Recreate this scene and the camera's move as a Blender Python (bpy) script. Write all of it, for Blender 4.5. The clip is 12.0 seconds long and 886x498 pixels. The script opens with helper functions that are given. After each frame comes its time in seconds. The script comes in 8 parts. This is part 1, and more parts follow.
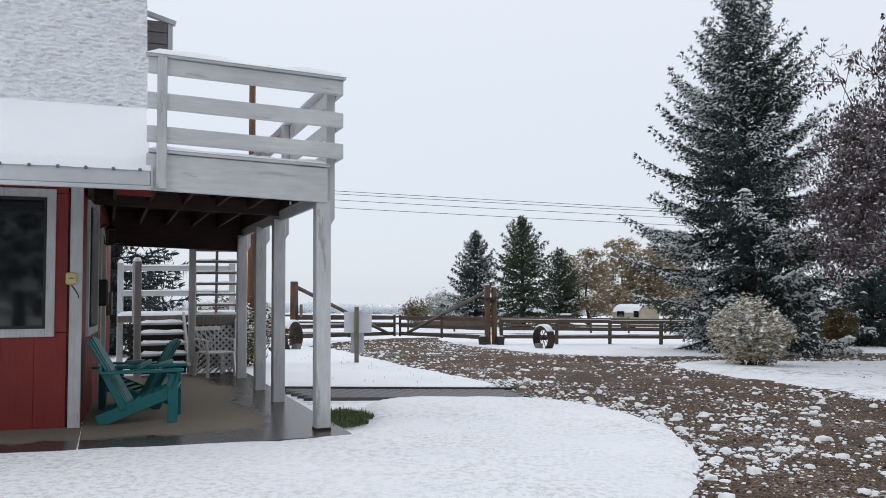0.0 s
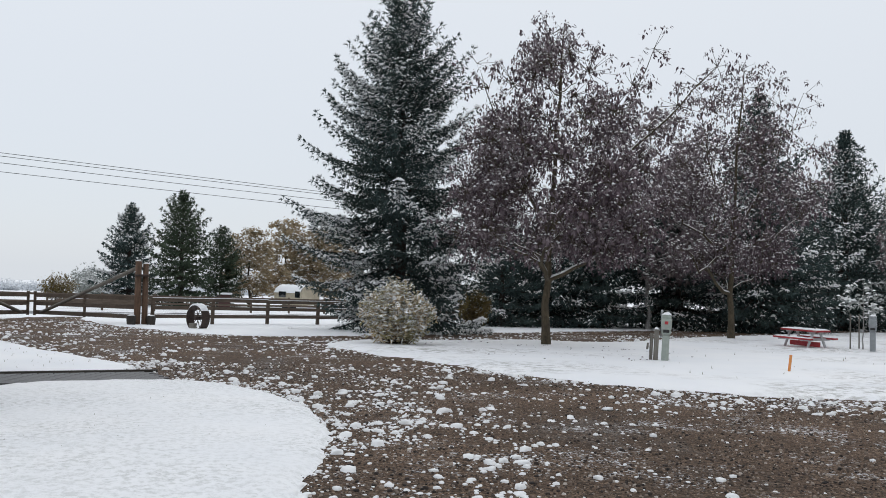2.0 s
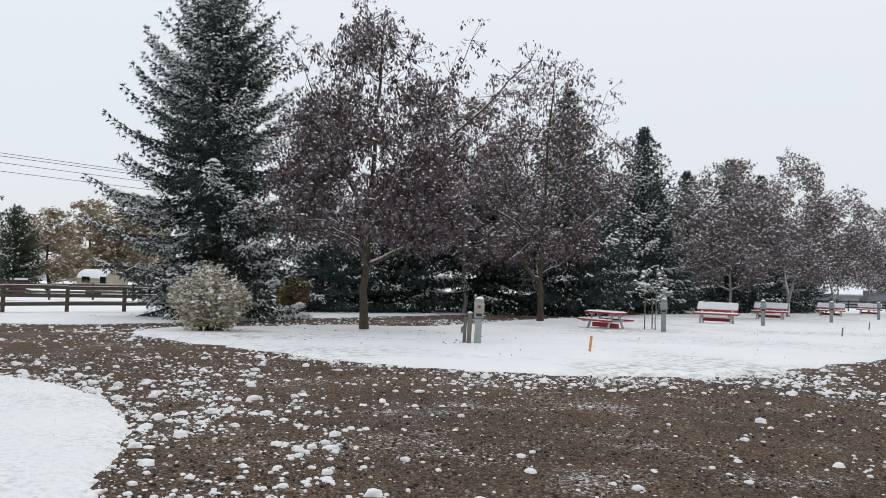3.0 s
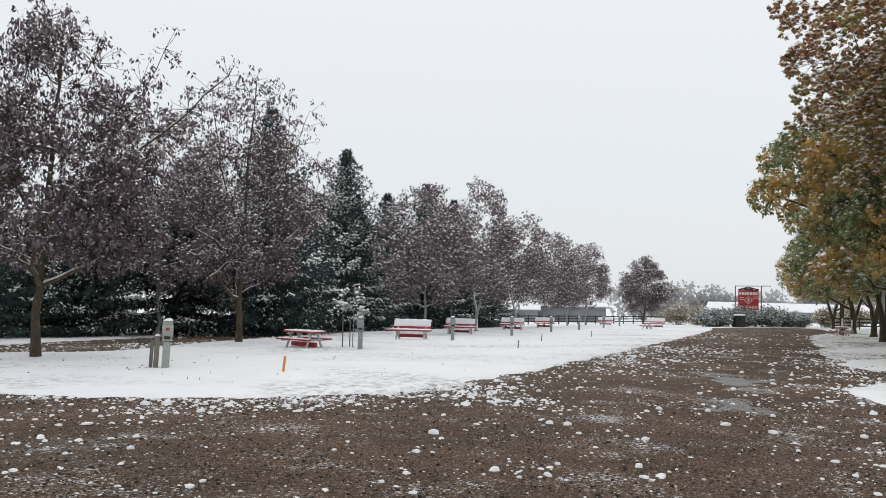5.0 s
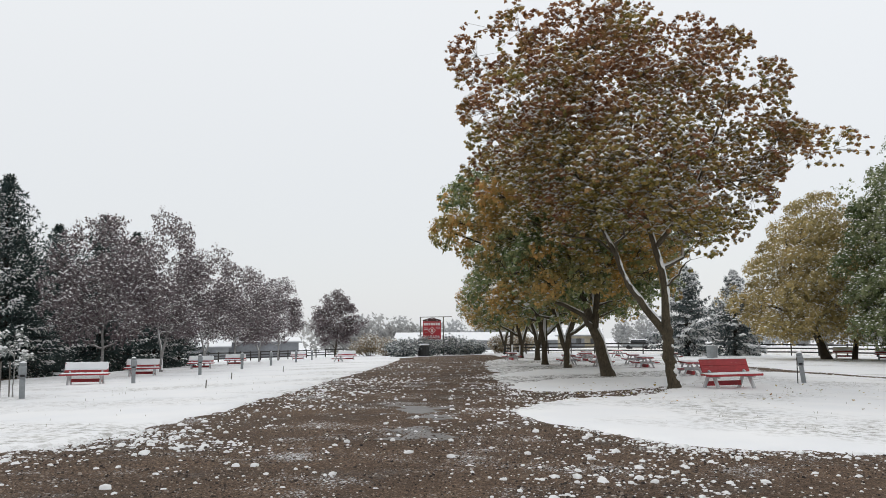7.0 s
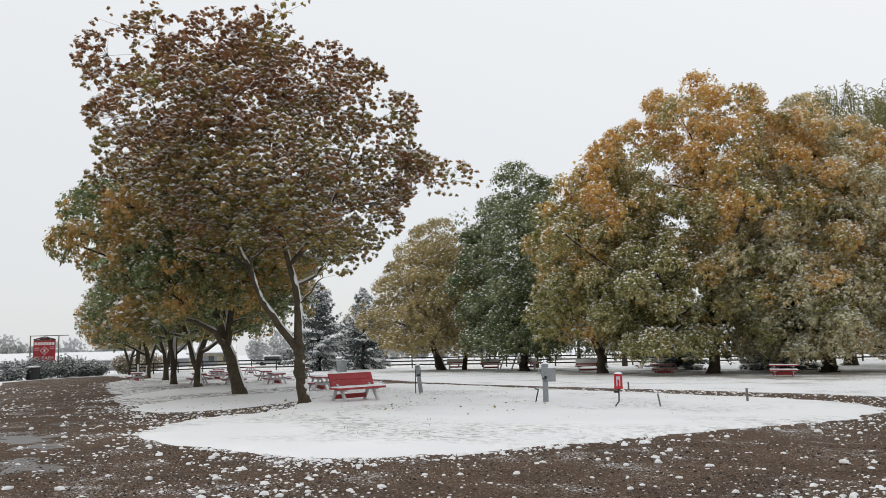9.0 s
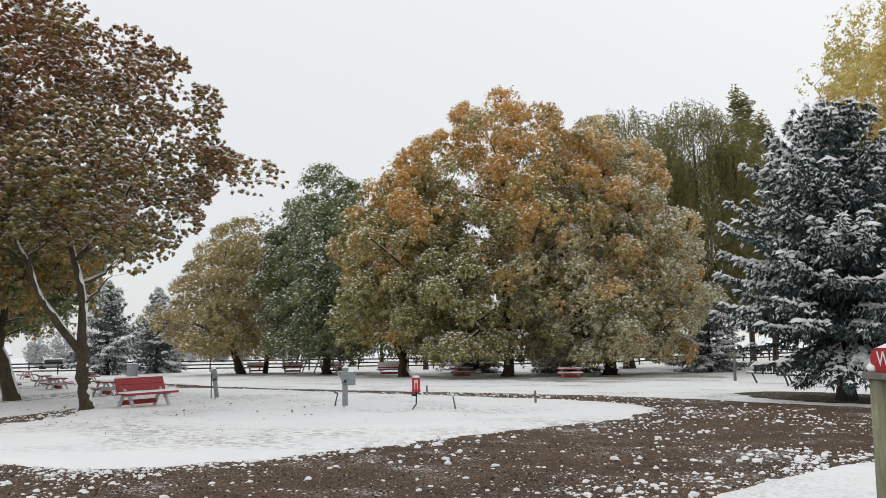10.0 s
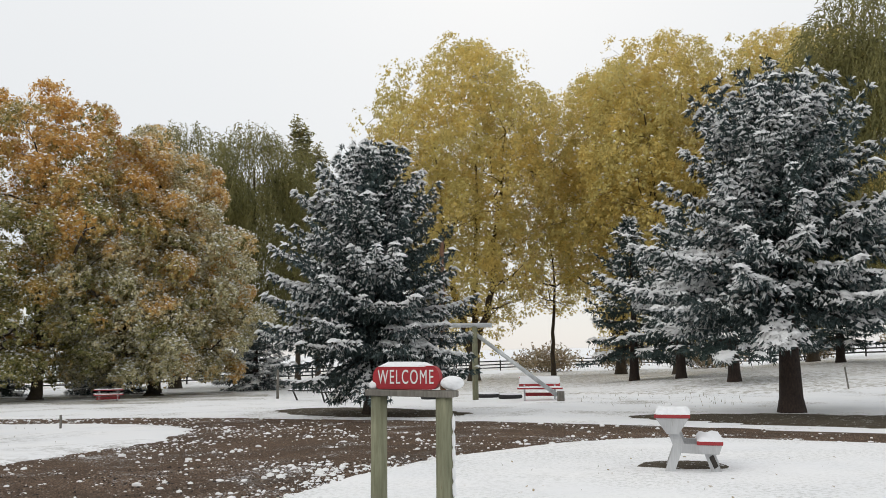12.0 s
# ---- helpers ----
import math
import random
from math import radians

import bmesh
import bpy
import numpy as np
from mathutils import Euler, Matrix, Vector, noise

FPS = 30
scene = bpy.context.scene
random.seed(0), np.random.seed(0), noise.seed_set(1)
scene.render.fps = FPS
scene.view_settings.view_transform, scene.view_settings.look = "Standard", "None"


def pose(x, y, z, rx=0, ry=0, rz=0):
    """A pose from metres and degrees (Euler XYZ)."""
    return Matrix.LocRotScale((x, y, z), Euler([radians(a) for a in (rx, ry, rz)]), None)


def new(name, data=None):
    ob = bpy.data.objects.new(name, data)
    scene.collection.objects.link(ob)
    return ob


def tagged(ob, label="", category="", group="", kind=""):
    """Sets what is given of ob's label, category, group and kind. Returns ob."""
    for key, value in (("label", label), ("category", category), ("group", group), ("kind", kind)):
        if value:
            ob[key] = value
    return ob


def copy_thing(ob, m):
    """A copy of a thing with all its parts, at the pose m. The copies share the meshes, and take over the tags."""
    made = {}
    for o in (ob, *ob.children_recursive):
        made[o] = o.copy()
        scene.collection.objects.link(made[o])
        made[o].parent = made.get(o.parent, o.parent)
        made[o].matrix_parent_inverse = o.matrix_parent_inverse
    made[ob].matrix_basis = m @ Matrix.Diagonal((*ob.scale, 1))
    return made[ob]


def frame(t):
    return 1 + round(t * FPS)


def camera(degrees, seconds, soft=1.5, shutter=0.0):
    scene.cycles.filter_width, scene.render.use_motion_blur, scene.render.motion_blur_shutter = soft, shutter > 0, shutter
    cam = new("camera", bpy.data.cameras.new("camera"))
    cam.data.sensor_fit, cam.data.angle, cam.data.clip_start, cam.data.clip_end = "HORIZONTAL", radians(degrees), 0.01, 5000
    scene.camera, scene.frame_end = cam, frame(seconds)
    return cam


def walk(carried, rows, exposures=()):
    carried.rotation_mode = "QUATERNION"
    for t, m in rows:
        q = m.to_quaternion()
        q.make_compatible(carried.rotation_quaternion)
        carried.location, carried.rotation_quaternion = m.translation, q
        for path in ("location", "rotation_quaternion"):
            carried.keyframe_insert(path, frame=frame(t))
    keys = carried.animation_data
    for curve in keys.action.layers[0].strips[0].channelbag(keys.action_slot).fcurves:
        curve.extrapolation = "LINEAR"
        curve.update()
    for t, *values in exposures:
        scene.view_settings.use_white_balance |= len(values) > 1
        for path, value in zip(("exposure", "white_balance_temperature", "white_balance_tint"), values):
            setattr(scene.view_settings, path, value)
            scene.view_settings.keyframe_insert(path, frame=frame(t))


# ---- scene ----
cam = camera(56.4, 12.0, 0.9)
PATH = [
    (0.0, pose(0.021, -0.013, 1.447, 92.92, 0.29, -0.00)),
    (0.5, pose(0.079, -0.005, 1.448, 93.33, 0.01, -5.40)),
    (1.0, pose(0.133, -0.007, 1.445, 93.11, -0.21, -10.48)),
    (1.5, pose(0.185, -0.014, 1.445, 92.43, -0.68, -16.11)),
    (2.0, pose(0.232, -0.039, 1.448, 91.74, -1.24, -22.90)),
    (2.5, pose(0.275, -0.057, 1.447, 91.17, -1.35, -29.43)),
    (3.0, pose(0.321, -0.060, 1.445, 91.01, -1.47, -35.21)),
    (3.2, pose(0.340, -0.066, 1.443, 91.18, -1.50, -37.26)),
    (4.8, pose(0.486, -0.211, 1.467, 92.54, -1.23, -52.83)),
    (5.0, pose(0.499, -0.234, 1.472, 92.77, -1.20, -55.32)),
    (5.5, pose(0.546, -0.260, 1.486, 93.39, -0.85, -61.66)),
    (6.0, pose(0.542, -0.260, 1.495, 94.12, -0.40, -65.82)),
    (6.5, pose(0.543, -0.272, 1.499, 94.84, -0.01, -70.47)),
    (7.0, pose(0.549, -0.279, 1.499, 95.29, 0.35, -76.31)),
    (7.2, pose(0.554, -0.283, 1.497, 95.37, 0.41, -78.59)),
    (8.8, pose(0.469, -0.324, 1.500, 96.04, 1.18, -98.51)),
    (9.0, pose(0.471, -0.333, 1.497, 96.11, 1.13, -101.13)),
    (9.5, pose(0.451, -0.365, 1.504, 96.17, 0.88, -107.60)),
    (10.0, pose(0.421, -0.426, 1.510, 96.12, 0.72, -114.53)),
    (10.5, pose(0.412, -0.497, 1.505, 96.25, 0.65, -121.77)),
    (11.0, pose(0.384, -0.553, 1.509, 96.43, 0.69, -129.11)),
    (11.5, pose(0.360, -0.612, 1.512, 96.68, 0.61, -136.98)),
    (12.0, pose(0.342, -0.670, 1.513, 97.07, 0.56, -144.66)),
]
walk(cam, PATH, [(0.0, 0.0, 6310, 10), (0.5, -0.01, 6330, 10), (1.5, -0.10, 6390, 9), (2.5, 0.0, 6510, 9), (5.0, 0.06, 6710, 9), (5.5, -0.04, 6730, 9), (6.0, -0.06, 6750, 9), (6.5, 0.0, 6760, 9), (7.0, 0.03, 6770, 9), (9.0, 0.0, 6800, 9), (12.0, -0.02, 6880, 9)])

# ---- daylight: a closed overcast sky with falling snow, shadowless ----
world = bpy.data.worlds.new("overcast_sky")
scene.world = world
world.use_nodes = True
wn, wl = world.node_tree.nodes, world.node_tree.links
wn.clear()
w_out = wn.new("ShaderNodeOutputWorld")
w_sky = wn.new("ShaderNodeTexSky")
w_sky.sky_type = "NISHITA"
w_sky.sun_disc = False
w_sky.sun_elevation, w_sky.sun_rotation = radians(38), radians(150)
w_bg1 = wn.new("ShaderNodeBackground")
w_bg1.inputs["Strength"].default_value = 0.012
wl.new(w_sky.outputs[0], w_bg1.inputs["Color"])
w_bg2 = wn.new("ShaderNodeBackground")
w_co = wn.new("ShaderNodeTexCoord")
w_sep = wn.new("ShaderNodeSeparateXYZ")
wl.new(w_co.outputs["Generated"], w_sep.inputs[0])
w_ramp = wn.new("ShaderNodeValToRGB")
w_ramp.color_ramp.elements[0].position, w_ramp.color_ramp.elements[0].color = 0.0, (0.66, 0.69, 0.74, 1)
w_ramp.color_ramp.elements[1].position, w_ramp.color_ramp.elements[1].color = 0.5, (0.80, 0.83, 0.875, 1)
wl.new(w_sep.outputs[2], w_ramp.inputs[0])
wl.new(w_ramp.outputs[0], w_bg2.inputs["Color"])
w_bg2.inputs["Strength"].default_value = 1.03
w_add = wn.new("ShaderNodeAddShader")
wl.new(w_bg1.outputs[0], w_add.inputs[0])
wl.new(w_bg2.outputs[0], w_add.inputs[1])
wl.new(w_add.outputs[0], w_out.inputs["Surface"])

sun_data = bpy.data.lights.new("sun", "SUN")
sun_data.energy, sun_data.angle, sun_data.color = 0.55, radians(40), (1.0, 0.97, 0.93)
sun = new("sun", sun_data)
sun.rotation_euler = (radians(52), 0, radians(150))

# ---- materials ----
def nodes_of(name):
    m = bpy.data.materials.new(name)
    m.use_nodes = True
    n, l = m.node_tree.nodes, m.node_tree.links
    return m, n, l, n["Principled BSDF"]


def noise_node(n, l, scale, detail=4, rough=0.6, vec=None):
    co = n.new("ShaderNodeTexCoord")
    t = n.new("ShaderNodeTexNoise")
    t.inputs["Scale"].default_value, t.inputs["Detail"].default_value, t.inputs["Roughness"].default_value = scale, detail, rough
    l.new(vec if vec else co.outputs["Object"], t.inputs["Vector"])
    return t


def ramp_node(n, l, src, stops):
    r = n.new("ShaderNodeValToRGB")
    e = r.color_ramp.elements
    while len(e) < len(stops):
        e.new(0.5)
    for k, (p, c) in zip(e, stops):
        k.position, k.color = p, (*c, 1)
    l.new(src, r.inputs[0])
    return r


def mix_node(n, l, fac, a, b, mode="MIX"):
    m = n.new("ShaderNodeMix")
    m.data_type, m.blend_type = "RGBA", mode
    for s, v in ((0, fac), (6, a), (7, b)):
        if hasattr(v, "is_output"):
            l.new(v, m.inputs[s])
        else:
            m.inputs[s].default_value = v if s == 0 else (*v, 1)
    return m.outputs[2]


def bump_node(n, l, height, dist, strength, bsdf):
    b = n.new("ShaderNodeBump")
    b.inputs["Distance"].default_value, b.inputs["Strength"].default_value = dist, strength
    l.new(height, b.inputs["Height"])
    l.new(b.outputs[0], bsdf.inputs["Normal"])


def surface(name, dark, light, fine=30.0, coarse=2.0, rough=0.7, bump=0.003, metal=0.0, stretch=(1, 1, 1), wear=None, amount=0.35):
    """Two scales of mottling, a bump from the fine one, and worn spots of another colour where given."""
    m, n, l, p = nodes_of(name)
    co = n.new("ShaderNodeTexCoord")
    mp = n.new("ShaderNodeMapping")
    mp.inputs["Scale"].default_value = stretch
    l.new(co.outputs["Object"], mp.inputs["Vector"])
    f = noise_node(n, l, fine, 5, 0.65, mp.outputs[0])
    c = noise_node(n, l, coarse, 3, 0.55)
    col = ramp_node(n, l, f.outputs["Fac"], [(0.3, dark), (0.7, light)]).outputs[0]
    big = ramp_node(n, l, c.outputs["Fac"], [(0.3, tuple(x * (1 - amount) for x in (1, 1, 1))), (0.65, (1, 1, 1))]).outputs[0]
    col = mix_node(n, l, 1.0, col, big, "MULTIPLY")
    if wear:
        w = noise_node(n, l, fine * 0.35, 6, 0.7, mp.outputs[0])
        k = ramp_node(n, l, w.outputs["Fac"], [(0.60, (0, 0, 0)), (0.66, (1, 1, 1))]).outputs[0]
        col = mix_node(n, l, k, col, wear)
    l.new(col, p.inputs["Base Color"])
    p.inputs["Roughness"].default_value, p.inputs["Metallic"].default_value = rough, metal
    if bump:
        bump_node(n, l, f.outputs["Fac"], bump, 0.6, p)
    return m


def snow_material(name, grass=0.0):
    m, n, l, p = nodes_of(name)
    f = noise_node(n, l, 38, 5, 0.6)
    c = noise_node(n, l, 0.6, 4, 0.55)
    col = ramp_node(n, l, c.outputs["Fac"], [(0.3, (0.85, 0.865, 0.89)), (0.7, (0.91, 0.915, 0.925))]).outputs[0]
    if grass:
        g1 = noise_node(n, l, 9, 6, 0.8)
        g2 = noise_node(n, l, 0.35, 3, 0.6)
        mul = n.new("ShaderNodeMath")
        mul.operation = "MULTIPLY"
        l.new(g1.outputs["Fac"], mul.inputs[0])
        l.new(g2.outputs["Fac"], mul.inputs[1])
        k = ramp_node(n, l, mul.outputs[0], [(0.36 - 0.12 * grass, (0, 0, 0)), (0.46 - 0.12 * grass, (0.8, 0.8, 0.8))]).outputs[0]
        col = mix_node(n, l, k, col, (0.20, 0.175, 0.12))
    l.new(col, p.inputs["Base Color"])
    p.inputs["Roughness"].default_value = 0.75
    p.inputs["Specular IOR Level"].default_value = 0.25
    bump_node(n, l, f.outputs["Fac"], 0.017, 0.5, p)
    return m


def gravel_material():
    m, n, l, p = nodes_of("wet_brown_gravel")
    co = n.new("ShaderNodeTexCoord")
    v = n.new("ShaderNodeTexVoronoi")
    v.inputs["Scale"].default_value = 62
    l.new(co.outputs["Object"], v.inputs["Vector"])
    v2 = n.new("ShaderNodeTexVoronoi")
    v2.inputs["Scale"].default_value = 15
    l.new(co.outputs["Object"], v2.inputs["Vector"])
    c = noise_node(n, l, 0.5, 5, 0.65)
    f = noise_node(n, l, 25, 5, 0.7)
    stone = ramp_node(n, l, v.outputs["Color"], [(0.1, (0.030, 0.020, 0.013)), (0.5, (0.110, 0.073, 0.050)), (0.8, (0.20, 0.140, 0.098)), (0.95, (0.38, 0.28, 0.205))]).outputs[0]
    tint = ramp_node(n, l, c.outputs["Fac"], [(0.32, (0.62, 0.60, 0.58)), (0.62, (1.12, 1.08, 1.05))]).outputs[0]
    col = mix_node(n, l, 1.0, stone, tint, "MULTIPLY")
    # crumbs of snow between the stones
    s1 = noise_node(n, l, 26, 4, 0.6)
    s2 = noise_node(n, l, 0.8, 5, 0.7)
    mul = n.new("ShaderNodeMath")
    mul.operation = "MULTIPLY"
    l.new(s1.outputs["Fac"], mul.inputs[0])
    l.new(s2.outputs["Fac"], mul.inputs[1])
    k = ramp_node(n, l, mul.outputs[0], [(0.325, (0, 0, 0)), (0.37, (0.85, 0.85, 0.85))]).outputs[0]
    col = mix_node(n, l, k, col, (0.74, 0.75, 0.77))
    l.new(col, p.inputs["Base Color"])
    r = ramp_node(n, l, c.outputs["Fac"], [(0.31, (0.35, 0.35, 0.35)), (0.41, (0.9, 0.9, 0.9))]).outputs[0]
    l.new(r, p.inputs["Roughness"])
    add = n.new("ShaderNodeMath")
    add.operation = "ADD"
    l.new(v2.outputs["Distance"], add.inputs[0])
    l.new(f.outputs["Fac"], add.inputs[1])
    bump_node(n, l, add.outputs[0], 0.045, 0.8, p)
    p.inputs["Specular IOR Level"].default_value = 0.25
    return m


SNOW = snow_material("fresh_snow")
SNOW_GRASS = snow_material("thin_snow_over_grass", 1.25)


def patchy_snow(name, patch, low, high, dark, cover=0.75, fine=9.0):
    """Snow through which the ground shows in specks, thickly in wide patches."""
    m, n, l, p = nodes_of(name)
    f = noise_node(n, l, 14, 6, 0.65)
    c = noise_node(n, l, 0.6, 4, 0.55)
    col = ramp_node(n, l, c.outputs["Fac"], [(0.3, (0.86, 0.87, 0.89)), (0.7, (0.92, 0.92, 0.925))]).outputs[0]
    g1 = noise_node(n, l, fine, 6, 0.75)
    g2 = noise_node(n, l, patch, 4, 0.6)
    k1 = ramp_node(n, l, g1.outputs["Fac"], [(0.47, (0, 0, 0)), (0.60, (1, 1, 1))]).outputs[0]
    k2 = ramp_node(n, l, g2.outputs["Fac"], [(low, (0, 0, 0)), (high, (cover, cover, cover))]).outputs[0]
    mul = n.new("ShaderNodeMath")
    mul.operation = "MULTIPLY"
    l.new(k1, mul.inputs[0])
    l.new(k2, mul.inputs[1])
    col = mix_node(n, l, mul.outputs[0], col, dark)
    l.new(col, p.inputs["Base Color"])
    p.inputs["Roughness"].default_value = 0.8
    p.inputs["Specular IOR Level"].default_value = 0.2
    bump_node(n, l, f.outputs["Fac"], 0.03, 0.55, p)
    return m


SNOW_LAWN = patchy_snow("lawn_snow_with_grass", 0.18, 0.50, 0.64, (0.19, 0.175, 0.14), 0.68, 5.0)
SNOW_TEXTURED = patchy_snow("lawn_snow_with_grass_tips", 0.5, 0.30, 0.62, (0.44, 0.45, 0.43), 0.60, 16.0)
SNOW_PAD = patchy_snow("gravel_pad_under_thin_snow", 0.30, 0.20, 0.36, (0.06, 0.047, 0.036), 1.0, 3.2)
SNOW_LITTER = patchy_snow("leaf_strewn_snow", 0.12, 0.30, 0.52, (0.20, 0.165, 0.09), 0.8, 3.0)
SNOW_LUMP = surface("clean_snow_lumps", (0.88, 0.885, 0.895), (0.93, 0.93, 0.93), 30, 2, 0.8, 0.0, amount=0.05)
SNOW_FIELD = snow_material("snowy_field", 0.55)
GRAVEL = gravel_material()


def pebble_material():
    m, n, l, p = nodes_of("brown_and_grey_stones")
    g = n.new("ShaderNodeNewGeometry")
    r = ramp_node(n, l, g.outputs["Random Per Island"], [(0.0, (0.012, 0.009, 0.008)), (0.35, (0.045, 0.032, 0.025)), (0.68, (0.15, 0.112, 0.088)), (0.93, (0.33, 0.27, 0.22)), (1.0, (0.6, 0.56, 0.52))])
    f = noise_node(n, l, 60, 3, 0.6)
    sh = ramp_node(n, l, f.outputs["Fac"], [(0.3, (0.75, 0.75, 0.75)), (0.7, (1.15, 1.15, 1.15))])
    l.new(mix_node(n, l, 1.0, r.outputs[0], sh.outputs[0], "MULTIPLY"), p.inputs["Base Color"])
    p.inputs["Roughness"].default_value = 0.75
    p.inputs["Specular IOR Level"].default_value = 0.3
    return m


PEBBLE = pebble_material()
DUFF = surface("bare_brown_grass", (0.026, 0.019, 0.011), (0.095, 0.070, 0.036), 22, 1.2, 0.9, 0.02, wear=(0.7, 0.71, 0.72), amount=0.2)
GREEN_GRASS = surface("green_grass", (0.05, 0.075, 0.025), (0.14, 0.17, 0.065), 40, 2, 0.9, 0.03)
DRY_GRASS = surface("dry_grass", (0.16, 0.14, 0.07), (0.28, 0.24, 0.13), 30, 2, 0.9, 0.0)
CONCRETE = surface("wet_concrete", (0.095, 0.083, 0.070), (0.16, 0.142, 0.122), 25, 0.9, 0.42, 0.002, amount=0.5)


def porch_material():
    """Tan concrete, rain-wet and dark along its open edges."""
    m, n, l, p = nodes_of("porch_concrete")
    co = n.new("ShaderNodeTexCoord")
    sep = n.new("ShaderNodeSeparateXYZ")
    l.new(co.outputs["Object"], sep.inputs[0])
    big = noise_node(n, l, 1.3, 4, 0.6)
    fine = noise_node(n, l, 30, 5, 0.7)
    dry = ramp_node(n, l, fine.outputs["Fac"], [(0.3, (0.15, 0.125, 0.098)), (0.7, (0.21, 0.178, 0.142))]).outputs[0]
    wet = ramp_node(n, l, fine.outputs["Fac"], [(0.3, (0.040, 0.034, 0.030)), (0.7, (0.066, 0.056, 0.050))]).outputs[0]

    def edge(out, a, b):
        r = n.new("ShaderNodeMapRange")
        r.inputs["From Min"].default_value, r.inputs["From Max"].default_value = a, b
        add = n.new("ShaderNodeMath")
        add.operation = "MULTIPLY_ADD"
        l.new(big.outputs["Fac"], add.inputs[0])
        add.inputs[1].default_value = 1.1
        l.new(out, add.inputs[2])
        l.new(add.outputs[0], r.inputs["Value"])
        return r.outputs[0]

    mx = n.new("ShaderNodeMath")
    mx.operation = "MAXIMUM"
    l.new(edge(sep.outputs["Y"], -0.25, -0.40), mx.inputs[0])
    l.new(edge(sep.outputs["X"], 2.25, 2.45), mx.inputs[1])
    col = mix_node(n, l, mx.outputs[0], dry, wet)
    l.new(col, p.inputs["Base Color"])
    r = ramp_node(n, l, mx.outputs[0], [(0, (0.8, 0.8, 0.8)), (1, (0.26, 0.26, 0.26))]).outputs[0]
    l.new(r, p.inputs["Roughness"])
    p.inputs["Specular IOR Level"].default_value = 0.22
    bump_node(n, l, fine.outputs["Fac"], 0.004, 0.2, p)
    return m


def dimpled_snow():
    """Snow that lies in small scallops on the steep roof."""
    m, n, l, p = nodes_of("dimpled_roof_snow")
    co = n.new("ShaderNodeTexCoord")
    mp = n.new("ShaderNodeMapping")
    mp.inputs["Scale"].default_value = (9.0, 4.0, 17.0)
    l.new(co.outputs["Object"], mp.inputs["Vector"])
    a = noise_node(n, l, 1.0, 3, 0.55, mp.outputs[0])
    v = n.new("ShaderNodeTexVoronoi")
    v.feature = "SMOOTH_F1"
    v.inputs["Scale"].default_value = 1.0
    v.inputs["Smoothness"].default_value = 0.5
    l.new(mp.outputs[0], v.inputs["Vector"])
    add = n.new("ShaderNodeMath")
    add.operation = "SUBTRACT"
    l.new(a.outputs["Fac"], add.inputs[0])
    l.new(v.outputs["Distance"], add.inputs[1])
    col = ramp_node(n, l, a.outputs["Fac"], [(0.3, (0.80, 0.82, 0.85)), (0.7, (0.87, 0.88, 0.90))]).outputs[0]
    l.new(col, p.inputs["Base Color"])
    p.inputs["Roughness"].default_value = 0.8
    bump_node(n, l, add.outputs[0], 0.065, 0.85, p)
    return m


PORCH = porch_material()
ROOF_SNOW = dimpled_snow()
PAVER = surface("grey_paver", (0.045, 0.045, 0.045), (0.11, 0.105, 0.105), 20, 3, 0.5, 0.003)
TIMBER_DARK = surface("dark_wet_and_shaded_timber", (0.02, 0.016, 0.012), (0.05, 0.04, 0.03), 20, 3, 0.6, 0.004, stretch=(0.2, 3, 3))
RED_SIDING = surface("barn_red_siding", (0.20, 0.017, 0.014), (0.27, 0.025, 0.020), 18, 1.0, 0.6, 0.002, stretch=(3, 3, 0.2), amount=0.3)
RED_PAINT = surface("weathered_red_paint", (0.34, 0.025, 0.032), (0.46, 0.045, 0.05), 14, 2, 0.55, 0.001, stretch=(0.3, 2, 2), wear=(0.42, 0.2, 0.18))
WHITE_PAINT = surface("weathered_white_paint", (0.50, 0.51, 0.52), (0.63, 0.64, 0.65), 16, 1.2, 0.55, 0.002, stretch=(2, 2, 0.3), wear=(0.33, 0.32, 0.30), amount=0.25)
WHITE_RAIL = surface("white_rail_paint", (0.52, 0.53, 0.54), (0.65, 0.66, 0.67), 12, 1.0, 0.55, 0.002, stretch=(0.3, 2, 2), wear=(0.40, 0.40, 0.39), amount=0.18)
WHITE_METAL = surface("white_metal_trim", (0.52, 0.54, 0.56), (0.60, 0.62, 0.64), 6, 0.8, 0.35, 0.0, amount=0.2)
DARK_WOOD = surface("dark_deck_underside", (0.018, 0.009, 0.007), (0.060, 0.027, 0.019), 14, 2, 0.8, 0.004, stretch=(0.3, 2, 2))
FENCE_WOOD = surface("weathered_brown_fence_wood", (0.06, 0.042, 0.03), (0.16, 0.12, 0.09), 14, 2, 0.85, 0.004, stretch=(0.25, 3, 3))
FENCE_DARK = surface("black_stained_fence_wood", (0.015, 0.013, 0.012), (0.05, 0.045, 0.04), 14, 2, 0.8, 0.003, stretch=(0.25, 3, 3))
POST_WOOD = surface("brown_gate_post_wood", (0.07, 0.04, 0.026), (0.20, 0.12, 0.075), 14, 2, 0.85, 0.006, stretch=(3, 3, 0.2))
GREY_WOOD = surface("grey_weathered_wood", (0.13, 0.12, 0.10), (0.27, 0.25, 0.22), 14, 2, 0.85, 0.005, stretch=(3, 3, 0.2))
DORMER_GREY = surface("grey_mauve_painted_boards", (0.16, 0.145, 0.15), (0.25, 0.23, 0.235), 12, 2, 0.7, 0.003, stretch=(0.3, 2, 2))
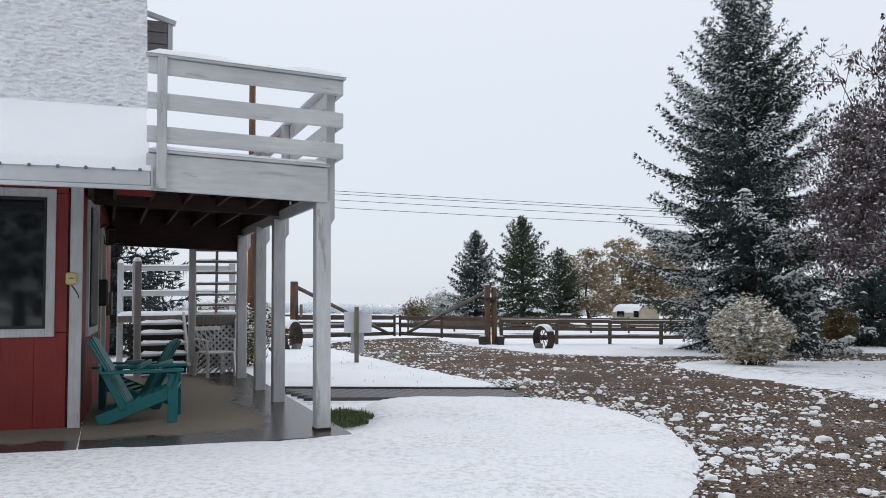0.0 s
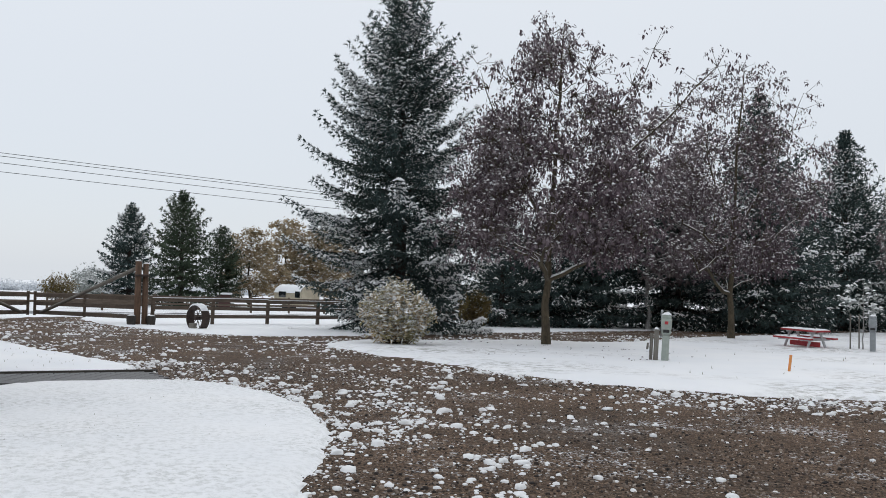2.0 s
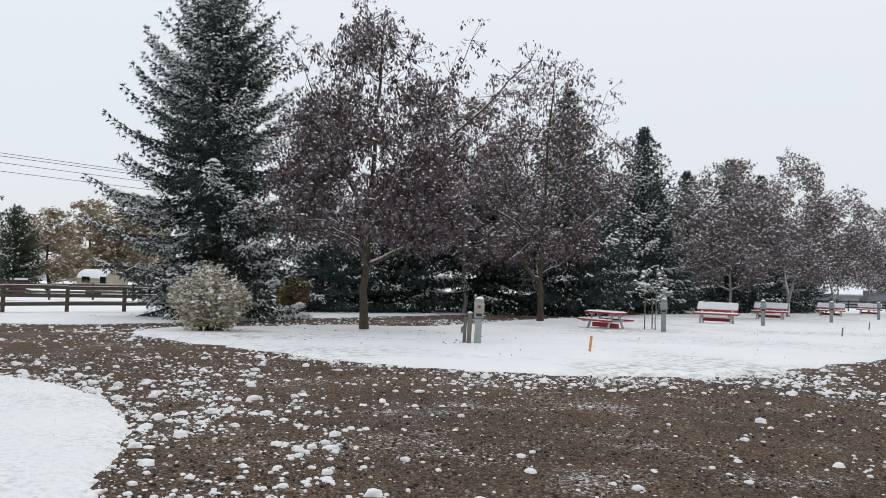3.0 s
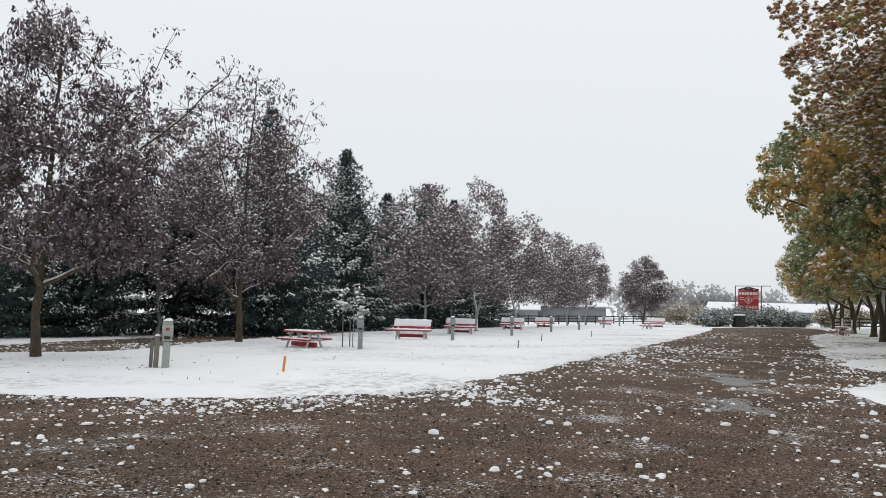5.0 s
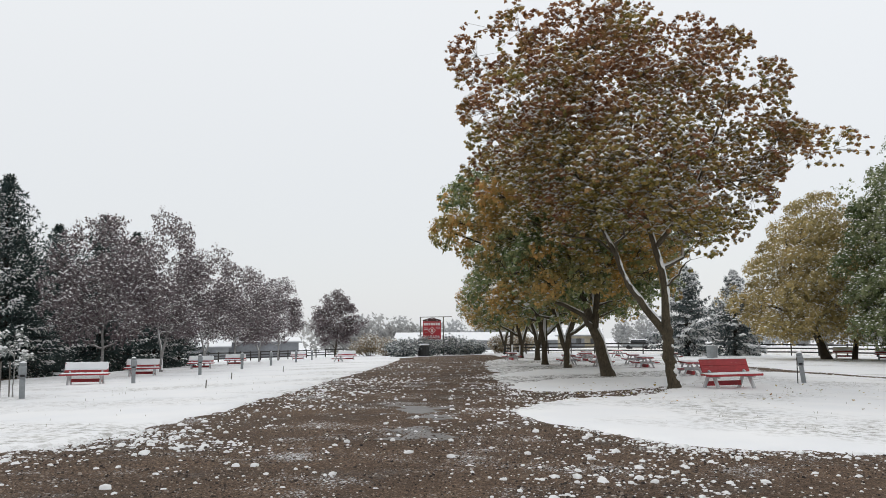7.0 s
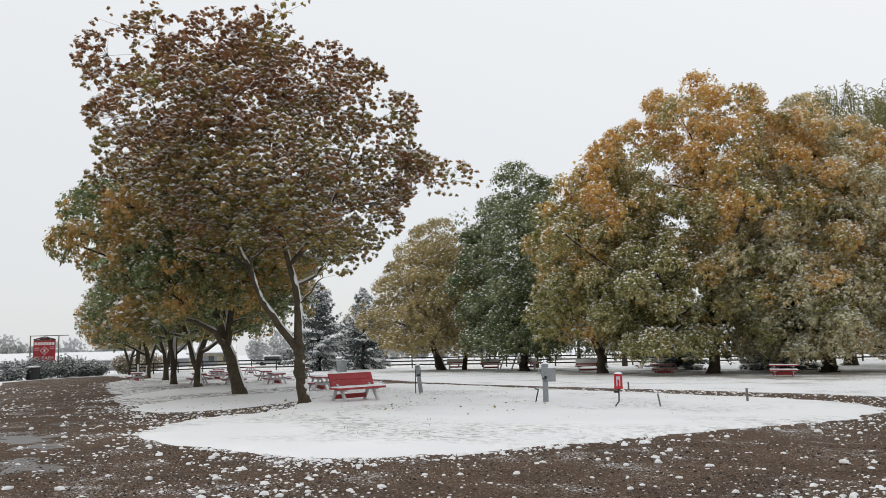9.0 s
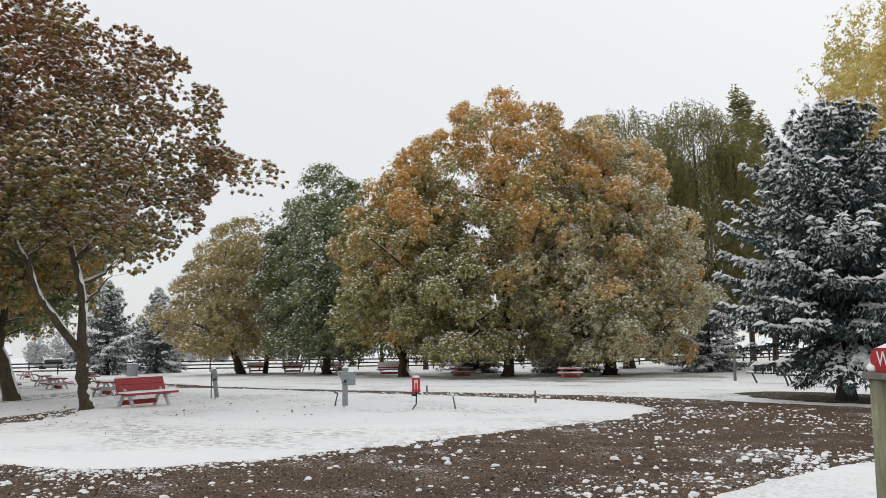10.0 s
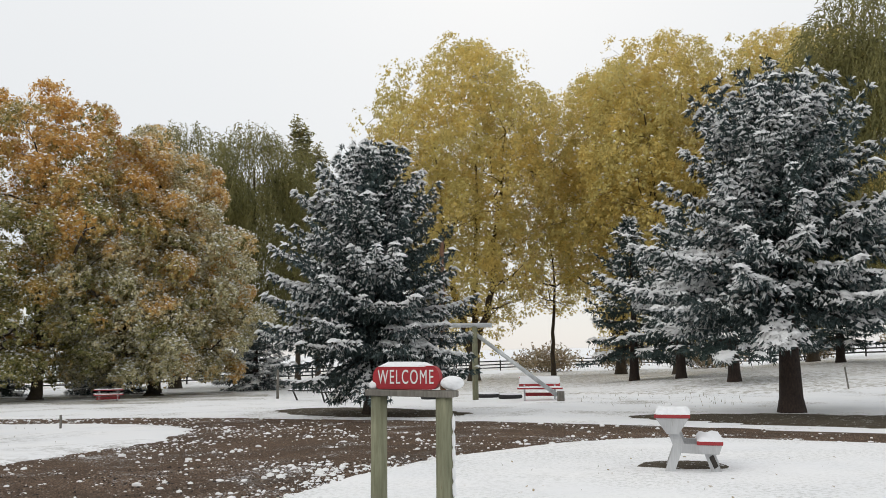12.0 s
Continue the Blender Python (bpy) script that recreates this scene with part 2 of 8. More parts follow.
SIGN_POST = surface("treated_green_post", (0.16, 0.165, 0.10), (0.30, 0.30, 0.20), 12, 2, 0.8, 0.005, stretch=(3, 3, 0.3), wear=(0.16, 0.10, 0.05))
POLE_WOOD = surface("orange_brown_pole", (0.11, 0.05, 0.025), (0.22, 0.105, 0.055), 10, 1, 0.85, 0.004, stretch=(3, 3, 0.1))
BARK = surface("dark_bark", (0.030, 0.022, 0.015), (0.10, 0.075, 0.050), 16, 2.5, 0.9, 0.02, stretch=(2, 2, 0.4))
BARK_OLIVE = surface("olive_brown_bark", (0.038, 0.029, 0.017), (0.125, 0.098, 0.060), 16, 2.5, 0.88, 0.012, stretch=(1.6, 1.6, 0.5))
BARK_PALE = surface("pale_grey_bark", (0.22, 0.21, 0.20), (0.46, 0.45, 0.44), 14, 3, 0.85, 0.005, stretch=(1, 1, 2))
BARK_SPRUCE = surface("spruce_bark", (0.016, 0.010, 0.008), (0.062, 0.040, 0.030), 14, 2.5, 0.9, 0.02, stretch=(1.5, 1.5, 0.7))
TEAL = surface("teal_moulded_plastic", (0.008, 0.13, 0.14), (0.012, 0.165, 0.175), 30, 2, 0.45, 0.0, amount=0.15)
PED_GREEN = surface("pale_green_painted_metal", (0.30, 0.34, 0.30), (0.40, 0.44, 0.40), 12, 2, 0.5, 0.0, wear=(0.22, 0.2, 0.15), amount=0.2)
PED_GREY = surface("grey_painted_metal", (0.24, 0.26, 0.27), (0.34, 0.36, 0.37), 12, 2, 0.5, 0.0, amount=0.2)
BLACK = surface("black_painted_metal", (0.010, 0.010, 0.010), (0.025, 0.025, 0.025), 20, 3, 0.5, 0.001)
IRON = surface("rusty_iron", (0.025, 0.016, 0.013), (0.075, 0.045, 0.035), 20, 3, 0.7, 0.003)
ORANGE = surface("orange_marker_paint", (0.75, 0.26, 0.06), (0.85, 0.34, 0.09), 20, 3, 0.6, 0.0)
BRIGHT_RED = surface("bright_red_paint", (0.52, 0.012, 0.02), (0.60, 0.02, 0.03), 14, 2, 0.4, 0.0, amount=0.15)
SIGN_RED = surface("sign_red_paint", (0.36, 0.018, 0.028), (0.46, 0.03, 0.04), 10, 1, 0.5, 0.0, amount=0.15)
SIGN_BROWN = surface("dark_brown_board", (0.05, 0.018, 0.016), (0.09, 0.03, 0.026), 10, 1, 0.6, 0.0)
LETTER = surface("white_lettering", (0.74, 0.74, 0.72), (0.82, 0.82, 0.80), 20, 3, 0.6, 0.0, amount=0.1)
CREAM = surface("cream_plastic", (0.55, 0.46, 0.22), (0.62, 0.53, 0.28), 20, 3, 0.5, 0.0, amount=0.1)
PLASTIC_WHITE = surface("white_resin_plastic", (0.62, 0.63, 0.62), (0.70, 0.71, 0.70), 20, 3, 0.45, 0.0, amount=0.1)
PALE_BOARD = surface("pale_grey_board", (0.62, 0.65, 0.68), (0.70, 0.73, 0.76), 8, 1, 0.5, 0.0, amount=0.1)
GALVANISED = surface("galvanised_pipe", (0.42, 0.44, 0.45), (0.58, 0.60, 0.61), 14, 2, 0.45, 0.0, metal=0.4)
SHED_GREY = surface("grey_shed_metal", (0.20, 0.21, 0.23), (0.28, 0.29, 0.31), 3, 0.3, 0.6, 0.0)
SHED_BLUE = surface("blue_grey_shed_metal", (0.27, 0.28, 0.29), (0.34, 0.35, 0.36), 3, 0.3, 0.6, 0.0)
TAN_WALL = surface("tan_wall", (0.40, 0.35, 0.25), (0.50, 0.44, 0.33), 8, 0.8, 0.7, 0.0)
RUBBER = surface("black_rubber", (0.012, 0.012, 0.012), (0.03, 0.03, 0.03), 20, 3, 0.8, 0.002)
TARMAC = surface("wet_tarmac", (0.045, 0.047, 0.05), (0.075, 0.078, 0.082), 30, 0.5, 0.4, 0.002)


def glass_material():
    m, n, l, p = nodes_of("dark_window_glass")
    p.inputs["Base Color"].default_value = (0.012, 0.015, 0.018, 1)
    p.inputs["Roughness"].default_value = 0.04
    p.inputs["Specular IOR Level"].default_value = 0.9
    w = noise_node(n, l, 1.5, 2, 0.5)
    bump_node(n, l, w.outputs["Fac"], 0.01, 0.15, p)
    return m


GLASS = glass_material()

# ---- building tools ----
def cuboid(bm, sx, sy, sz, m=None, bevel=0.0):
    r = bmesh.ops.create_cube(bm, size=1.0)
    vs = r["verts"]
    bmesh.ops.scale(bm, vec=(sx, sy, sz), verts=vs)
    if bevel:
        es = list({e for v in vs for e in v.link_edges})
        g = bmesh.ops.bevel(bm, geom=es, offset=min(bevel, 0.45 * min(sx, sy, sz)), segments=1, affect="EDGES", profile=0.5)
        vs = list({v for f in g["faces"] for v in f.verts} | {v for v in vs if v.is_valid})
    if m is not None:
        bmesh.ops.transform(bm, matrix=m, verts=vs)
    return vs


def rod(bm, a, b, r1, r2=None, sides=10, caps=True):
    """A tapered round bar from a to b."""
    a, b = Vector(a), Vector(b)
    r2 = r1 if r2 is None else r2
    d = b - a
    g = bmesh.ops.create_cone(bm, cap_ends=caps, segments=sides, radius1=r1, radius2=r2, depth=d.length)
    m = Matrix.Translation((a + b) / 2) @ d.to_track_quat("Z", "Y").to_matrix().to_4x4()
    bmesh.ops.transform(bm, matrix=m, verts=g["verts"])
    return g["verts"]


def beam(bm, a, b, w, h, bevel=0.006):
    """A plank or post from a to b: w across level, h in the third direction."""
    a, b = Vector(a), Vector(b)
    d = b - a
    m = Matrix.Translation((a + b) / 2) @ d.to_track_quat("X", "Z").to_matrix().to_4x4()
    return cuboid(bm, d.length, w, h, m, bevel)


def finish(bm, name, material, smooth=False):
    me = bpy.data.meshes.new(name)
    bmesh.ops.recalc_face_normals(bm, faces=bm.faces)
    bm.to_mesh(me)
    bm.free()
    me.materials.append(material)
    if smooth:
        me.shade_smooth()
    return me


def part(name, bm, material, parent=None, label="", smooth=False):
    ob = new(name, finish(bm, name, material, smooth))
    if parent is not None:
        ob.parent = parent
    if label:
        tagged(ob, label)
    return ob


def one(name, material, parent, make, label="", smooth=False):
    bm = bmesh.new()
    make(bm)
    return part(name, bm, material, parent, label, smooth)


def thing(name, m, label, category, group="", kind=""):
    ob = new(name)
    ob.matrix_basis = m
    ob.empty_display_size = 0.1
    return tagged(ob, label, category, group, kind)


def plank(name, material, parent, a, b, w, h, bevel=0.006, label=""):
    return one(name, material, parent, lambda bm: beam(bm, a, b, w, h, bevel), label)


def bar(name, material, parent, a, b, r, r2=None, sides=10, label=""):
    return one(name, material, parent, lambda bm: rod(bm, a, b, r, r2, sides), label, True)


def raw_mesh(name, verts, faces, material, smooth=True):
    """A mesh from numpy arrays of corners and of triangles or quads."""
    me = bpy.data.meshes.new(name)
    verts, faces = np.asarray(verts, dtype=np.float32), np.asarray(faces, dtype=np.int32)
    k = faces.shape[1]
    me.vertices.add(len(verts))
    me.vertices.foreach_set("co", verts.ravel())
    me.loops.add(faces.size)
    me.loops.foreach_set("vertex_index", faces.ravel())
    me.polygons.add(len(faces))
    me.polygons.foreach_set("loop_start", np.arange(0, faces.size, k, dtype=np.int32))
    me.update(calc_edges=True)
    me.validate()
    me.materials.append(material)
    if smooth:
        me.shade_smooth()
    return me


def snow_cap(name, parent, x0, x1, y0, y1, z, t=0.035, seed=1, m=None):
    """A soft layer of snow lying on a level board."""
    nx, ny = max(4, int((x1 - x0) / 0.06)), max(3, int((y1 - y0) / 0.05))
    nx, ny = min(nx, 60), min(ny, 24)
    rng = np.random.default_rng(seed)
    u, v = np.meshgrid(np.linspace(0, 1, nx + 1), np.linspace(0, 1, ny + 1), indexing="ij")
    edge = np.minimum(np.minimum(u, 1 - u) * (x1 - x0), np.minimum(v, 1 - v) * (y1 - y0))
    bumps = 0.5 * rng.standard_normal(u.shape)
    for _ in range(2):
        bumps[1:-1] = (bumps[:-2] + bumps[1:-1] + bumps[2:]) / 3
    h = t * np.clip(edge / (t * 0.9), 0, 1) ** 0.5 * (1 + np.clip(bumps, -0.4, 0.4)) - 0.004
    p = np.stack([x0 + u * (x1 - x0), y0 + v * (y1 - y0), z + h], -1).reshape(-1, 3)
    i = np.arange((nx + 1) * (ny + 1)).reshape(nx + 1, ny + 1)
    q = np.stack([i[:-1, :-1], i[1:, :-1], i[1:, 1:], i[:-1, 1:]], -1).reshape(-1, 4)
    ob = new(name, raw_mesh(name, p, q, SNOW))
    ob.parent = parent
    if m is not None:
        ob.matrix_basis = m
    return ob

# ---- the lie of the land ----
def softplus(v):
    return np.logaddexp(0.0, v)


def land(x, y):
    """Height of the ground: a gentle fall to the gate, a rise to the pasture."""
    x, y = np.asarray(x, float), np.asarray(y, float)
    fall = 0.068 * softplus((y - 7.5) / 2)
    rise = 0.06 * softplus((-y - 45) / 3)
    near = 1 / (1 + np.exp(np.clip((x - 18) / 2.5, -40, 40)))
    bank = 0.9 * np.tanh(0.14 * softplus((-y - 34) / 2) / 0.9)
    return -0.017455 * x + 0.006982 * y - fall + rise + near * bank


def gz(x, y):
    return float(land(x, y))


class Lattice:
    """Smooth value noise on a numpy lattice."""

    def __init__(self, seed):
        self.t = np.random.default_rng(seed).random((128, 128))

    def __call__(self, x, y):
        x, y = np.asarray(x, float), np.asarray(y, float)
        i, j = np.floor(x).astype(int), np.floor(y).astype(int)
        u, v = x - i, y - j
        u, v = u * u * (3 - 2 * u), v * v * (3 - 2 * v)
        i0, i1, j0, j1 = i % 128, (i + 1) % 128, j % 128, (j + 1) % 128
        t = self.t
        return (t[i0, j0] * (1 - u) + t[i1, j0] * u) * (1 - v) + (t[i0, j1] * (1 - u) + t[i1, j1] * u) * v


N1, N2, N3 = Lattice(1), Lattice(2), Lattice(3)


def fractal(x, y, s):
    return (N1(x * s, y * s) + 0.5 * N2(x * s * 2.3, y * s * 2.3) + 0.25 * N3(x * s * 5.1, y * s * 5.1)) / 1.75 - 0.5


def rounded(poly, times=2):
    p = np.array(poly, float)
    for _ in range(times):
        q = np.roll(p, -1, 0)
        p = np.stack([0.75 * p + 0.25 * q, 0.25 * p + 0.75 * q], 1).reshape(-1, 2)
    return p


def inside_distance(poly, x, y):
    """Distance to the outline, positive inside."""
    p = np.asarray(poly)
    q = np.roll(p, -1, 0)
    best, odd = np.full(x.shape, 1e9), np.zeros(x.shape, bool)
    for (ax, ay), (bx, by) in zip(p, q):
        dx, dy = bx - ax, by - ay
        s = np.clip(((x - ax) * dx + (y - ay) * dy) / max(dx * dx + dy * dy, 1e-9), 0, 1)
        best = np.minimum(best, (x - ax - s * dx) ** 2 + (y - ay - s * dy) ** 2)
        if ay != by:
            odd ^= ((ay > y) != (by > y)) & (x < dx * (y - ay) / dy + ax)
    return np.where(odd, 1, -1) * np.sqrt(best)


def steps(a, b, least, grow):
    """Stations from a to b, finer near zero."""
    out = [a]
    while out[-1] < b:
        out.append(out[-1] + max(least, grow * abs(out[-1])))
    return np.array(out)


def sheet(name, poly, material, lift, thick, rag, label, category, least=0.12, grow=0.014, kind="structure", ripple=0.0):
    """A layer that lies on the land inside an outline, with a ragged rounded edge."""
    p = rounded(poly)
    xs, ys = steps(p[:, 0].min() - 0.3, p[:, 0].max() + 0.4, least, grow), steps(p[:, 1].min() - 0.3, p[:, 1].max() + 0.4, least, grow)
    x, y = np.meshgrid(xs, ys, indexing="ij")
    d = inside_distance(p, x, y) + rag * (2.2 * fractal(x, y, 0.9) + 1.6 * fractal(x + 31, y, 3.7))
    h = lift + thick * np.clip(d / 0.16, 0, 1) ** 0.6 + ripple * fractal(x, y, 0.5) * np.clip(d / 0.5, 0, 1)
    h = np.where(d < 0, np.maximum(lift + 0.35 * d, -0.07), h)
    z = land(x, y) + h
    i = np.arange(x.size).reshape(x.shape)
    keep = np.maximum(np.maximum(d[:-1, :-1], d[1:, 1:]), np.maximum(d[1:, :-1], d[:-1, 1:])) > 0
    q = np.stack([i[:-1, :-1], i[1:, :-1], i[1:, 1:], i[:-1, 1:]], -1)[keep]
    used, inv = np.unique(q, return_inverse=True)
    v = np.stack([x.ravel()[used], y.ravel()[used], z.ravel()[used]], -1)
    ob = new(name, raw_mesh(name, v, inv.reshape(-1, 4), material))
    return tagged(ob, label, category, "", kind)


def ground_sheet():
    u = np.linspace(-1, 1, 221)
    s = 12 * np.sinh(6.0 * u)
    x, y = np.meshgrid(s, s, indexing="ij")
    r = np.hypot(x, y)
    z = land(x, y)
    # the far land levels out into hazy plain
    flat = np.clip((r - 250) / 600, 0, 1)
    z = z * (1 - flat) + flat * np.clip(z, -9 - 0.012 * r, 6)
    i = np.arange(x.size).reshape(x.shape)
    q = np.stack([i[:-1, :-1], i[1:, :-1], i[1:, 1:], i[:-1, 1:]], -1).reshape(-1, 4)
    ob = new("ground", raw_mesh("ground", np.stack([x, y, z], -1).reshape(-1, 3), q, SNOW_FIELD))
    tagged(ob, "snow-covered open ground with thin dry grass showing", "ground", "", "structure")


ground_sheet()

DRIVE = [(-5.2, 29.0), (-2.0, 41), (1.5, 41), (3.5, 25.5), (8.4, 25.9), (11.3, 27.7), (25.5, 36), (35.4, 38), (43, 37.5), (60, 36), (84, 24),
         (92, 24.5), (96, 17), (70, 11.5), (62, 0), (60, -5), (46.7, -6.4), (37.8, -9.9), (32, -13.1), (27.5, -15.7), (23.3, -17.8), (15.2, -19.3), (10.1, -19.7),
         (4.6, -19.3), (-14, -18.5), (-14, -15), (2, -15), (5, -10), (2, 0), (0.8, 2), (0.7, 11.0), (0.75, 13.6), (-0.6, 16), (-3.0, 23)]
sheet("gravel_drive", DRIVE, GRAVEL, 0.012, 0.006, 0.25, "wet brown gravel drive with scattered snow", "driveway", 0.3, 0.02)

LAWN_A = [(-14, 2.6), (-3.2, 7.15), (-0.95, 8.0), (-0.6, 8.9), (-1.2, 11.3), (0.9, 11.75), (1.7, 11.4), (2.25, 10.4), (2.4, 8.6), (2.35, 7.4), (1.9, 6.2),
          (1.4, 5.3), (1.2, 3), (2.2, 0), (4.6, -3), (6.6, -5.2), (7.9, -8.4), (8.3, -10.8), (8.2, -12.4), (7.6, -14.9), (6.4, -16.5), (4.1, -16.9), (-14, -16.4)]
LAWN_B = [(-7.0, 12.9), (-2.4, 12.75), (1.3, 13.1), (-0.0, 16.0), (-2.2, 22.4), (-4.0, 28.2), (-12, 25.0)]
LAWN_D = [(-0.2, 34.5), (1.5, 28.9), (3.5, 23.9), (8.2, 24.8), (13.6, 27.9), (21, 31.0), (27, 33.5), (33, 38.7), (40, 48), (0, 50)]
LAWN_E = [(5.4, 19.6), (5.8, 16.3), (6.6, 12.7), (7.3, 10.3), (8.5, 9.0), (9.9, 8.2), (11.4, 7.6), (14.1, 8.1), (19.5, 9.1), (26.3, 10.5), (55.8, 17.1), (78.4, 22.8),
          (92, 28), (95.4, 35.5), (79.6, 40), (59.4, 37.6), (43.3, 34.0), (36.9, 32.3), (28.2, 28.3), (22.4, 26.0), (14.3, 20.8), (13.3, 22.6), (9.4, 22.1), (7.0, 22.1)]
LAWN_F = [(18.2, 2.5), (16.6, 2.1), (15.1, 1.1), (14.0, 0.1), (12.7, -0.7), (12.5, -2.4), (13.7, -5.7), (14.9, -9.2), (15.6, -11.8), (17.6, -14.3), (19.4, -15.0),
          (22.4, -14.6), (26.8, -12.6), (33.9, -9.8), (41.7, -6.6), (43, -3), (24.3, -1.2), (21.6, 1.7)]
sheet("snow_lawn", LAWN_A, SNOW_TEXTURED, 0.02, 0.05, 0.09, "smooth fresh snow over the front lawn", "snow", 0.10, 0.016, ripple=0.04)
sheet("snow_lawn", LAWN_B, SNOW, 0.02, 0.05, 0.12, "snow-covered lawn strip beside the paver path", "snow", 0.12, 0.014, ripple=0.04)
sheet("snow_verge", LAWN_D, SNOW, 0.02, 0.05, 0.25, "snow-covered verge along the wooden fence", "snow", 0.25, 0.02, ripple=0.05)
sheet("snow_lawn", LAWN_E, SNOW_LAWN, 0.02, 0.05, 0.25, "snow-covered campsite lawn under the purple-leaved trees", "snow", 0.14, 0.02, ripple=0.06)
sheet("snow_lawn", LAWN_F, SNOW_LAWN, 0.02, 0.05, 0.25, "snow-covered campsite lawn with bench and pedestals", "snow", 0.14, 0.02, ripple=0.06)
STRIPS = [[(25.8, 4.1), (29.7, 3.9), (32.9, 1.5), (36.4, -2.5), (31.6, -2.4), (26.6, -0.2), (24.0, 2.1)],
          [(33.3, 5.9), (41.7, 4.7), (46.9, 1.6), (52.2, -4.0), (46, -4.5), (37.7, 1.5), (33.1, 4.3)],
          [(46.1, 8.7), (52.3, 6.0), (60.6, 1.1), (57, -3), (52.1, 1.8), (45.9, 5.2)],
          [(58, 10.5), (64, 8.0), (64, 1.5), (56, 7)]]
sheet("gravel_pad", [(30, 5.0), (38, 6.6), (48, 8.8), (60, 11.0), (70, 11.0), (62, 0.5), (52, -5.2), (40, -6.0), (30, -3.0), (25, 1.8), (27, 3.6)], SNOW_PAD, 0.030, 0.004, 0.35, "gravel campsite pads under thin patchy snow", "gravel", 0.3, 0.02)
for s in STRIPS:
    sheet("snow_strip", s, SNOW, 0.02, 0.05, 0.3, "strip of snow between gravel campsite pads", "snow", 0.3, 0.02)
sheet("tree_litter", [(9, 27.5), (14, 29.5), (25, 38.5), (42, 40), (48, 44), (22, 47), (9, 31)], DUFF, 0.03, 0.0, 0.4, "bare brown grass under the spruce trees", "grass", 0.4, 0.02)
sheet("tree_litter", [(14.4, -20.9), (17.5, -19.9), (20.5, -20.1), (23.5, -22.3), (21, -24.6), (15, -23.2)], DUFF, 0.03, 0.0, 0.3, "bare grass sheltered under a snowy spruce", "grass", 0.3, 0.02)
sheet("tree_litter", [(-3, -20.2), (4, -20.6), (9.5, -21.8), (9.5, -23.5), (5, -25), (-4, -24)], DUFF, 0.03, 0.0, 0.3, "bare grass and roots sheltered under a spruce", "grass", 0.3, 0.02)
sheet("tree_litter", [(72, -11), (52, -18.5), (38, -22.5), (30, -26.5), (34, -33), (48, -40), (66, -26), (78, -16)], SNOW_GRASS, 0.03, 0.0, 0.5, "thin leaf-strewn snow under the autumn trees", "snow", 0.5, 0.02)
sheet("tree_litter", [(7, -35), (16, -34), (26, -39), (40, -45), (52, -60), (40, -78), (20, -76), (2, -62), (0, -46)], SNOW_LITTER, 0.03, 0.0, 0.5, "leaf-strewn thin snow under the yellow cottonwoods", "snow", 0.5, 0.02)
sheet("highway", [(-60, 43.2), (-20, 43), (15, 47.2), (60, 62), (120, 86), (120, 92), (58, 67.5), (14, 52), (-22, 47.5), (-60, 48)], TARMAC, 0.04, 0.0, 0.0, "wet grey paved road beyond the fence", "road", 0.8, 0.03)


def gravel_stones():
    """Single stones that stand up out of the drive where the camera passes nearest."""
    rng = np.random.default_rng(17)
    n = 85000
    r = 3.6 + 11.0 * rng.random(n) ** 1.2
    a = radians(-25) + rng.random(n) * radians(200)
    x, y = r * np.sin(a), r * np.cos(a)
    ok = (inside_distance(rounded(DRIVE), x, y) > 0.1) & (rng.random(n) < 0.45 + 0.55 * (fractal(x + 3, y, 0.7) > -0.05))
    for p in (LAWN_A, LAWN_B, LAWN_D, LAWN_E, LAWN_F):
        ok &= inside_distance(rounded(p), x, y) < 0.05
    x, y, r = x[ok], y[ok], r[ok]
    n = len(x)
    size = np.clip(np.exp(rng.normal(-4.72, 0.40, n)) * (0.9 + r / 40), 0.005, 0.026)
    turn = rng.random(n) * 6.283
    v = np.zeros((n, 8, 3))
    tall = size * rng.uniform(0.4, 0.8, n)
    for j in range(4):
        q = size * rng.uniform(0.75, 1.25, n)
        for k, wide in ((j, 1.0), (j + 4, 0.68)):
            v[:, k, 0] = x + wide * q * np.cos(turn + j * 1.571)
            v[:, k, 1] = y + wide * q * np.sin(turn + j * 1.571)
            v[:, k, 2] = -0.004 if k < 4 else tall * rng.uniform(0.7, 1.2, n)
    v[:, :, 2] += land(x, y)[:, None] + 0.019
    f = (np.array([(0, 1, 5, 4), (1, 2, 6, 5), (2, 3, 7, 6), (3, 0, 4, 7), (4, 5, 6, 7)])[None] + (np.arange(n) * 8)[:, None, None]).reshape(-1, 4)
    ob = new("gravel_stones", raw_mesh("gravel_stones", v.reshape(-1, 3), f, PEBBLE))
    tagged(ob, "loose brown and grey stones of a gravel drive", "gravel", "", "stuff")


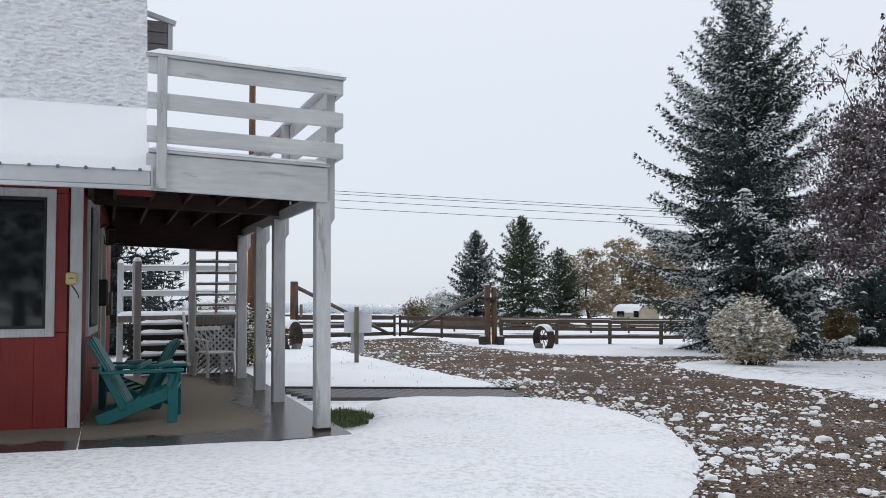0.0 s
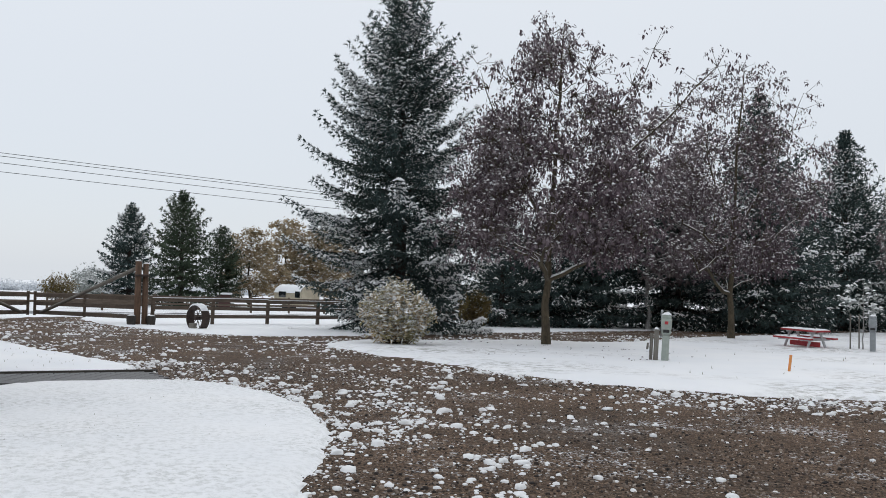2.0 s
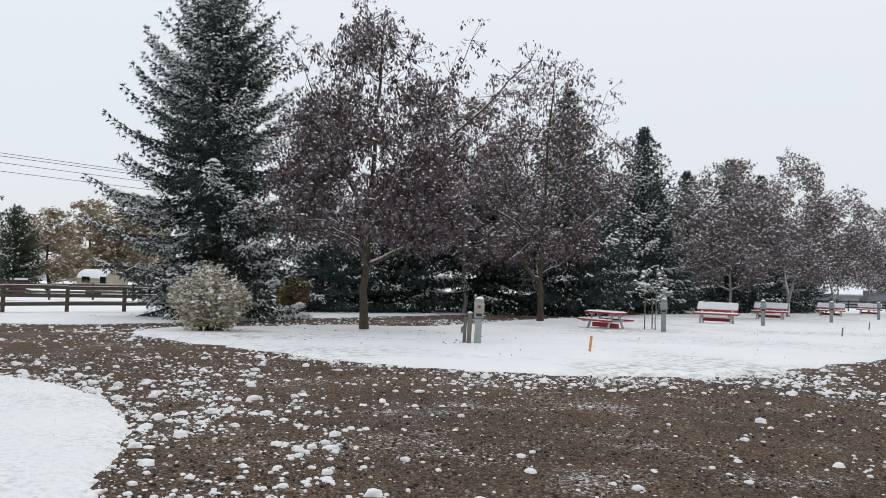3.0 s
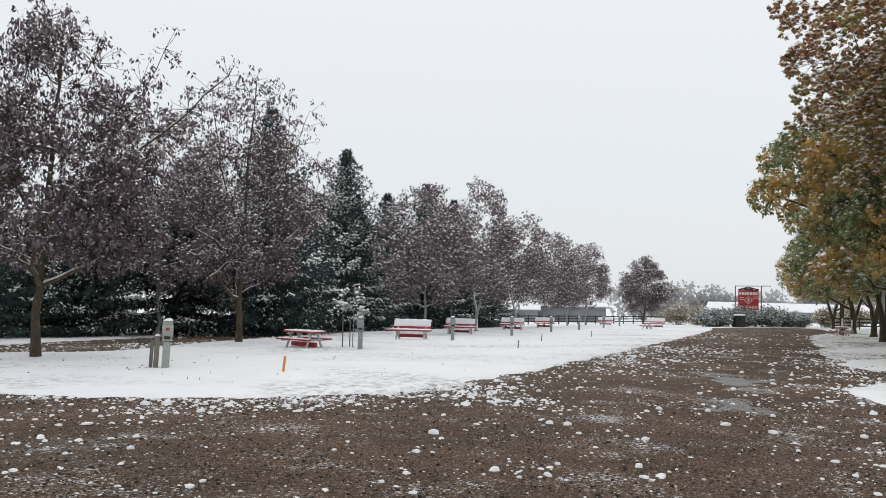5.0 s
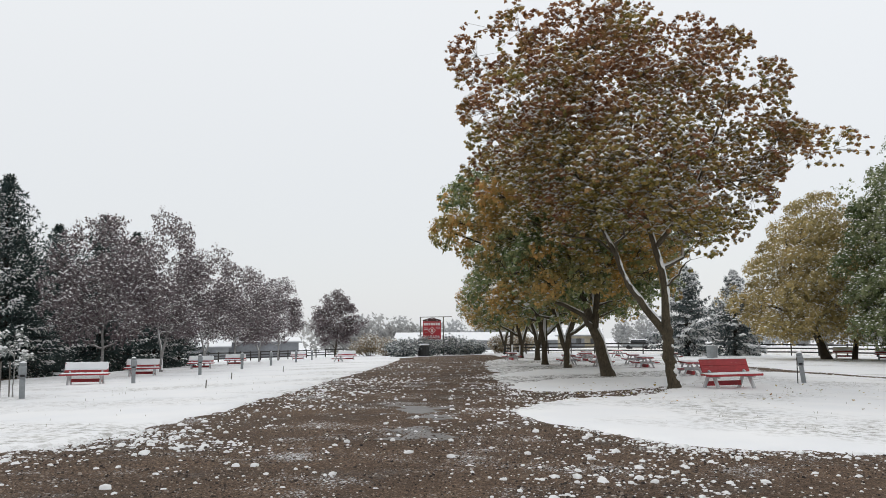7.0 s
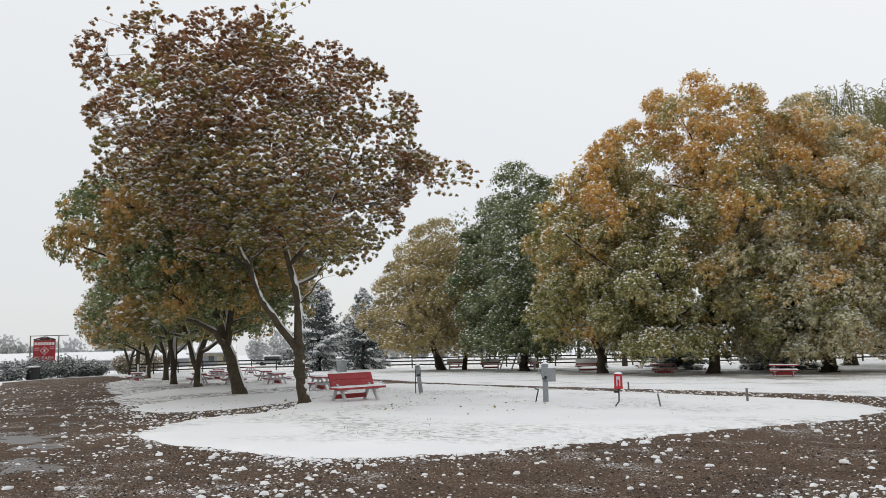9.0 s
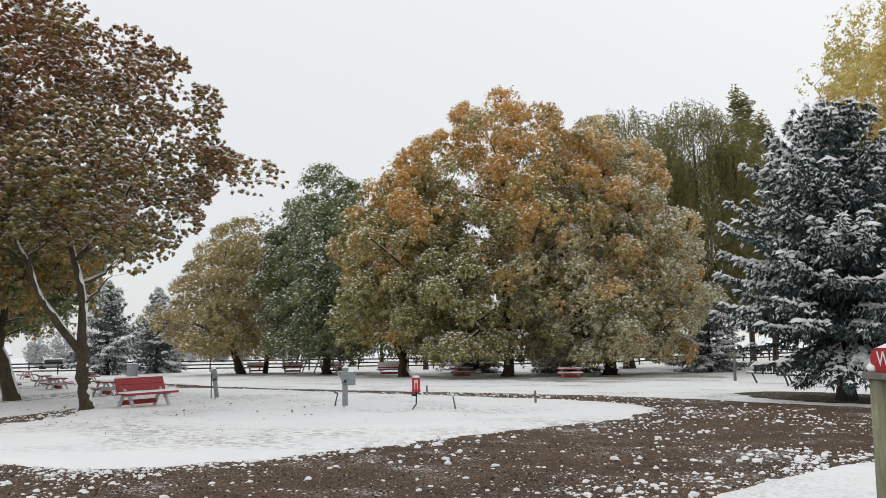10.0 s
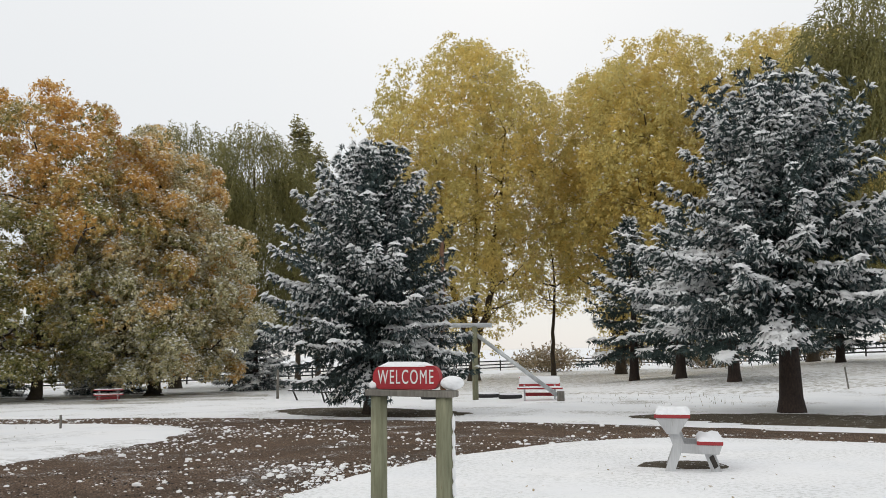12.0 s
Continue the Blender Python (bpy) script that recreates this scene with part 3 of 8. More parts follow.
def snow_clumps():
    """Lumps of fallen snow lying on the gravel, thick near the lawns."""
    rng = np.random.default_rng(7)
    lawns = [rounded(p) for p in (LAWN_A, LAWN_B, LAWN_D, LAWN_E, LAWN_F, *STRIPS)]
    drive = rounded(DRIVE)
    pts = []
    for n, r0, r1 in ((190000, 3.5, 15), (170000, 15, 34), (60000, 34, 62)):
        r = np.sqrt(rng.random(n) * (r1 * r1 - r0 * r0) + r0 * r0)
        a = radians(-25) + rng.random(n) * radians(200)
        x, y = r * np.sin(a), r * np.cos(a)
        ok = inside_distance(drive, x, y) > 0.1
        x, y, r = x[ok], y[ok], r[ok]
        edge = np.full(x.shape, 99.0)
        for p in lawns:
            edge = np.minimum(edge, -inside_distance(p, x, y))
        rut = 0.5 + 0.5 * np.sin(fractal(x, y, 0.12) * 9 + 1.3 * y - 0.34 * x)
        patch = np.clip(fractal(x + 9, y + 4, 0.30) * 3.4 - 0.10, 0, 1) * (0.25 + 0.75 * rut)
        band = np.exp(-((np.clip(edge, 0, 9) - 0.9) / 0.75) ** 2) * np.clip(0.25 + 2.4 * fractal(x - 5, y + 8, 0.22), 0, 1)
        dens = 0.03 + 0.56 * np.exp(-np.clip(edge, 0, 9) / 0.38) + 0.38 * band + (0.20 if r0 < 10 else 0.28) * patch + (0.24 if r0 > 10 else 0.0) * rut
        dens *= 0.25 + 0.75 * (fractal(x, y, 2.2) > -0.02)
        ok = (edge > -0.08) & (rng.random(x.size) < dens * (1.15 if r0 < 10 else 0.95))
        size = np.exp(rng.normal(-4.54, 0.62, ok.sum())) * (1 + r[ok] / 40)
        pts.append(np.stack([x[ok], y[ok], np.clip(size, 0.006, 0.062)], -1))
    pts = np.concatenate(pts)
    k = 6
    ang = np.arange(k) * 2 * np.pi / k
    n = len(pts)
    jit = rng.uniform(0.7, 1.3, (n, 2 * k))
    sq = rng.uniform(0.6, 1.1, n)
    rot = rng.random(n) * 6.28
    ell = rng.uniform(0.75, 1.3, n)
    v = np.zeros((n, 2 * k + 1, 3))
    for ring, (rr, hh) in enumerate(((1.0, -0.05), (0.80, 0.58))):
        for j in range(k):
            q = rr * jit[:, ring * k + j]
            cx, cy = q * np.cos(ang[j]) * ell, q * np.sin(ang[j])
            v[:, ring * k + j, 0] = cx * np.cos(rot) - cy * np.sin(rot)
            v[:, ring * k + j, 1] = cx * np.sin(rot) + cy * np.cos(rot)
            v[:, ring * k + j, 2] = hh * sq
    v[:, 2 * k, 2] = 0.86 * sq
    v *= pts[:, None, 2:3]
    v[:, :, 0] += pts[:, None, 0]
    v[:, :, 1] += pts[:, None, 1]
    v[:, :, 2] += land(pts[:, 0], pts[:, 1])[:, None] + 0.016
    f = []
    for j in range(k):
        j2 = (j + 1) % k
        f += [(j, j2, k + j2), (j, k + j2, k + j), (k + j, k + j2, 2 * k)]
    f = (np.array(f)[None] + (np.arange(n) * (2 * k + 1))[:, None, None]).reshape(-1, 3)
    ob = new("snow_clumps", raw_mesh("snow_clumps", v.reshape(-1, 3), f, SNOW_LUMP))
    tagged(ob, "small clumps of fallen snow lying on gravel", "snow", "", "stuff")


gravel_stones()
snow_clumps()
SLUSH = surface("icy_slush", (0.055, 0.045, 0.038), (0.17, 0.155, 0.145), 7, 1.5, 0.42, 0.004)
for p in ([(15.7, 3.5), (16.6, 3.3), (18.6, 4.0), (19.0, 4.9), (17.9, 5.0), (16.4, 4.5)], [(12.7, 2.9), (13.2, 2.7), (14.0, 3.2), (14.1, 3.8), (13.4, 3.9), (12.8, 3.5)]):
    sheet("puddle", p, SLUSH, 0.020, 0.0, 0.8, "thin icy slush patch in the gravel drive", "puddle", 0.06, 0.0)
PASTURE = patchy_snow("pasture_grass_in_snow", 0.05, 0.25, 0.45, (0.40, 0.34, 0.22), 0.85, 1.6)
sheet("pasture", [(95, 12), (92, -2), (89, -15), (82, -31), (72, -49), (64, -65), (52, -83), (39, -96), (60, -150), (150, -130), (190, -40), (170, 8), (120, 14)], PASTURE, 0.06, 0.0, 0.6, "tan pasture grass showing through thin snow", "field", 2.0, 0.05)

# ---- the red house with its raised deck ----
HOME = pose(-3.781, 8.601, 0.06, 0, 0, 22)


def box(name, material, parent, x0, x1, y0, y1, z0, z1, bevel=0.006, label=""):
    return one(name, material, parent, lambda bm: cuboid(bm, x1 - x0, y1 - y0, z1 - z0, Matrix.Translation(((x0 + x1) / 2, (y0 + y1) / 2, (z0 + z1) / 2)), bevel), label)


porch = thing("porch_slab", HOME, "wet concrete porch slab with a joint", "porch", "", "structure")
box("slab", PORCH, porch, 0.06, 2.52, -1.62, 5.3, -0.30, 0.010, 0.012)
one("slab", PORCH, porch, lambda bm: cuboid(bm, 12.11, 1.72, 0.3, pose(-6.0, -0.66, -0.034, 0, 1.07, 0), 0.006))


def grass_blades(name, poly, n, h, material, seed, label, lift=0.02):
    """Single blades of grass standing inside an outline."""
    rng = np.random.default_rng(seed)
    p = np.array(poly, float)
    x = rng.uniform(p[:, 0].min(), p[:, 0].max(), n * 3)
    y = rng.uniform(p[:, 1].min(), p[:, 1].max(), n * 3)
    ok = inside_distance(rounded(p), x, y) + 0.3 * fractal(x, y, 2.5) > 0
    x, y = x[ok][:n], y[ok][:n]
    k = len(x)
    c = np.stack([x, y, land(x, y) + lift], -1)
    d = rng.normal(0, 0.45, (k, 3)) + np.array([0, 0, 1.0])
    d /= np.linalg.norm(d, axis=1)[:, None]
    s = np.stack([-d[:, 1], d[:, 0], np.zeros(k)], -1)
    s /= np.linalg.norm(s, axis=1)[:, None] + 1e-9
    ln = h * rng.uniform(0.5, 1.3, k)[:, None]
    w = 0.006 + 0.03 * h
    v = np.stack([c - s * w, c + s * w, c + d * ln], 1).reshape(-1, 3)
    ob = new(name, raw_mesh(name, v, np.arange(3 * k).reshape(k, 3), material, False))
    return tagged(ob, label, "grass", "", "stuff")


grass_blades("grass_tuft", [(-1.15, 8.45), (-0.7, 8.8), (-0.75, 9.7), (-1.2, 10.2), (-1.5, 9.6)], 1800, 0.065, GREEN_GRASS, 5, "tuft of green grass beside the porch post")
grass_blades("grass_tips", [(-2, 6), (-0.7, 7.6), (0, 9), (1.6, 10.6), (2.0, 8), (1.4, 5.6), (0, 5.2)], 420, 0.028, DRY_GRASS, 6, "thin grass tips poking through the snow", 0.05)
grass_blades("grass_tips", [(-2.2, 13.0), (0.8, 13.3), (-0.4, 16), (-2.4, 21), (-4, 22)], 160, 0.06, DRY_GRASS, 7, "thin grass tips poking through the snow", 0.05)
grass_blades("grass_tips", [(8, 11), (12, 8.4), (26, 11), (40, 16), (40, 22), (20, 20), (9, 20)], 260, 0.07, DRY_GRASS, 8, "thin grass tips poking through the snow", 0.05)
grass_blades("grass_tips", [(13, -1), (16, -10), (20, -14), (32, -9), (36, -4), (20, 1)], 240, 0.07, DRY_GRASS, 9, "thin grass tips poking through the snow", 0.05)
grass_blades("grass_tips", [(2, -9), (7, -9), (7, -15), (-3, -16), (-2, -10)], 90, 0.06, DRY_GRASS, 10, "thin grass tips poking through the snow", 0.05)

grass_blades("grass_tips", [(8, -26), (13, -27), (17, -34), (13, -37), (9, -33)], 90, 0.17, DRY_GRASS, 11, "thin dry grass stems above the snow", 0.0)

house = thing("house", HOME, "barn-red house with white trim and a steep snowy roof", "house")
# front wall of upright boards with a white-framed window
for i in range(24):
    x1 = -0.10 - i * 0.3
    x0 = x1 - 0.2995
    if x1 > -1.75 and x0 < -0.30:
        box("siding_board", RED_SIDING, house, x0, min(x1, -0.10), -0.02, 0.03, -0.02, 0.98, 0.004)
        box("siding_board", RED_SIDING, house, x0, min(x1, -0.10), -0.02, 0.03, 2.42, 2.62, 0.004)
        if x1 > -0.30:
            box("siding_board", RED_SIDING, house, -0.24, x1, -0.02, 0.03, 0.985, 2.415, 0.004)
    else:
        box("siding_board", RED_SIDING, house, x0, x1, -0.02, 0.03, -0.02, 2.62, 0.004)
box("wall", RED_SIDING, house, -10, -0.001, 0.035, 0.16, -0.02, 0.98, 0)
box("wall", RED_SIDING, house, -10, -0.001, 0.035, 0.16, 2.42, 2.62, 0)
box("wall", RED_SIDING, house, -0.30, -0.001, 0.035, 0.16, 0.98, 2.42, 0)
box("wall", RED_SIDING, house, -10, -1.60, 0.035, 0.16, 0.98, 2.42, 0)
box("footing", CONCRETE, house, -10, 0.0, -0.012, 0.16, -0.10, -0.022, 0.004, "red-stained concrete footing")
box("corner_trim", WHITE_PAINT, house, -0.078, 0.042, -0.045, 0.02, -0.005, 2.50, 0.006)


def window(parent, x0, x1, z0, z1, y, w=0.085):
    f = box("window", BLACK, parent, x0 + w, x0 + w + 0.03, y - 0.005, y + 0.04, z0 + w, z1 - w, 0.004, "white-framed window with a dark curtain")
    for a in ((x0, x0 + w, z0, z1), (x1 - w, x1, z0, z1), (x0 + w, x1 - w, z1 - w, z1), (x0 + w, x1 - w, z0, z0 + w)):
        box("frame", WHITE_PAINT, f, a[0], a[1], y - 0.045, y + 0.05, a[2], a[3], 0.005)
    for a in ((x1 - w - 0.03, x1 - w, z0 + w, z1 - w), (x0 + w + 0.03, x1 - w - 0.03, z1 - w - 0.03, z1 - w), (x0 + w + 0.03, x1 - w - 0.03, z0 + w, z0 + w + 0.03)):
        box("sash", BLACK, f, a[0], a[1], y - 0.005, y + 0.04, a[2], a[3], 0.003)
    box("pane", GLASS, f, x0 + w + 0.03, x1 - w - 0.03, y + 0.015, y + 0.022, z0 + w + 0.03, z1 - w - 0.03, 0)
    box("curtain", PED_GREY, f, x0 + w, x1 - w, y + 0.09, y + 0.095, z0 + w, z1 - w, 0)


window(house, -1.62, -0.215, 0.94, 2.46, 0.0)
bell = box("doorbell_box", CREAM, house, -0.115, -0.005, -0.085, -0.046, 1.47, 1.60, 0.02, "cream plastic alarm box")
box("slot", BLACK, bell, -0.08, -0.04, -0.0865, -0.085, 1.535, 1.545, 0)
one("cable", BLACK, house, lambda bm: [rod(bm, a, b, 0.006, None, 6) for a, b in (((-0.06, -0.05, 1.47), (0.0, -0.05, 1.38)), ((0.0, -0.05, 1.38), (0.028, -0.03, 1.28)), ((0.028, -0.03, 1.28), (0.028, 0.02, 0.95)))])

side = new("side_wall", None)
side.parent = house
side.matrix_basis = pose(0.03, 0.0, 0, 0, 0, 86.6)
# along the side wall x runs away from the corner, y points outwards negative


def sbox(name, mat, x0, x1, y0, y1, z0, z1, bevel=0.005, label=""):
    ob = box(name, mat, side, x0, x1, -y1, -y0, z0, z1, bevel, label)
    return ob


for x0, x1, z0, z1 in ((0.02, 0.60, 0.0, 2.62), (0.60, 2.05, 0.0, 0.90), (0.60, 2.05, 2.50, 2.62), (2.05, 2.40, 0.0, 2.62), (2.40, 3.45, 2.28, 2.62), (3.45, 4.9, 0.0, 2.62)):
    n = max(1, round((x1 - x0) / 0.3))
    for i in range(n):
        a, b = x0 + (x1 - x0) * i / n, x0 + (x1 - x0) * (i + 1) / n
        sbox("side_board", RED_SIDING, a + 0.0015, b - 0.0015, -0.10, 0.0, z0, z1, 0.004)
for a in ((0.60, 0.69, 0.90, 2.50), (1.96, 2.05, 0.90, 2.50), (0.69, 1.96, 0.90, 0.99), (0.69, 1.96, 2.41, 2.50)):
    sbox("window_trim", WHITE_PAINT, a[0], a[1], -0.06, 0.03, a[2], a[3])
sbox("window_pane", GLASS, 0.69, 1.96, -0.05, -0.04, 0.99, 2.41, 0)
sbox("window_mullion", BLACK, 1.30, 1.34, -0.045, 0.0, 0.99, 2.41)
for a in ((2.40, 2.50, 0.0, 2.28), (3.35, 3.45, 0.0, 2.28), (2.50, 3.35, 2.18, 2.28)):
    sbox("door_trim", WHITE_PAINT, a[0], a[1], -0.08, 0.03, a[2], a[3])
door = sbox("door", CREAM, 2.50, 3.35, -0.06, -0.02, 0.02, 2.18, 0.004, "pale cream entrance door")
sbox("door_knob", GALVANISED, 2.56, 2.61, -0.02, 0.04, 0.98, 1.03, 0.02)


def lantern(x, z):
    root = box("wall_lantern", BLACK, side, x - 0.05, x + 0.05, -0.02, 0.0, z + 0.08, z + 0.26, 0.006, "black wall lantern with a caged shade")
    one("arm", BLACK, root, lambda bm: [rod(bm, (x, 0, z + 0.2), (x, -0.10, z + 0.26), 0.01, None, 6), rod(bm, (x, -0.10, z + 0.26), (x, -0.15, z + 0.22), 0.01, None, 6)])
    one("cage", BLACK, root, lambda bm: [rod(bm, (x + 0.075 * math.cos(a), -0.15 + 0.075 * math.sin(a), z), (x + 0.06 * math.cos(a), -0.15 + 0.06 * math.sin(a), z + 0.2), 0.006, None, 5) for a in np.arange(8) * math.pi / 4])
    one("cap", BLACK, root, lambda bm: rod(bm, (x, -0.15, z + 0.19), (x, -0.15, z + 0.25), 0.085, 0.02, 10))
    one("base", BLACK, root, lambda bm: rod(bm, (x, -0.15, z - 0.015), (x, -0.15, z + 0.01), 0.05, 0.08, 10))


lantern(3.6, 1.92)
lantern(2.2, 2.02)
sbox("mailbox", BLACK, 2.14, 2.34, 0.0, 0.13, 1.22, 1.56, 0.02, "black wall mailbox")
sbox("notice_box", GREY_WOOD, 3.9, 4.2, 0.0, 0.08, 1.05, 1.4, 0.01, "grey wooden notice box")

# the roof: metal eave, shallow lower slope under smooth snow, steep upper slope with rippled snow
box("eave_fascia", WHITE_METAL, house, -10, 0.64, -1.32, -1.29, 2.38, 2.53, 0.004)
box("eave_lip", WHITE_METAL, house, -10, 0.655, -1.345, -1.30, 2.335, 2.375, 0.006)
box("soffit", WHITE_METAL, house, -10, 0.0, -1.29, -0.05, 2.50, 2.53, 0)
one("end_flashing", WHITE_METAL, house, lambda bm: [cuboid(bm, 0.02, 0.05, 0.22, Matrix.Translation((0.655, -1.30, 2.45)), 0.003)])


def snow_slope(name, x0, x1, a, b, nx, ny, bump, label, mat=SNOW):
    """A sloping layer of snow from the line a to the line b (y, z)."""
    u, v = np.meshgrid(np.linspace(0, 1, nx + 1), np.linspace(0, 1, ny + 1), indexing="ij")
    x, y, z = x0 + u * (x1 - x0), a[0] + v * (b[0] - a[0]), a[1] + v * (b[1] - a[1])
    s = v * math.hypot(b[0] - a[0], b[1] - a[1])
    n = np.array([-(b[1] - a[1]), b[0] - a[0]]) / math.hypot(b[0] - a[0], b[1] - a[1])
    h = bump(x, s)
    y, z = y + h * n[0], z + h * n[1]
    p = np.stack([x, y, z], -1).reshape(-1, 3)
    i = np.arange(p.shape[0]).reshape(nx + 1, ny + 1)
    q = np.stack([i[:-1, :-1], i[1:, :-1], i[1:, 1:], i[:-1, 1:]], -1).reshape(-1, 4)
    ob = new(name, raw_mesh(name, p, q, mat))
    ob.parent = house
    return tagged(ob, label)


def roof_slab(bm, a, b, t=0.05):
    v = [bm.verts.new((x, y, z + k)) for x in (-10, 0.64) for (y, z) in (a, b) for k in (-t, 0)]
    for f in ((0, 1, 3, 2), (4, 6, 7, 5), (0, 4, 5, 1), (2, 3, 7, 6), (1, 5, 7, 3), (0, 2, 6, 4)):
        bm.faces.new([v[i] for i in f])


def smooth_snow(x, s):
    return 0.05 * np.clip(s / 0.08, 0, 1) ** 0.5 + 0.012 * fractal(x, s, 1.5) + 0.02 * np.clip(1 - s / 0.1, 0, 1) * fractal(x * 1, s * 0, 3.0)


def rippled_snow(x, s):
    row = s * 17.0 + 1.5 * fractal(x, s, 7.0) + 1.0 * fractal(x, s, 17.0)
    saw = row - np.floor(row)
    scallop = np.clip(0.65 + 1.6 * fractal(x + 3, s * 1.6, 13.0), 0, 1.3)
    return 0.035 + 0.030 * np.sin(np.pi * saw ** 0.6) * scallop + 0.016 * fractal(x, s, 1.2)


one("roof", SHED_GREY, house, lambda bm: [roof_slab(bm, (-1.30, 2.50), (0.10, 3.31)), roof_slab(bm, (0.10, 3.29), (1.06, 6.16))])
for i in range(24):
    bar("roof_rib", SHED_GREY, house, (0.55 - i * 0.23, -1.350, 2.517), (0.55 - i * 0.23, -1.30, 2.53), 0.016, 0.016, 8)
snow_slope("roof_snow", -10, 0.645, (-1.337, 2.522), (0.08, 3.36), 120, 16, smooth_snow, "smooth snow on the lower roof slope")
snow_slope("roof_snow", -2.0, 0.66, (0.06, 3.35), (1.03, 6.2), 200, 230, rippled_snow, "rippled snow on the steep roof slope", ROOF_SNOW)
box("gable_wall", RED_SIDING, house, 0.28, 0.38, 1.3, 6, 2.75, 5.2, 0)
dorm = box("dormer_eave", DORMER_GREY, house, 0.60, 0.98, 1.17, 1.22, 4.28, 4.72, 0.006, "weathered grey boards under the rake of the upper roof")
for i in range(3):
    box("soffit_board", DORMER_GREY, dorm, 0.60, 0.92, 1.145, 1.168, 4.29 + 0.145 * i, 4.425 + 0.145 * i, 0.005)
box("corner_board", WHITE_PAINT, dorm, 0.925, 0.985, 1.135, 1.168, 4.27, 4.73, 0.005)
one("rake_board", WHITE_PAINT, dorm, lambda bm: beam(bm, (0.66, 1.14, 4.80), (1.02, 1.14, 4.70), 0.06, 0.06))

# deck
deck = thing("deck", HOME, "raised white-painted timber deck with snow on its rails", "deck")
box("fascia_board", WHITE_RAIL, deck, 0.60, 2.37, -1.30, -1.26, 2.33, 2.68, 0.006)
box("fascia_board", WHITE_RAIL, deck, 2.335, 2.375, -1.255, 4.4, 2.33, 2.68, 0.006)
box("fascia_cap", WHITE_RAIL, deck, 0.62, 2.39, -1.325, -1.20, 2.685, 2.72, 0.006)
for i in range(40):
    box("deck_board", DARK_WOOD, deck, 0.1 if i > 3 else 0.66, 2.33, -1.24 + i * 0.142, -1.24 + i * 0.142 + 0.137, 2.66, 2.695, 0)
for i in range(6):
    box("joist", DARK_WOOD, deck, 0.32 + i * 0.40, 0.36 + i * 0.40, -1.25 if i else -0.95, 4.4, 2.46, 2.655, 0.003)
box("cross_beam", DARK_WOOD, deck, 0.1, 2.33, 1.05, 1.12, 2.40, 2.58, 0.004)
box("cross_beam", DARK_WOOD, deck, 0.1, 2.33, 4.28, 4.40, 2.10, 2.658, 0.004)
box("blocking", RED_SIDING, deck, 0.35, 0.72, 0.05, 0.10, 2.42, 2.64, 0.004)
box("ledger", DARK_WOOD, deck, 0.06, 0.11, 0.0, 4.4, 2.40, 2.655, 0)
for y, z in ((-1.20, 2.33), (1.11, 2.33), (2.48, 2.33), (4.23, 2.33)):
    box("post", WHITE_PAINT, deck, 2.22, 2.37, y - 0.075, y + 0.075, 0.0, z - 0.02, 0.008)
box("post_base", DARK_WOOD, deck, 2.215, 2.375, -1.28, -1.12, 0.0, 0.035, 0.004, "rotten dark foot of the post")
box("rail_post", WHITE_PAINT, deck, 0.69, 0.78, -1.40, -1.31, 2.34, 3.58, 0.008)
for y in (-1.16, 1.15, 2.52, 4.25):
    one("rail_post", WHITE_PAINT, deck, lambda bm: [cuboid(bm, 0.09, 0.09, 1.42, Matrix.Translation((2.425, y, 2.88)), 0.006), cuboid(bm, 0.088, 0.088, 0.1, pose(2.425 - 0.02, y, 2.16, 0, 30, 0), 0.006)])
for z0, z1 in ((3.42, 3.575), (3.09, 3.245), (2.775, 2.93)):
    box("rail", WHITE_RAIL, deck, 0.60, 2.52, -1.36, -1.315, z0, z1, 0.008)
    box("rail", WHITE_RAIL, deck, 2.475, 2.52, -1.31, 4.4, z0, z1, 0.008)
box("rail_cap", WHITE_RAIL, deck, 0.58, 2.54, -1.40, -1.27, 3.577, 3.605, 0.006)
box("rail_cap", WHITE_RAIL, deck, 2.40, 2.54, -1.265, 4.4, 3.577, 3.605, 0.006)
snow_cap("rail_snow", deck, 0.58, 2.54, -1.41, -1.265, 3.603, 0.045, 3)
snow_cap("rail_snow", deck, 2.395, 2.545, -1.26, 4.4, 3.603, 0.045, 4)
snow_cap("floor_snow", deck, 0.62, 2.38, -1.33, -1.20, 2.72, 0.03, 5)
snow_cap("floor_snow", deck, 0.67, 2.33, -1.19, -0.6, 2.695, 0.05, 6)
snow_cap("floor_snow", deck, 0.1, 2.33, -0.6, 4.4, 2.695, 0.05, 6)
box("far_rail", WHITE_RAIL, deck, 0.6, 2.4, 4.36, 4.40, 3.42, 3.575, 0.006)
bar("hook", GALVANISED, deck, (2.0, -1.22, 2.33), (2.0, -1.22, 2.29), 0.012)

# the deck falls a little towards its outer side
fall = Matrix.Identity(4)
fall[0][0], fall[0][3] = 0.975, 0.75 * 0.025
fall[2][0], fall[2][3] = -0.033, 0.033 * 1.55 - 0.02
for ob in deck.children:
    if not ob.name.startswith("post"):
        ob.data.transform(fall)

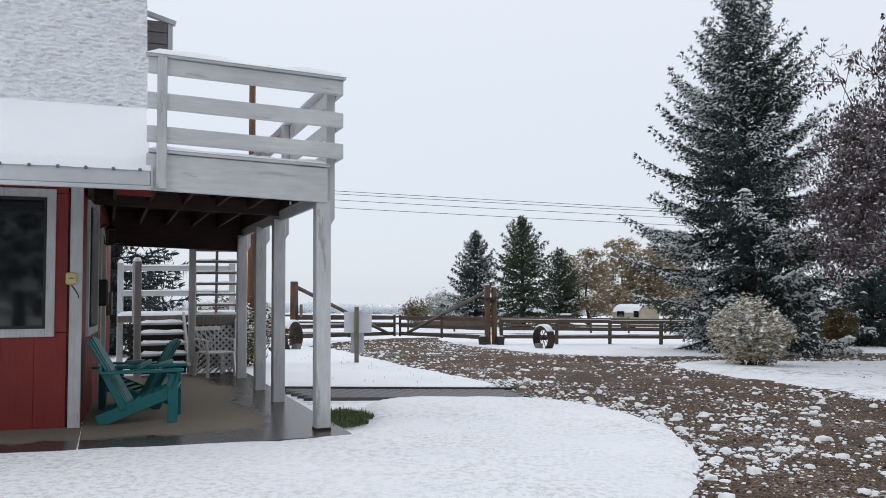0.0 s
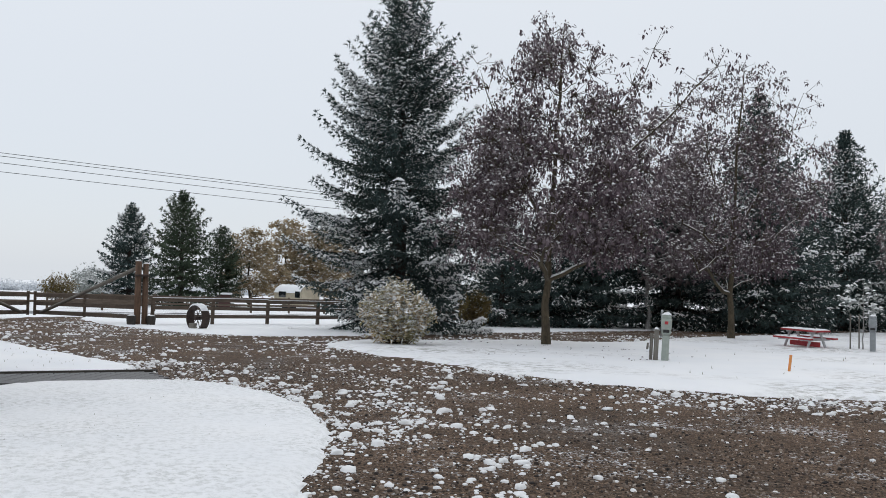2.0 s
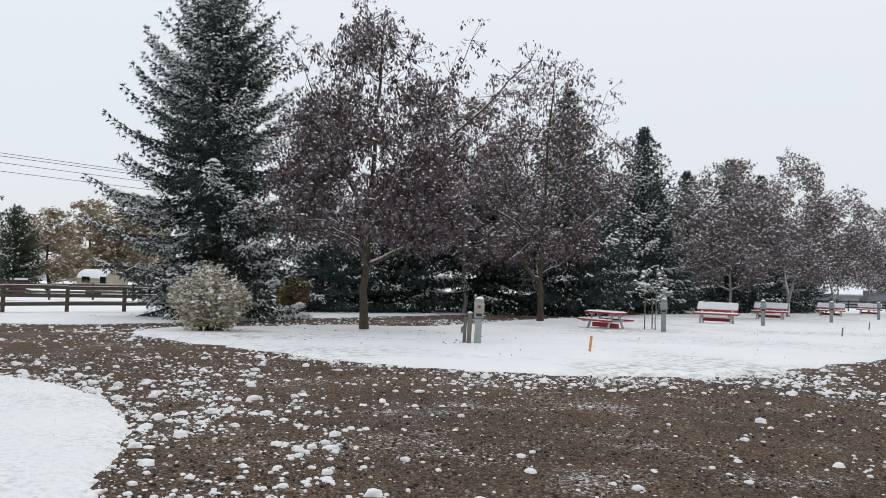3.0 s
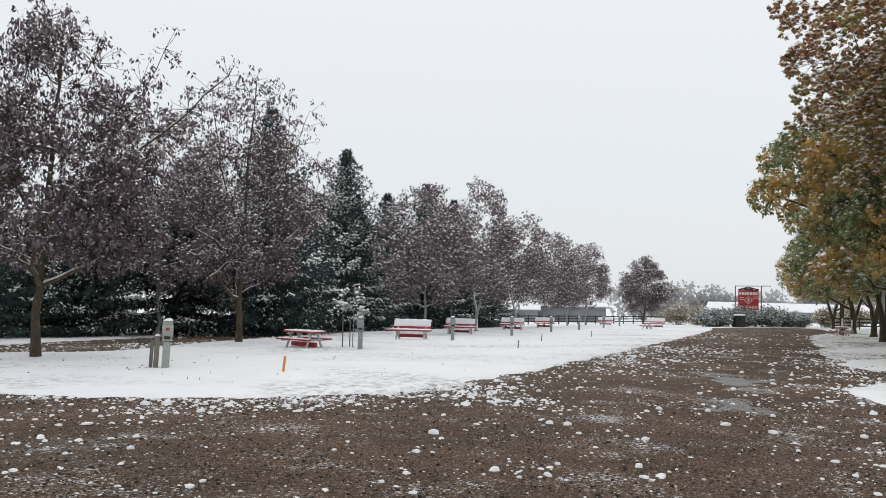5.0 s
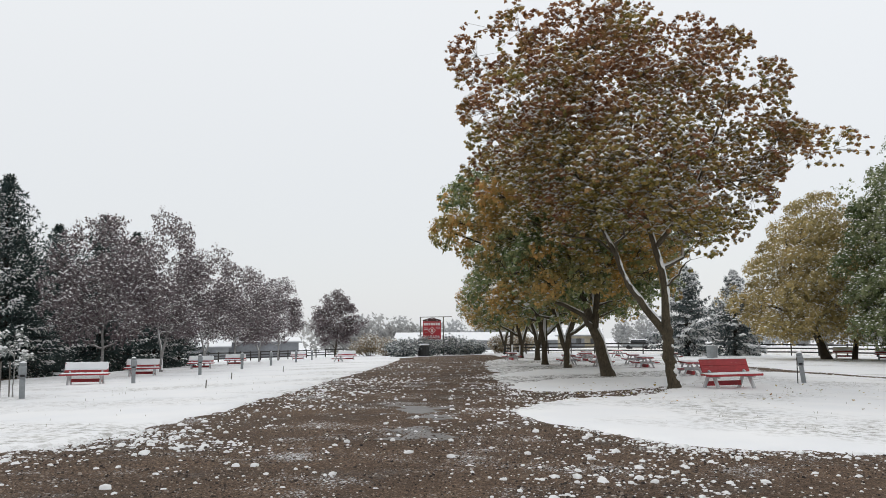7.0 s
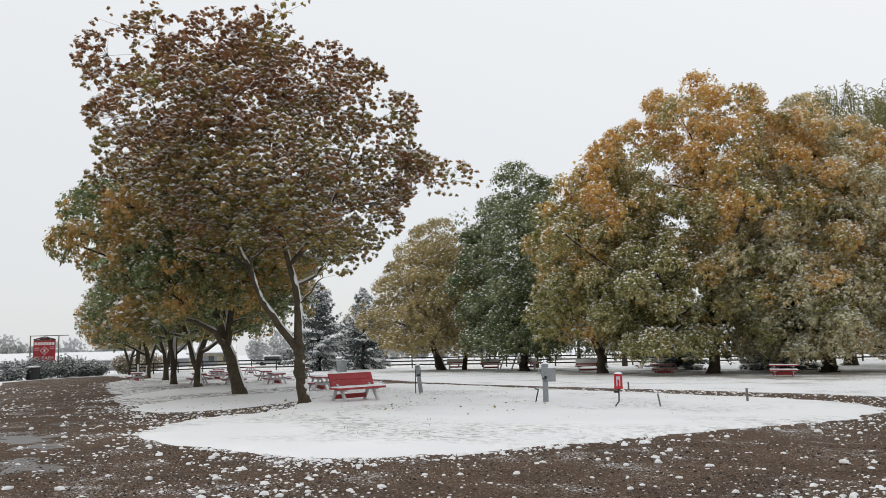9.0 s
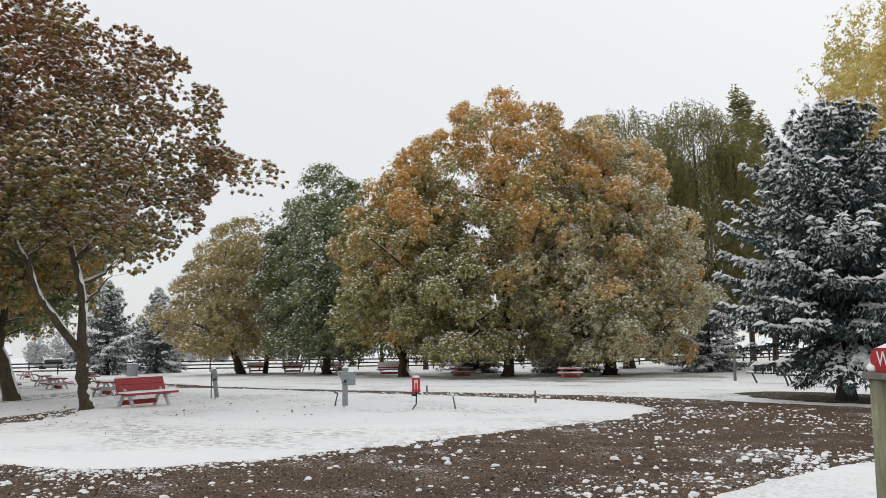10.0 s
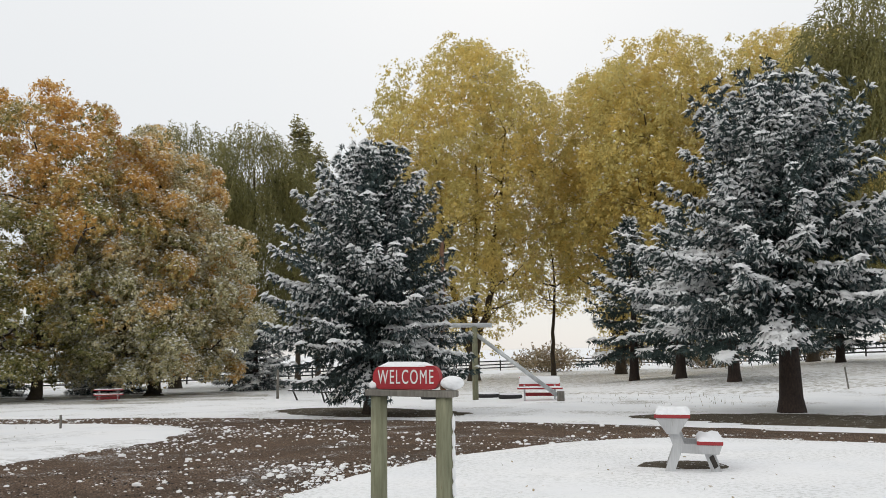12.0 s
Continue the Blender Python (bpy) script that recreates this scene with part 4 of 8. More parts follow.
# back stairs with a landing
stairs = thing("back_stairs", HOME, "white wooden stairs with a landing and lattice skirt", "stairs")
for i in range(5):
    t0 = box("tread", WHITE_RAIL, stairs, 0.80, 1.55, 5.02 + 0.24 * i, 5.28 + 0.24 * i, 0.16 + 0.165 * i, 0.20 + 0.165 * i, 0.006)
    snow_cap("tread_snow", t0, 0.80, 1.55, 5.02 + 0.24 * i, 5.24 + 0.24 * i, 0.20 + 0.165 * i, 0.04, 10 + i)
# dark boards added for the shade behind the treads
for i in range(5):
    box("riser", TIMBER_DARK, stairs, 0.82, 1.53, 5.255 + 0.24 * i, 5.275 + 0.24 * i, 0.03 + 0.165 * i, 0.158 + 0.165 * i, 0)
for x in (0.79, 1.56):
    plank("stringer", WHITE_PAINT, stairs, (x, 4.98, 0.08), (x, 6.3, 0.95), 0.04, 0.22)
box("landing", GREY_WOOD, stairs, 0.45, 2.6, 6.25, 7.3, 0.86, 0.98, 0.006, "weathered landing platform")
snow_cap("landing_snow", stairs, 0.45, 2.6, 6.25, 7.3, 0.98, 0.05, 20)
for x, y, z in ((0.74, 5.0, 1.90), (1.60, 5.06, 2.28), (2.35, 5.06, 0.9), (0.74, 6.3, 1.95), (0.5, 7.25, 1.95), (2.55, 7.25, 1.95)):
    p = box("newel_post", WHITE_PAINT, stairs, x - 0.055, x + 0.055, y - 0.055, y + 0.055, 0.0, z, 0.008)
    if z < 2:
        snow_cap("post_snow", p, x - 0.06, x + 0.06, y - 0.06, y + 0.06, z, 0.06, 30)
for z in (1.42, 1.90):
    a = box("rail", WHITE_RAIL, stairs, 0.5, 2.55, 7.23, 7.27, z - 0.10, z, 0.006)
    snow_cap("rail_snow", a, 0.5, 2.55, 7.22, 7.28, z, 0.03, 33)
    plank("rail", WHITE_RAIL, stairs, (0.74, 5.0, z - 0.05), (0.74, 6.3, z + 0.0), 0.04, 0.10)
box("lattice_beam", GREY_WOOD, stairs, 1.56, 2.42, 5.12, 5.18, 0.83, 0.98, 0.006)
# far slats broad and dark: shade under the landing put into their colour
for y0, x0, x1, n in ((5.15, 1.62, 2.36, 13), (6.24, 0.62, 2.56, 24)):
    for i in range(n):
        for sg in (-1, 1):
            x = x0 - 0.26 + i * 0.105 if y0 < 6 else x0 - 0.7 + i * 0.11
            a, b = ((x, 0.02), (x + 0.8, 0.82)) if sg > 0 else ((x + 0.0, 0.82), (x + 0.8, 0.02))
            lo, hi = max(0, (x0 - a[0]) / 0.8), min(1, (x1 - a[0]) / 0.8)
            if hi - lo < 0.08:
                continue
            pa = (a[0] + 0.8 * lo, y0 + 0.012 * sg, a[1] + (b[1] - a[1]) * lo)
            pb = (a[0] + 0.8 * hi, y0 + 0.012 * sg, a[1] + (b[1] - a[1]) * hi)
            plank("lattice_slat", WHITE_PAINT if y0 < 6 else TIMBER_DARK, stairs, pa, pb, 0.010, 0.034 if y0 < 6 else 0.062, 0)
for i in range(8):
    z, y = 1.17 + i * 0.19, 6.2 - i * 0.22
    if z < 2.5:
        sh = (y - 6.2) * 0.115
        a = box("upper_tread", GREY_WOOD, stairs, 1.76 + sh, 2.50 + sh, y - 0.13, y + 0.13, z - 0.035, z, 0.005)
        snow_cap("tread_snow", a, 1.76 + sh, 2.50 + sh, y - 0.13, y + 0.10, z, 0.025, 50 + i)
for x in (1.76, 2.13, 2.50):
    plank("upper_stringer", GREY_WOOD, stairs, (x + 0.02, 6.42, 0.98), (x - 0.18, 4.6, 2.55), 0.045, 0.10)

# paver path with a dark timber edge
path = thing("paver_path", pose(0, 0, 0), "grey paver path edged with a dark timber", "path", "", "structure")
pm = finish((lambda bm: (cuboid(bm, 0.196, 0.096, 0.05, None, 0.006), bm)[1])(bmesh.new()), "paver", PAVER)
pa, pb, pc, pd = Vector((-2.35, 12.45)), Vector((1.05, 12.78)), Vector((1.25, 11.75)), Vector((-1.75, 11.25))
for r in range(9):
    n = 17
    for c in range(n):
        u, v = (c + 0.5 * (r % 2)) / n, (r + 0.5) / 9
        q = (pd.lerp(pc, u)).lerp(pa.lerp(pb, u), v)
        ob = new("paver", pm)
        ob.parent = path
        ob.matrix_basis = Matrix.LocRotScale((q.x, q.y, gz(q.x, q.y) + 0.022), Euler((0, 0, 0.11)), (0.98, 1.12, 1))
plank("edge_timber", TIMBER_DARK, path, (-2.5, 12.62, gz(-2.5, 12.6) + 0.04), (1.15, 12.95, gz(1.15, 12.9) + 0.04), 0.05, 0.045)

# ---- trees ----
def hues(name, first, second, patch=0.4, rough=0.6, through_light=0.4, low=0.42, high=0.58, turned=None):
    """Leaves of two ranges of colour, which change over in patches of the crown; turned: the heights between which the leaves have turned."""
    m, n, l, p = nodes_of(name)
    g = n.new("ShaderNodeNewGeometry")
    a = ramp_node(n, l, g.outputs["Random Per Island"], [(i / max(1, len(first) - 1), c) for i, c in enumerate(first)]).outputs[0]
    b = ramp_node(n, l, g.outputs["Random Per Island"], [(i / max(1, len(second) - 1), c) for i, c in enumerate(second)]).outputs[0]
    big = noise_node(n, l, patch, 3, 0.6)
    mask = big.outputs["Fac"]
    if turned:
        co, sep, mr, add = n.new("ShaderNodeTexCoord"), n.new("ShaderNodeSeparateXYZ"), n.new("ShaderNodeMapRange"), n.new("ShaderNodeMath")
        l.new(co.outputs["Object"], sep.inputs[0])
        l.new(sep.outputs["Z"], mr.inputs["Value"])
        mr.inputs["From Min"].default_value, mr.inputs["From Max"].default_value = turned[0], turned[1]
        mr.inputs["To Min"].default_value, mr.inputs["To Max"].default_value = turned[2], -turned[2]
        l.new(mr.outputs[0], add.inputs[0])
        l.new(mask, add.inputs[1])
        mask = add.outputs[0]
    k = ramp_node(n, l, mask, [(low, (0, 0, 0)), (high, (1, 1, 1))]).outputs[0]
    col = mix_node(n, l, k, a, b)
    l.new(col, p.inputs["Base Color"])
    p.inputs["Roughness"].default_value = rough
    p.inputs["Specular IOR Level"].default_value = 0.3
    t = n.new("ShaderNodeBsdfTranslucent")
    l.new(col, t.inputs["Color"])
    mx = n.new("ShaderNodeMixShader")
    mx.inputs[0].default_value = through_light
    l.new(p.outputs[0], mx.inputs[1])
    l.new(t.outputs[0], mx.inputs[2])
    l.new(mx.outputs[0], n["Material Output"].inputs["Surface"])
    return m


NEEDLE_BLUE = hues("blue_spruce_needles", [(0.023, 0.040, 0.039), (0.046, 0.076, 0.074), (0.094, 0.132, 0.130)], [(0.021, 0.039, 0.033), (0.043, 0.068, 0.060), (0.084, 0.116, 0.106)], 0.7, 0.7, 0.05)
NEEDLE_FROST = hues("frosted_blue_spruce_needles", [(0.055, 0.078, 0.080), (0.11, 0.14, 0.145), (0.24, 0.27, 0.275)], [(0.048, 0.070, 0.066), (0.10, 0.128, 0.122), (0.20, 0.23, 0.225)], 0.7, 0.7, 0.05)
NEEDLE_TIPPED = hues("blue_spruce_needles_with_frosted_tips", [(0.022, 0.038, 0.037), (0.050, 0.080, 0.080), (0.19, 0.24, 0.25)], [(0.020, 0.036, 0.031), (0.044, 0.068, 0.060), (0.14, 0.18, 0.178)], 0.7, 0.7, 0.05)
NEEDLE_GREEN = hues("dark_pine_needles", [(0.026, 0.042, 0.026), (0.055, 0.08, 0.048)], [(0.035, 0.052, 0.030), (0.075, 0.10, 0.06)], 0.7, 0.7, 0.05)
LEAF_PURPLE = hues("purple_chokecherry_leaves", [(0.050, 0.033, 0.041), (0.112, 0.080, 0.094), (0.29, 0.235, 0.25)], [(0.068, 0.050, 0.058), (0.150, 0.117, 0.130), (0.36, 0.31, 0.32)], 0.6, 0.6, 0.28)
LEAF_RUST = hues("rusty_maple_leaves", [(0.19, 0.088, 0.052), (0.36, 0.178, 0.092), (0.56, 0.33, 0.175)], [(0.17, 0.165, 0.055), (0.36, 0.30, 0.098), (0.57, 0.43, 0.16)], 0.8, 0.6, 0.42, 0.40, 0.58, (3.5, 11.0, 0.10))
LEAF_MIXED = hues("green_and_gold_maple_leaves", [(0.11, 0.158, 0.074), (0.23, 0.29, 0.13), (0.42, 0.45, 0.24)], [(0.38, 0.265, 0.10), (0.62, 0.42, 0.155), (0.73, 0.44, 0.165)], 0.42, 0.6, 0.42, 0.44, 0.58)
LEAF_ORANGE = hues("orange_and_olive_leaves", [(0.46, 0.265, 0.075), (0.74, 0.44, 0.13), (0.86, 0.64, 0.30)], [(0.14, 0.15, 0.055), (0.34, 0.33, 0.125), (0.70, 0.62, 0.34)], 0.36, 0.6, 0.45, 0.43, 0.57, (5.0, 19.0, 0.11))
LEAF_GREEN = hues("dark_green_leaves", [(0.080, 0.112, 0.046), (0.155, 0.20, 0.082)], [(0.18, 0.215, 0.095), (0.39, 0.41, 0.235)], 0.5, 0.6, 0.3)
LEAF_OLIVE = hues("brown_olive_leaves", [(0.281, 0.231, 0.102), (0.478, 0.388, 0.173)], [(0.346, 0.289, 0.132), (0.627, 0.478, 0.214)], 0.5, 0.6, 0.25)
LEAF_YELLOW = hues("yellow_cottonwood_leaves", [(0.68, 0.54, 0.19), (0.84, 0.69, 0.275)], [(0.58, 0.51, 0.21), (0.74, 0.64, 0.27)], 0.3, 0.6, 0.5)
LEAF_WILLOW = hues("olive_willow_leaves", [(0.16, 0.16, 0.065), (0.27, 0.255, 0.10)], [(0.20, 0.19, 0.072), (0.33, 0.295, 0.115)], 0.4)
LEAF_DRAB = hues("drab_brown_leaves", [(0.27, 0.205, 0.13), (0.41, 0.32, 0.20)], [(0.31, 0.26, 0.16), (0.46, 0.37, 0.25)], 0.5)
LEAF_POPLAR = hues("grey_green_poplar_leaves", [(0.22, 0.22, 0.10), (0.35, 0.33, 0.15)], [(0.26, 0.25, 0.12), (0.42, 0.36, 0.17)], 0.5)
LEAF_CREAM = hues("frosted_orange_leaves", [(0.55, 0.34, 0.105), (0.84, 0.56, 0.21), (0.92, 0.78, 0.50)], [(0.24, 0.24, 0.12), (0.62, 0.57, 0.34), (0.92, 0.86, 0.66)], 0.36, 0.6, 0.45, 0.43, 0.57, (3.0, 17.0, 0.08))
LEAF_MAUVE = hues("frosted_mauve_leaves", [(0.086, 0.063, 0.070), (0.165, 0.130, 0.138), (0.32, 0.275, 0.28)], [(0.105, 0.083, 0.088), (0.20, 0.163, 0.168), (0.37, 0.33, 0.33)], 0.6)
LEAF_FROST = hues("frosted_pale_leaves", [(0.30, 0.32, 0.30), (0.55, 0.57, 0.56)], [(0.20, 0.22, 0.19), (0.45, 0.47, 0.45)], 0.9)
LEAF_BUSH = hues("tan_and_green_bush_leaves", [(0.40, 0.31, 0.19), (0.64, 0.51, 0.35), (0.80, 0.69, 0.54)], [(0.27, 0.255, 0.13), (0.50, 0.44, 0.25)], 2.2)
LEAF_BROWN = hues("brown_shrub_leaves", [(0.085, 0.060, 0.025), (0.17, 0.12, 0.045)], [(0.11, 0.088, 0.035), (0.20, 0.155, 0.055)], 1.5)


SNOW_BOUGH = hues("snow_on_boughs", [(0.90, 0.905, 0.91), (0.94, 0.94, 0.94)], [(0.88, 0.885, 0.89), (0.93, 0.93, 0.93)], 0.8, 0.6, 0.10)


def tubes(paths):
    """Corners and quads of tapered tubes along polylines: (points, radii, sides)."""
    vs, fs, base = [], [], 0
    for p, r, k in paths:
        p, r = np.asarray(p, float), np.asarray(r, float)
        t = np.gradient(p, axis=0)
        t /= np.linalg.norm(t, axis=1)[:, None] + 1e-9
        ref = np.where(np.abs(t[:, 2:3]) > 0.9, np.array([[1.0, 0, 0]]), np.array([[0, 0, 1.0]]))
        a = np.cross(t, ref)
        a /= np.linalg.norm(a, axis=1)[:, None] + 1e-9
        b = np.cross(t, a)
        w = np.arange(k) * 2 * np.pi / k
        ring = p[:, None] + r[:, None, None] * (np.cos(w)[None, :, None] * a[:, None] + np.sin(w)[None, :, None] * b[:, None])
        vs.append(ring.reshape(-1, 3))
        i = np.arange(len(p) * k).reshape(len(p), k) + base
        j = np.roll(i, -1, 1)
        fs.append(np.stack([i[:-1], j[:-1], j[1:], i[1:]], -1).reshape(-1, 4))
        base += len(p) * k
    return np.concatenate(vs), np.concatenate(fs)


def blades(c, d, side, length, width):
    """Pointed leaves: base c, direction d, sideways side."""
    length, width = np.asarray(length)[:, None], np.asarray(width)[:, None]
    n = len(c)
    v = np.stack([c + d * length * 0.08 + side * width * 0.55, c + d * length, c + d * length * 0.22 - side * width * 0.55], 1)
    return v.reshape(-1, 3), np.arange(n * 3).reshape(n, 3)


def rhombs(c, d, side, length, width):
    """Broad leaves: base c, direction d, widest below the middle."""
    length, width = np.asarray(length)[:, None], np.asarray(width)[:, None]
    n = len(c)
    v = np.stack([c, c + d * length * 0.42 + side * width * 0.55, c + d * length, c + d * length * 0.36 - side * width * 0.55], 1)
    i = np.arange(n)[:, None] * 4
    return v.reshape(-1, 3), np.concatenate([i + np.array([[0, 1, 2]]), i + np.array([[0, 2, 3]])])


def unit(v):
    return v / (np.linalg.norm(v, axis=-1, keepdims=True) + 1e-9)


def bent(a, b, lift, n, rng, wob=0.04):
    a, b = np.asarray(a, float), np.asarray(b, float)
    t = np.linspace(0, 1, n)[:, None]
    c = (a + b) / 2 + np.array([0, 0, lift])
    p = (1 - t) ** 2 * a + 2 * t * (1 - t) * c + t * t * b
    w = rng.normal(0, wob * np.linalg.norm(b - a), (n, 3))
    w[0] = 0
    return p + w * np.sin(np.pi * np.clip(t, 0, 1) * 0.8)


def caps(c, d, side, length, width, height):
    """Small humps of snow: a pointed base with a raised middle."""
    length, width, height = np.asarray(length)[:, None], np.asarray(width)[:, None], np.asarray(height)[:, None]
    n = len(c)
    up = np.array([[0, 0, 1.0]])
    v = np.stack([c + side * width * 0.5, c + d * length, c + d * length * 0.15 - side * width * 0.5, c + d * length * 0.4 + up * height], 1).reshape(-1, 3)
    b = np.arange(n)[:, None] * 4
    f = np.concatenate([b + np.array([[k, (k + 1) % 3, 3]]) for k in range(3)])
    return v, f


def tree_parts(root, wood, leaf_v, leaf_f, snow_v, snow_f, bark, leaf_mat, snowed=()):
    v, f = tubes(wood)
    if len(snowed):
        tv, tf = tubes(snowed)
        snow_f = np.concatenate([snow_f, tf[:, [0, 1, 2]] + len(snow_v), tf[:, [0, 2, 3]] + len(snow_v)])
        snow_v = np.concatenate([snow_v, tv])
    for name, vv, ff, mt, sm in (("trunk", v, f, bark, True), ("crown", leaf_v, leaf_f, leaf_mat, False), ("snow_cover", snow_v, snow_f, SNOW_BOUGH, False)):
        if len(ff):
            ob = new(name, raw_mesh(name, vv, ff, mt, sm))
            ob.parent = root
            if name != "trunk":
                tagged(ob, kind="stuff")


ROUND = ((0, 0.45), (0.15, 0.8), (0.4, 1.0), (0.65, 0.9), (0.85, 0.6), (1, 0.25))
SKIRT = ((0, 0.85), (0.2, 1.0), (0.5, 0.92), (0.75, 0.7), (0.9, 0.48), (1, 0.2))


def broadleaf(root, H, W, base, seed, leaf_mat, bark=BARK, trunk=0.18, stems=None, limbs=12, lobes=90, lobe=0.9, tall=1.0, tufts=34, leaves=7, size=(0.15, 0.13), open_=0.9, snow=0.6,
              profile=ROUND, lean=(0, 0), flat=1.0, twigs=0.35, sparse=0.0, snow_limbs=True, strands=0.0, droop=0.55, cap=1.0, thin=0.02, shell=0.0, broad=False, spray=(), umbrella=False, outer=0.82, sprigs=0, lump=1.0, plaster=0):
    """A leafy tree: stems, limbs to the lobes of the crown, twigs to tufts of leaves, and snow on the tufts."""
    rng = np.random.default_rng(seed)
    split = base * 0.75
    if stems is None:
        top = np.array([lean[0], lean[1], base + (H - base) * 0.80])
        stems = [(0.0, [np.array([0, 0, 0.0]), np.array([0, 0, split]), top * np.array([0.4, 0.4, 0]) + np.array([0, 0, (split + top[2]) / 2]) + rng.normal(0, 0.02 * H, 3), top])]
    wood, snowed, nodes = [], [], []
    for k, (r_in, pts, *taper) in enumerate(stems):
        pts = np.array(pts, float)
        t = np.linspace(0, len(pts) - 1, 12)
        p = np.stack([np.interp(t, np.arange(len(pts)), pts[:, a]) for a in range(3)], 1)
        p[2:-1] = (p[1:-2] + p[2:-1] * 2 + p[3:]) / 4 + rng.normal(0, 0.004 * H, p[2:-1].shape)
        r0 = r_in or trunk
        r = r0 * np.linspace(1.0, taper[0] if taper else 0.14, 12)
        if r_in == 0:
            p = np.concatenate([p[:1] - np.array([[0, 0, 0.2]]), p[:1] + np.array([[0, 0, 0.12]]), p[1:]])
            r = np.concatenate([[r0 * 1.5, r0 * 1.15], r[1:]])
        wood.append((p, r, 9))
        nodes += [(q, rr) for q, rr in zip(p[2:], r[2:])]
        if snow_limbs and math.hypot(pts[-1][0] - pts[0][0], pts[-1][1] - pts[0][1]) > 0.112 * (pts[-1][2] - pts[0][2]):
            lay = np.array([pts[-1][0] - pts[0][0], pts[-1][1] - pts[0][1], 0])
            off = -unit(lay) * 0.5 + np.array([0, 0, 0.55])
            snowed.append((p[1:9] + off * r[1:9, None], r[1:9] * 0.62, 5))
    gust = np.random.default_rng(seed + 500)
    for k in range(plaster):
        q, r, _ = wood[k % len(wood)]
        i = gust.uniform(2.5, min(len(q) - 2, 9.0))
        t = np.clip(np.linspace(i - 0.45, i + 0.45, 5), 0, len(q) - 1)
        at = np.stack([np.interp(t, np.arange(len(q)), q[:, a]) for a in range(3)], 1)
        rr = np.interp(t, np.arange(len(q)), r)
        way = unit(np.array([-0.5, -0.85, 0.15]) + gust.normal(0, 0.25, 3))
        snowed.append((at + way * rr[:, None] * 0.72, rr * np.array([0.04, 0.46, 0.55, 0.42, 0.04]) * gust.uniform(0.7, 1.25), 7))
    # lobes of the crown, within its outline
    hs = np.array([q[0] for q in profile])
    ws = np.array([q[1] for q in profile])
    u = np.linspace(0, 1, 200)
    wgt = np.interp(u, hs, ws) ** 1.7 + 0.05
    wgt /= wgt.sum()
    centre, dens = [], []
    sway = rng.uniform(0, 6.28, 4)
    if shell:
        # boughs spread evenly over the outside of the crown, some within
        uu = rng.choice(u, lobes * 10, p=wgt)
        ph = rng.uniform(0, 6.283, lobes * 10)
        ragged = 1 + lump * (0.10 * np.sin(2 * ph + sway[0]) + 0.09 * np.sin(3 * ph + 7 * uu + sway[1]) + 0.06 * np.sin(5 * ph - 11 * uu + sway[2]))
        out = np.where(rng.random(lobes * 10) < outer, rng.uniform(shell, 1, lobes * 10), rng.uniform(0.15, shell, lobes * 10))
        rad = np.maximum(0.05, np.interp(uu, hs, ws) * ragged * W / 2 - 0.6 * lobe) * out
        z = base + lobe * 0.5 * tall + (H - base - lobe * (0.5 + 0.85) * tall) * uu
        side = 0.45 + 0.55 * uu
        pool = np.stack([rad * np.cos(ph) + lean[0] * side, rad * np.sin(ph) * flat + lean[1] * side, z], -1)
        pick, gap = [0], np.full(len(pool), 1e9)
        while len(pick) < lobes:
            gap = np.minimum(gap, ((pool - pool[pick[-1]]) ** 2).sum(1))
            pick.append(int(np.argmax(gap * rng.uniform(0.6, 1.0, len(pool)))))
        centre, dens = list(pool[pick]), list(1 - sparse * uu[pick])
        # thin sprigs that stand out from the crown
        mid = np.array([lean[0] * 0.7, lean[1] * 0.7, base + 0.45 * (H - base)])
        for q in pool[rng.choice(len(pool), sprigs)] if sprigs else ():
            centre.append(q + unit(q - mid) * lobe * rng.uniform(0.7, 1.3))
            dens.append(rng.uniform(0.10, 0.30))
    for k in range(0 if shell else lobes):
        uu = rng.choice(u, p=wgt)
        ph = k * 2.399963 + rng.uniform(-0.3, 0.3)
        ragged = 1 + 0.10 * np.sin(2 * ph + sway[0]) + 0.10 * np.sin(3 * ph + 7 * uu + sway[1]) + 0.07 * np.sin(5 * ph - 11 * uu + sway[2])
        rad = max(0.05, np.interp(uu, hs, ws) * ragged * W / 2 - 0.55 * lobe) * np.sqrt(rng.uniform(0.22, 1.0))
        z = base + lobe * 0.5 * tall + (H - base - lobe * (0.5 + 0.75) * tall) * uu
        centre.append([rad * np.cos(ph) + lean[0] * uu, rad * np.sin(ph) * flat + lean[1] * uu, z])
        dens.append(1 - sparse * uu)
    for x, y, z, d in spray:
        centre.append([x, y, z])
        dens.append(d)
    lobes = len(centre)
    centre = np.array(centre)
    # limbs to well-spread lobes first, then boughs to the others from the nearest lower wood
    order, far = [int(np.argmax(np.hypot(centre[:, 0], centre[:, 1])))], np.full(lobes, 1e9)
    while len(order) < lobes:
        far = np.minimum(far, ((centre - centre[order[-1]]) ** 2).sum(1))
        far[order] = -1
        order.append(int(np.argmax(far)))
    for i, k in enumerate(order):
        e = centre[k]
        P = np.array([q for q, _ in nodes])
        dz = e[2] - P[:, 2]
        hd = np.hypot(P[:, 0] - e[0], P[:, 1] - e[1])
        cost = np.linalg.norm(P - e, axis=1) + 2.0 * np.maximum(0, 0.45 * hd - dz)
        if H > 13:
            cost += 6.0 * np.maximum(0, base + 0.10 * H - P[:, 2])
        a = int(np.argmin(cost))
        s, rs = nodes[a]
        L = np.linalg.norm(e - s)
        m = 7 if i < limbs else 5
        q = bent(s, e, (-0.05 if i < limbs else 0.06) * L, m, rng, 0.05)
        r0 = min(rs * 0.75, (0.030 if i < limbs else 0.018) * L + 0.012)
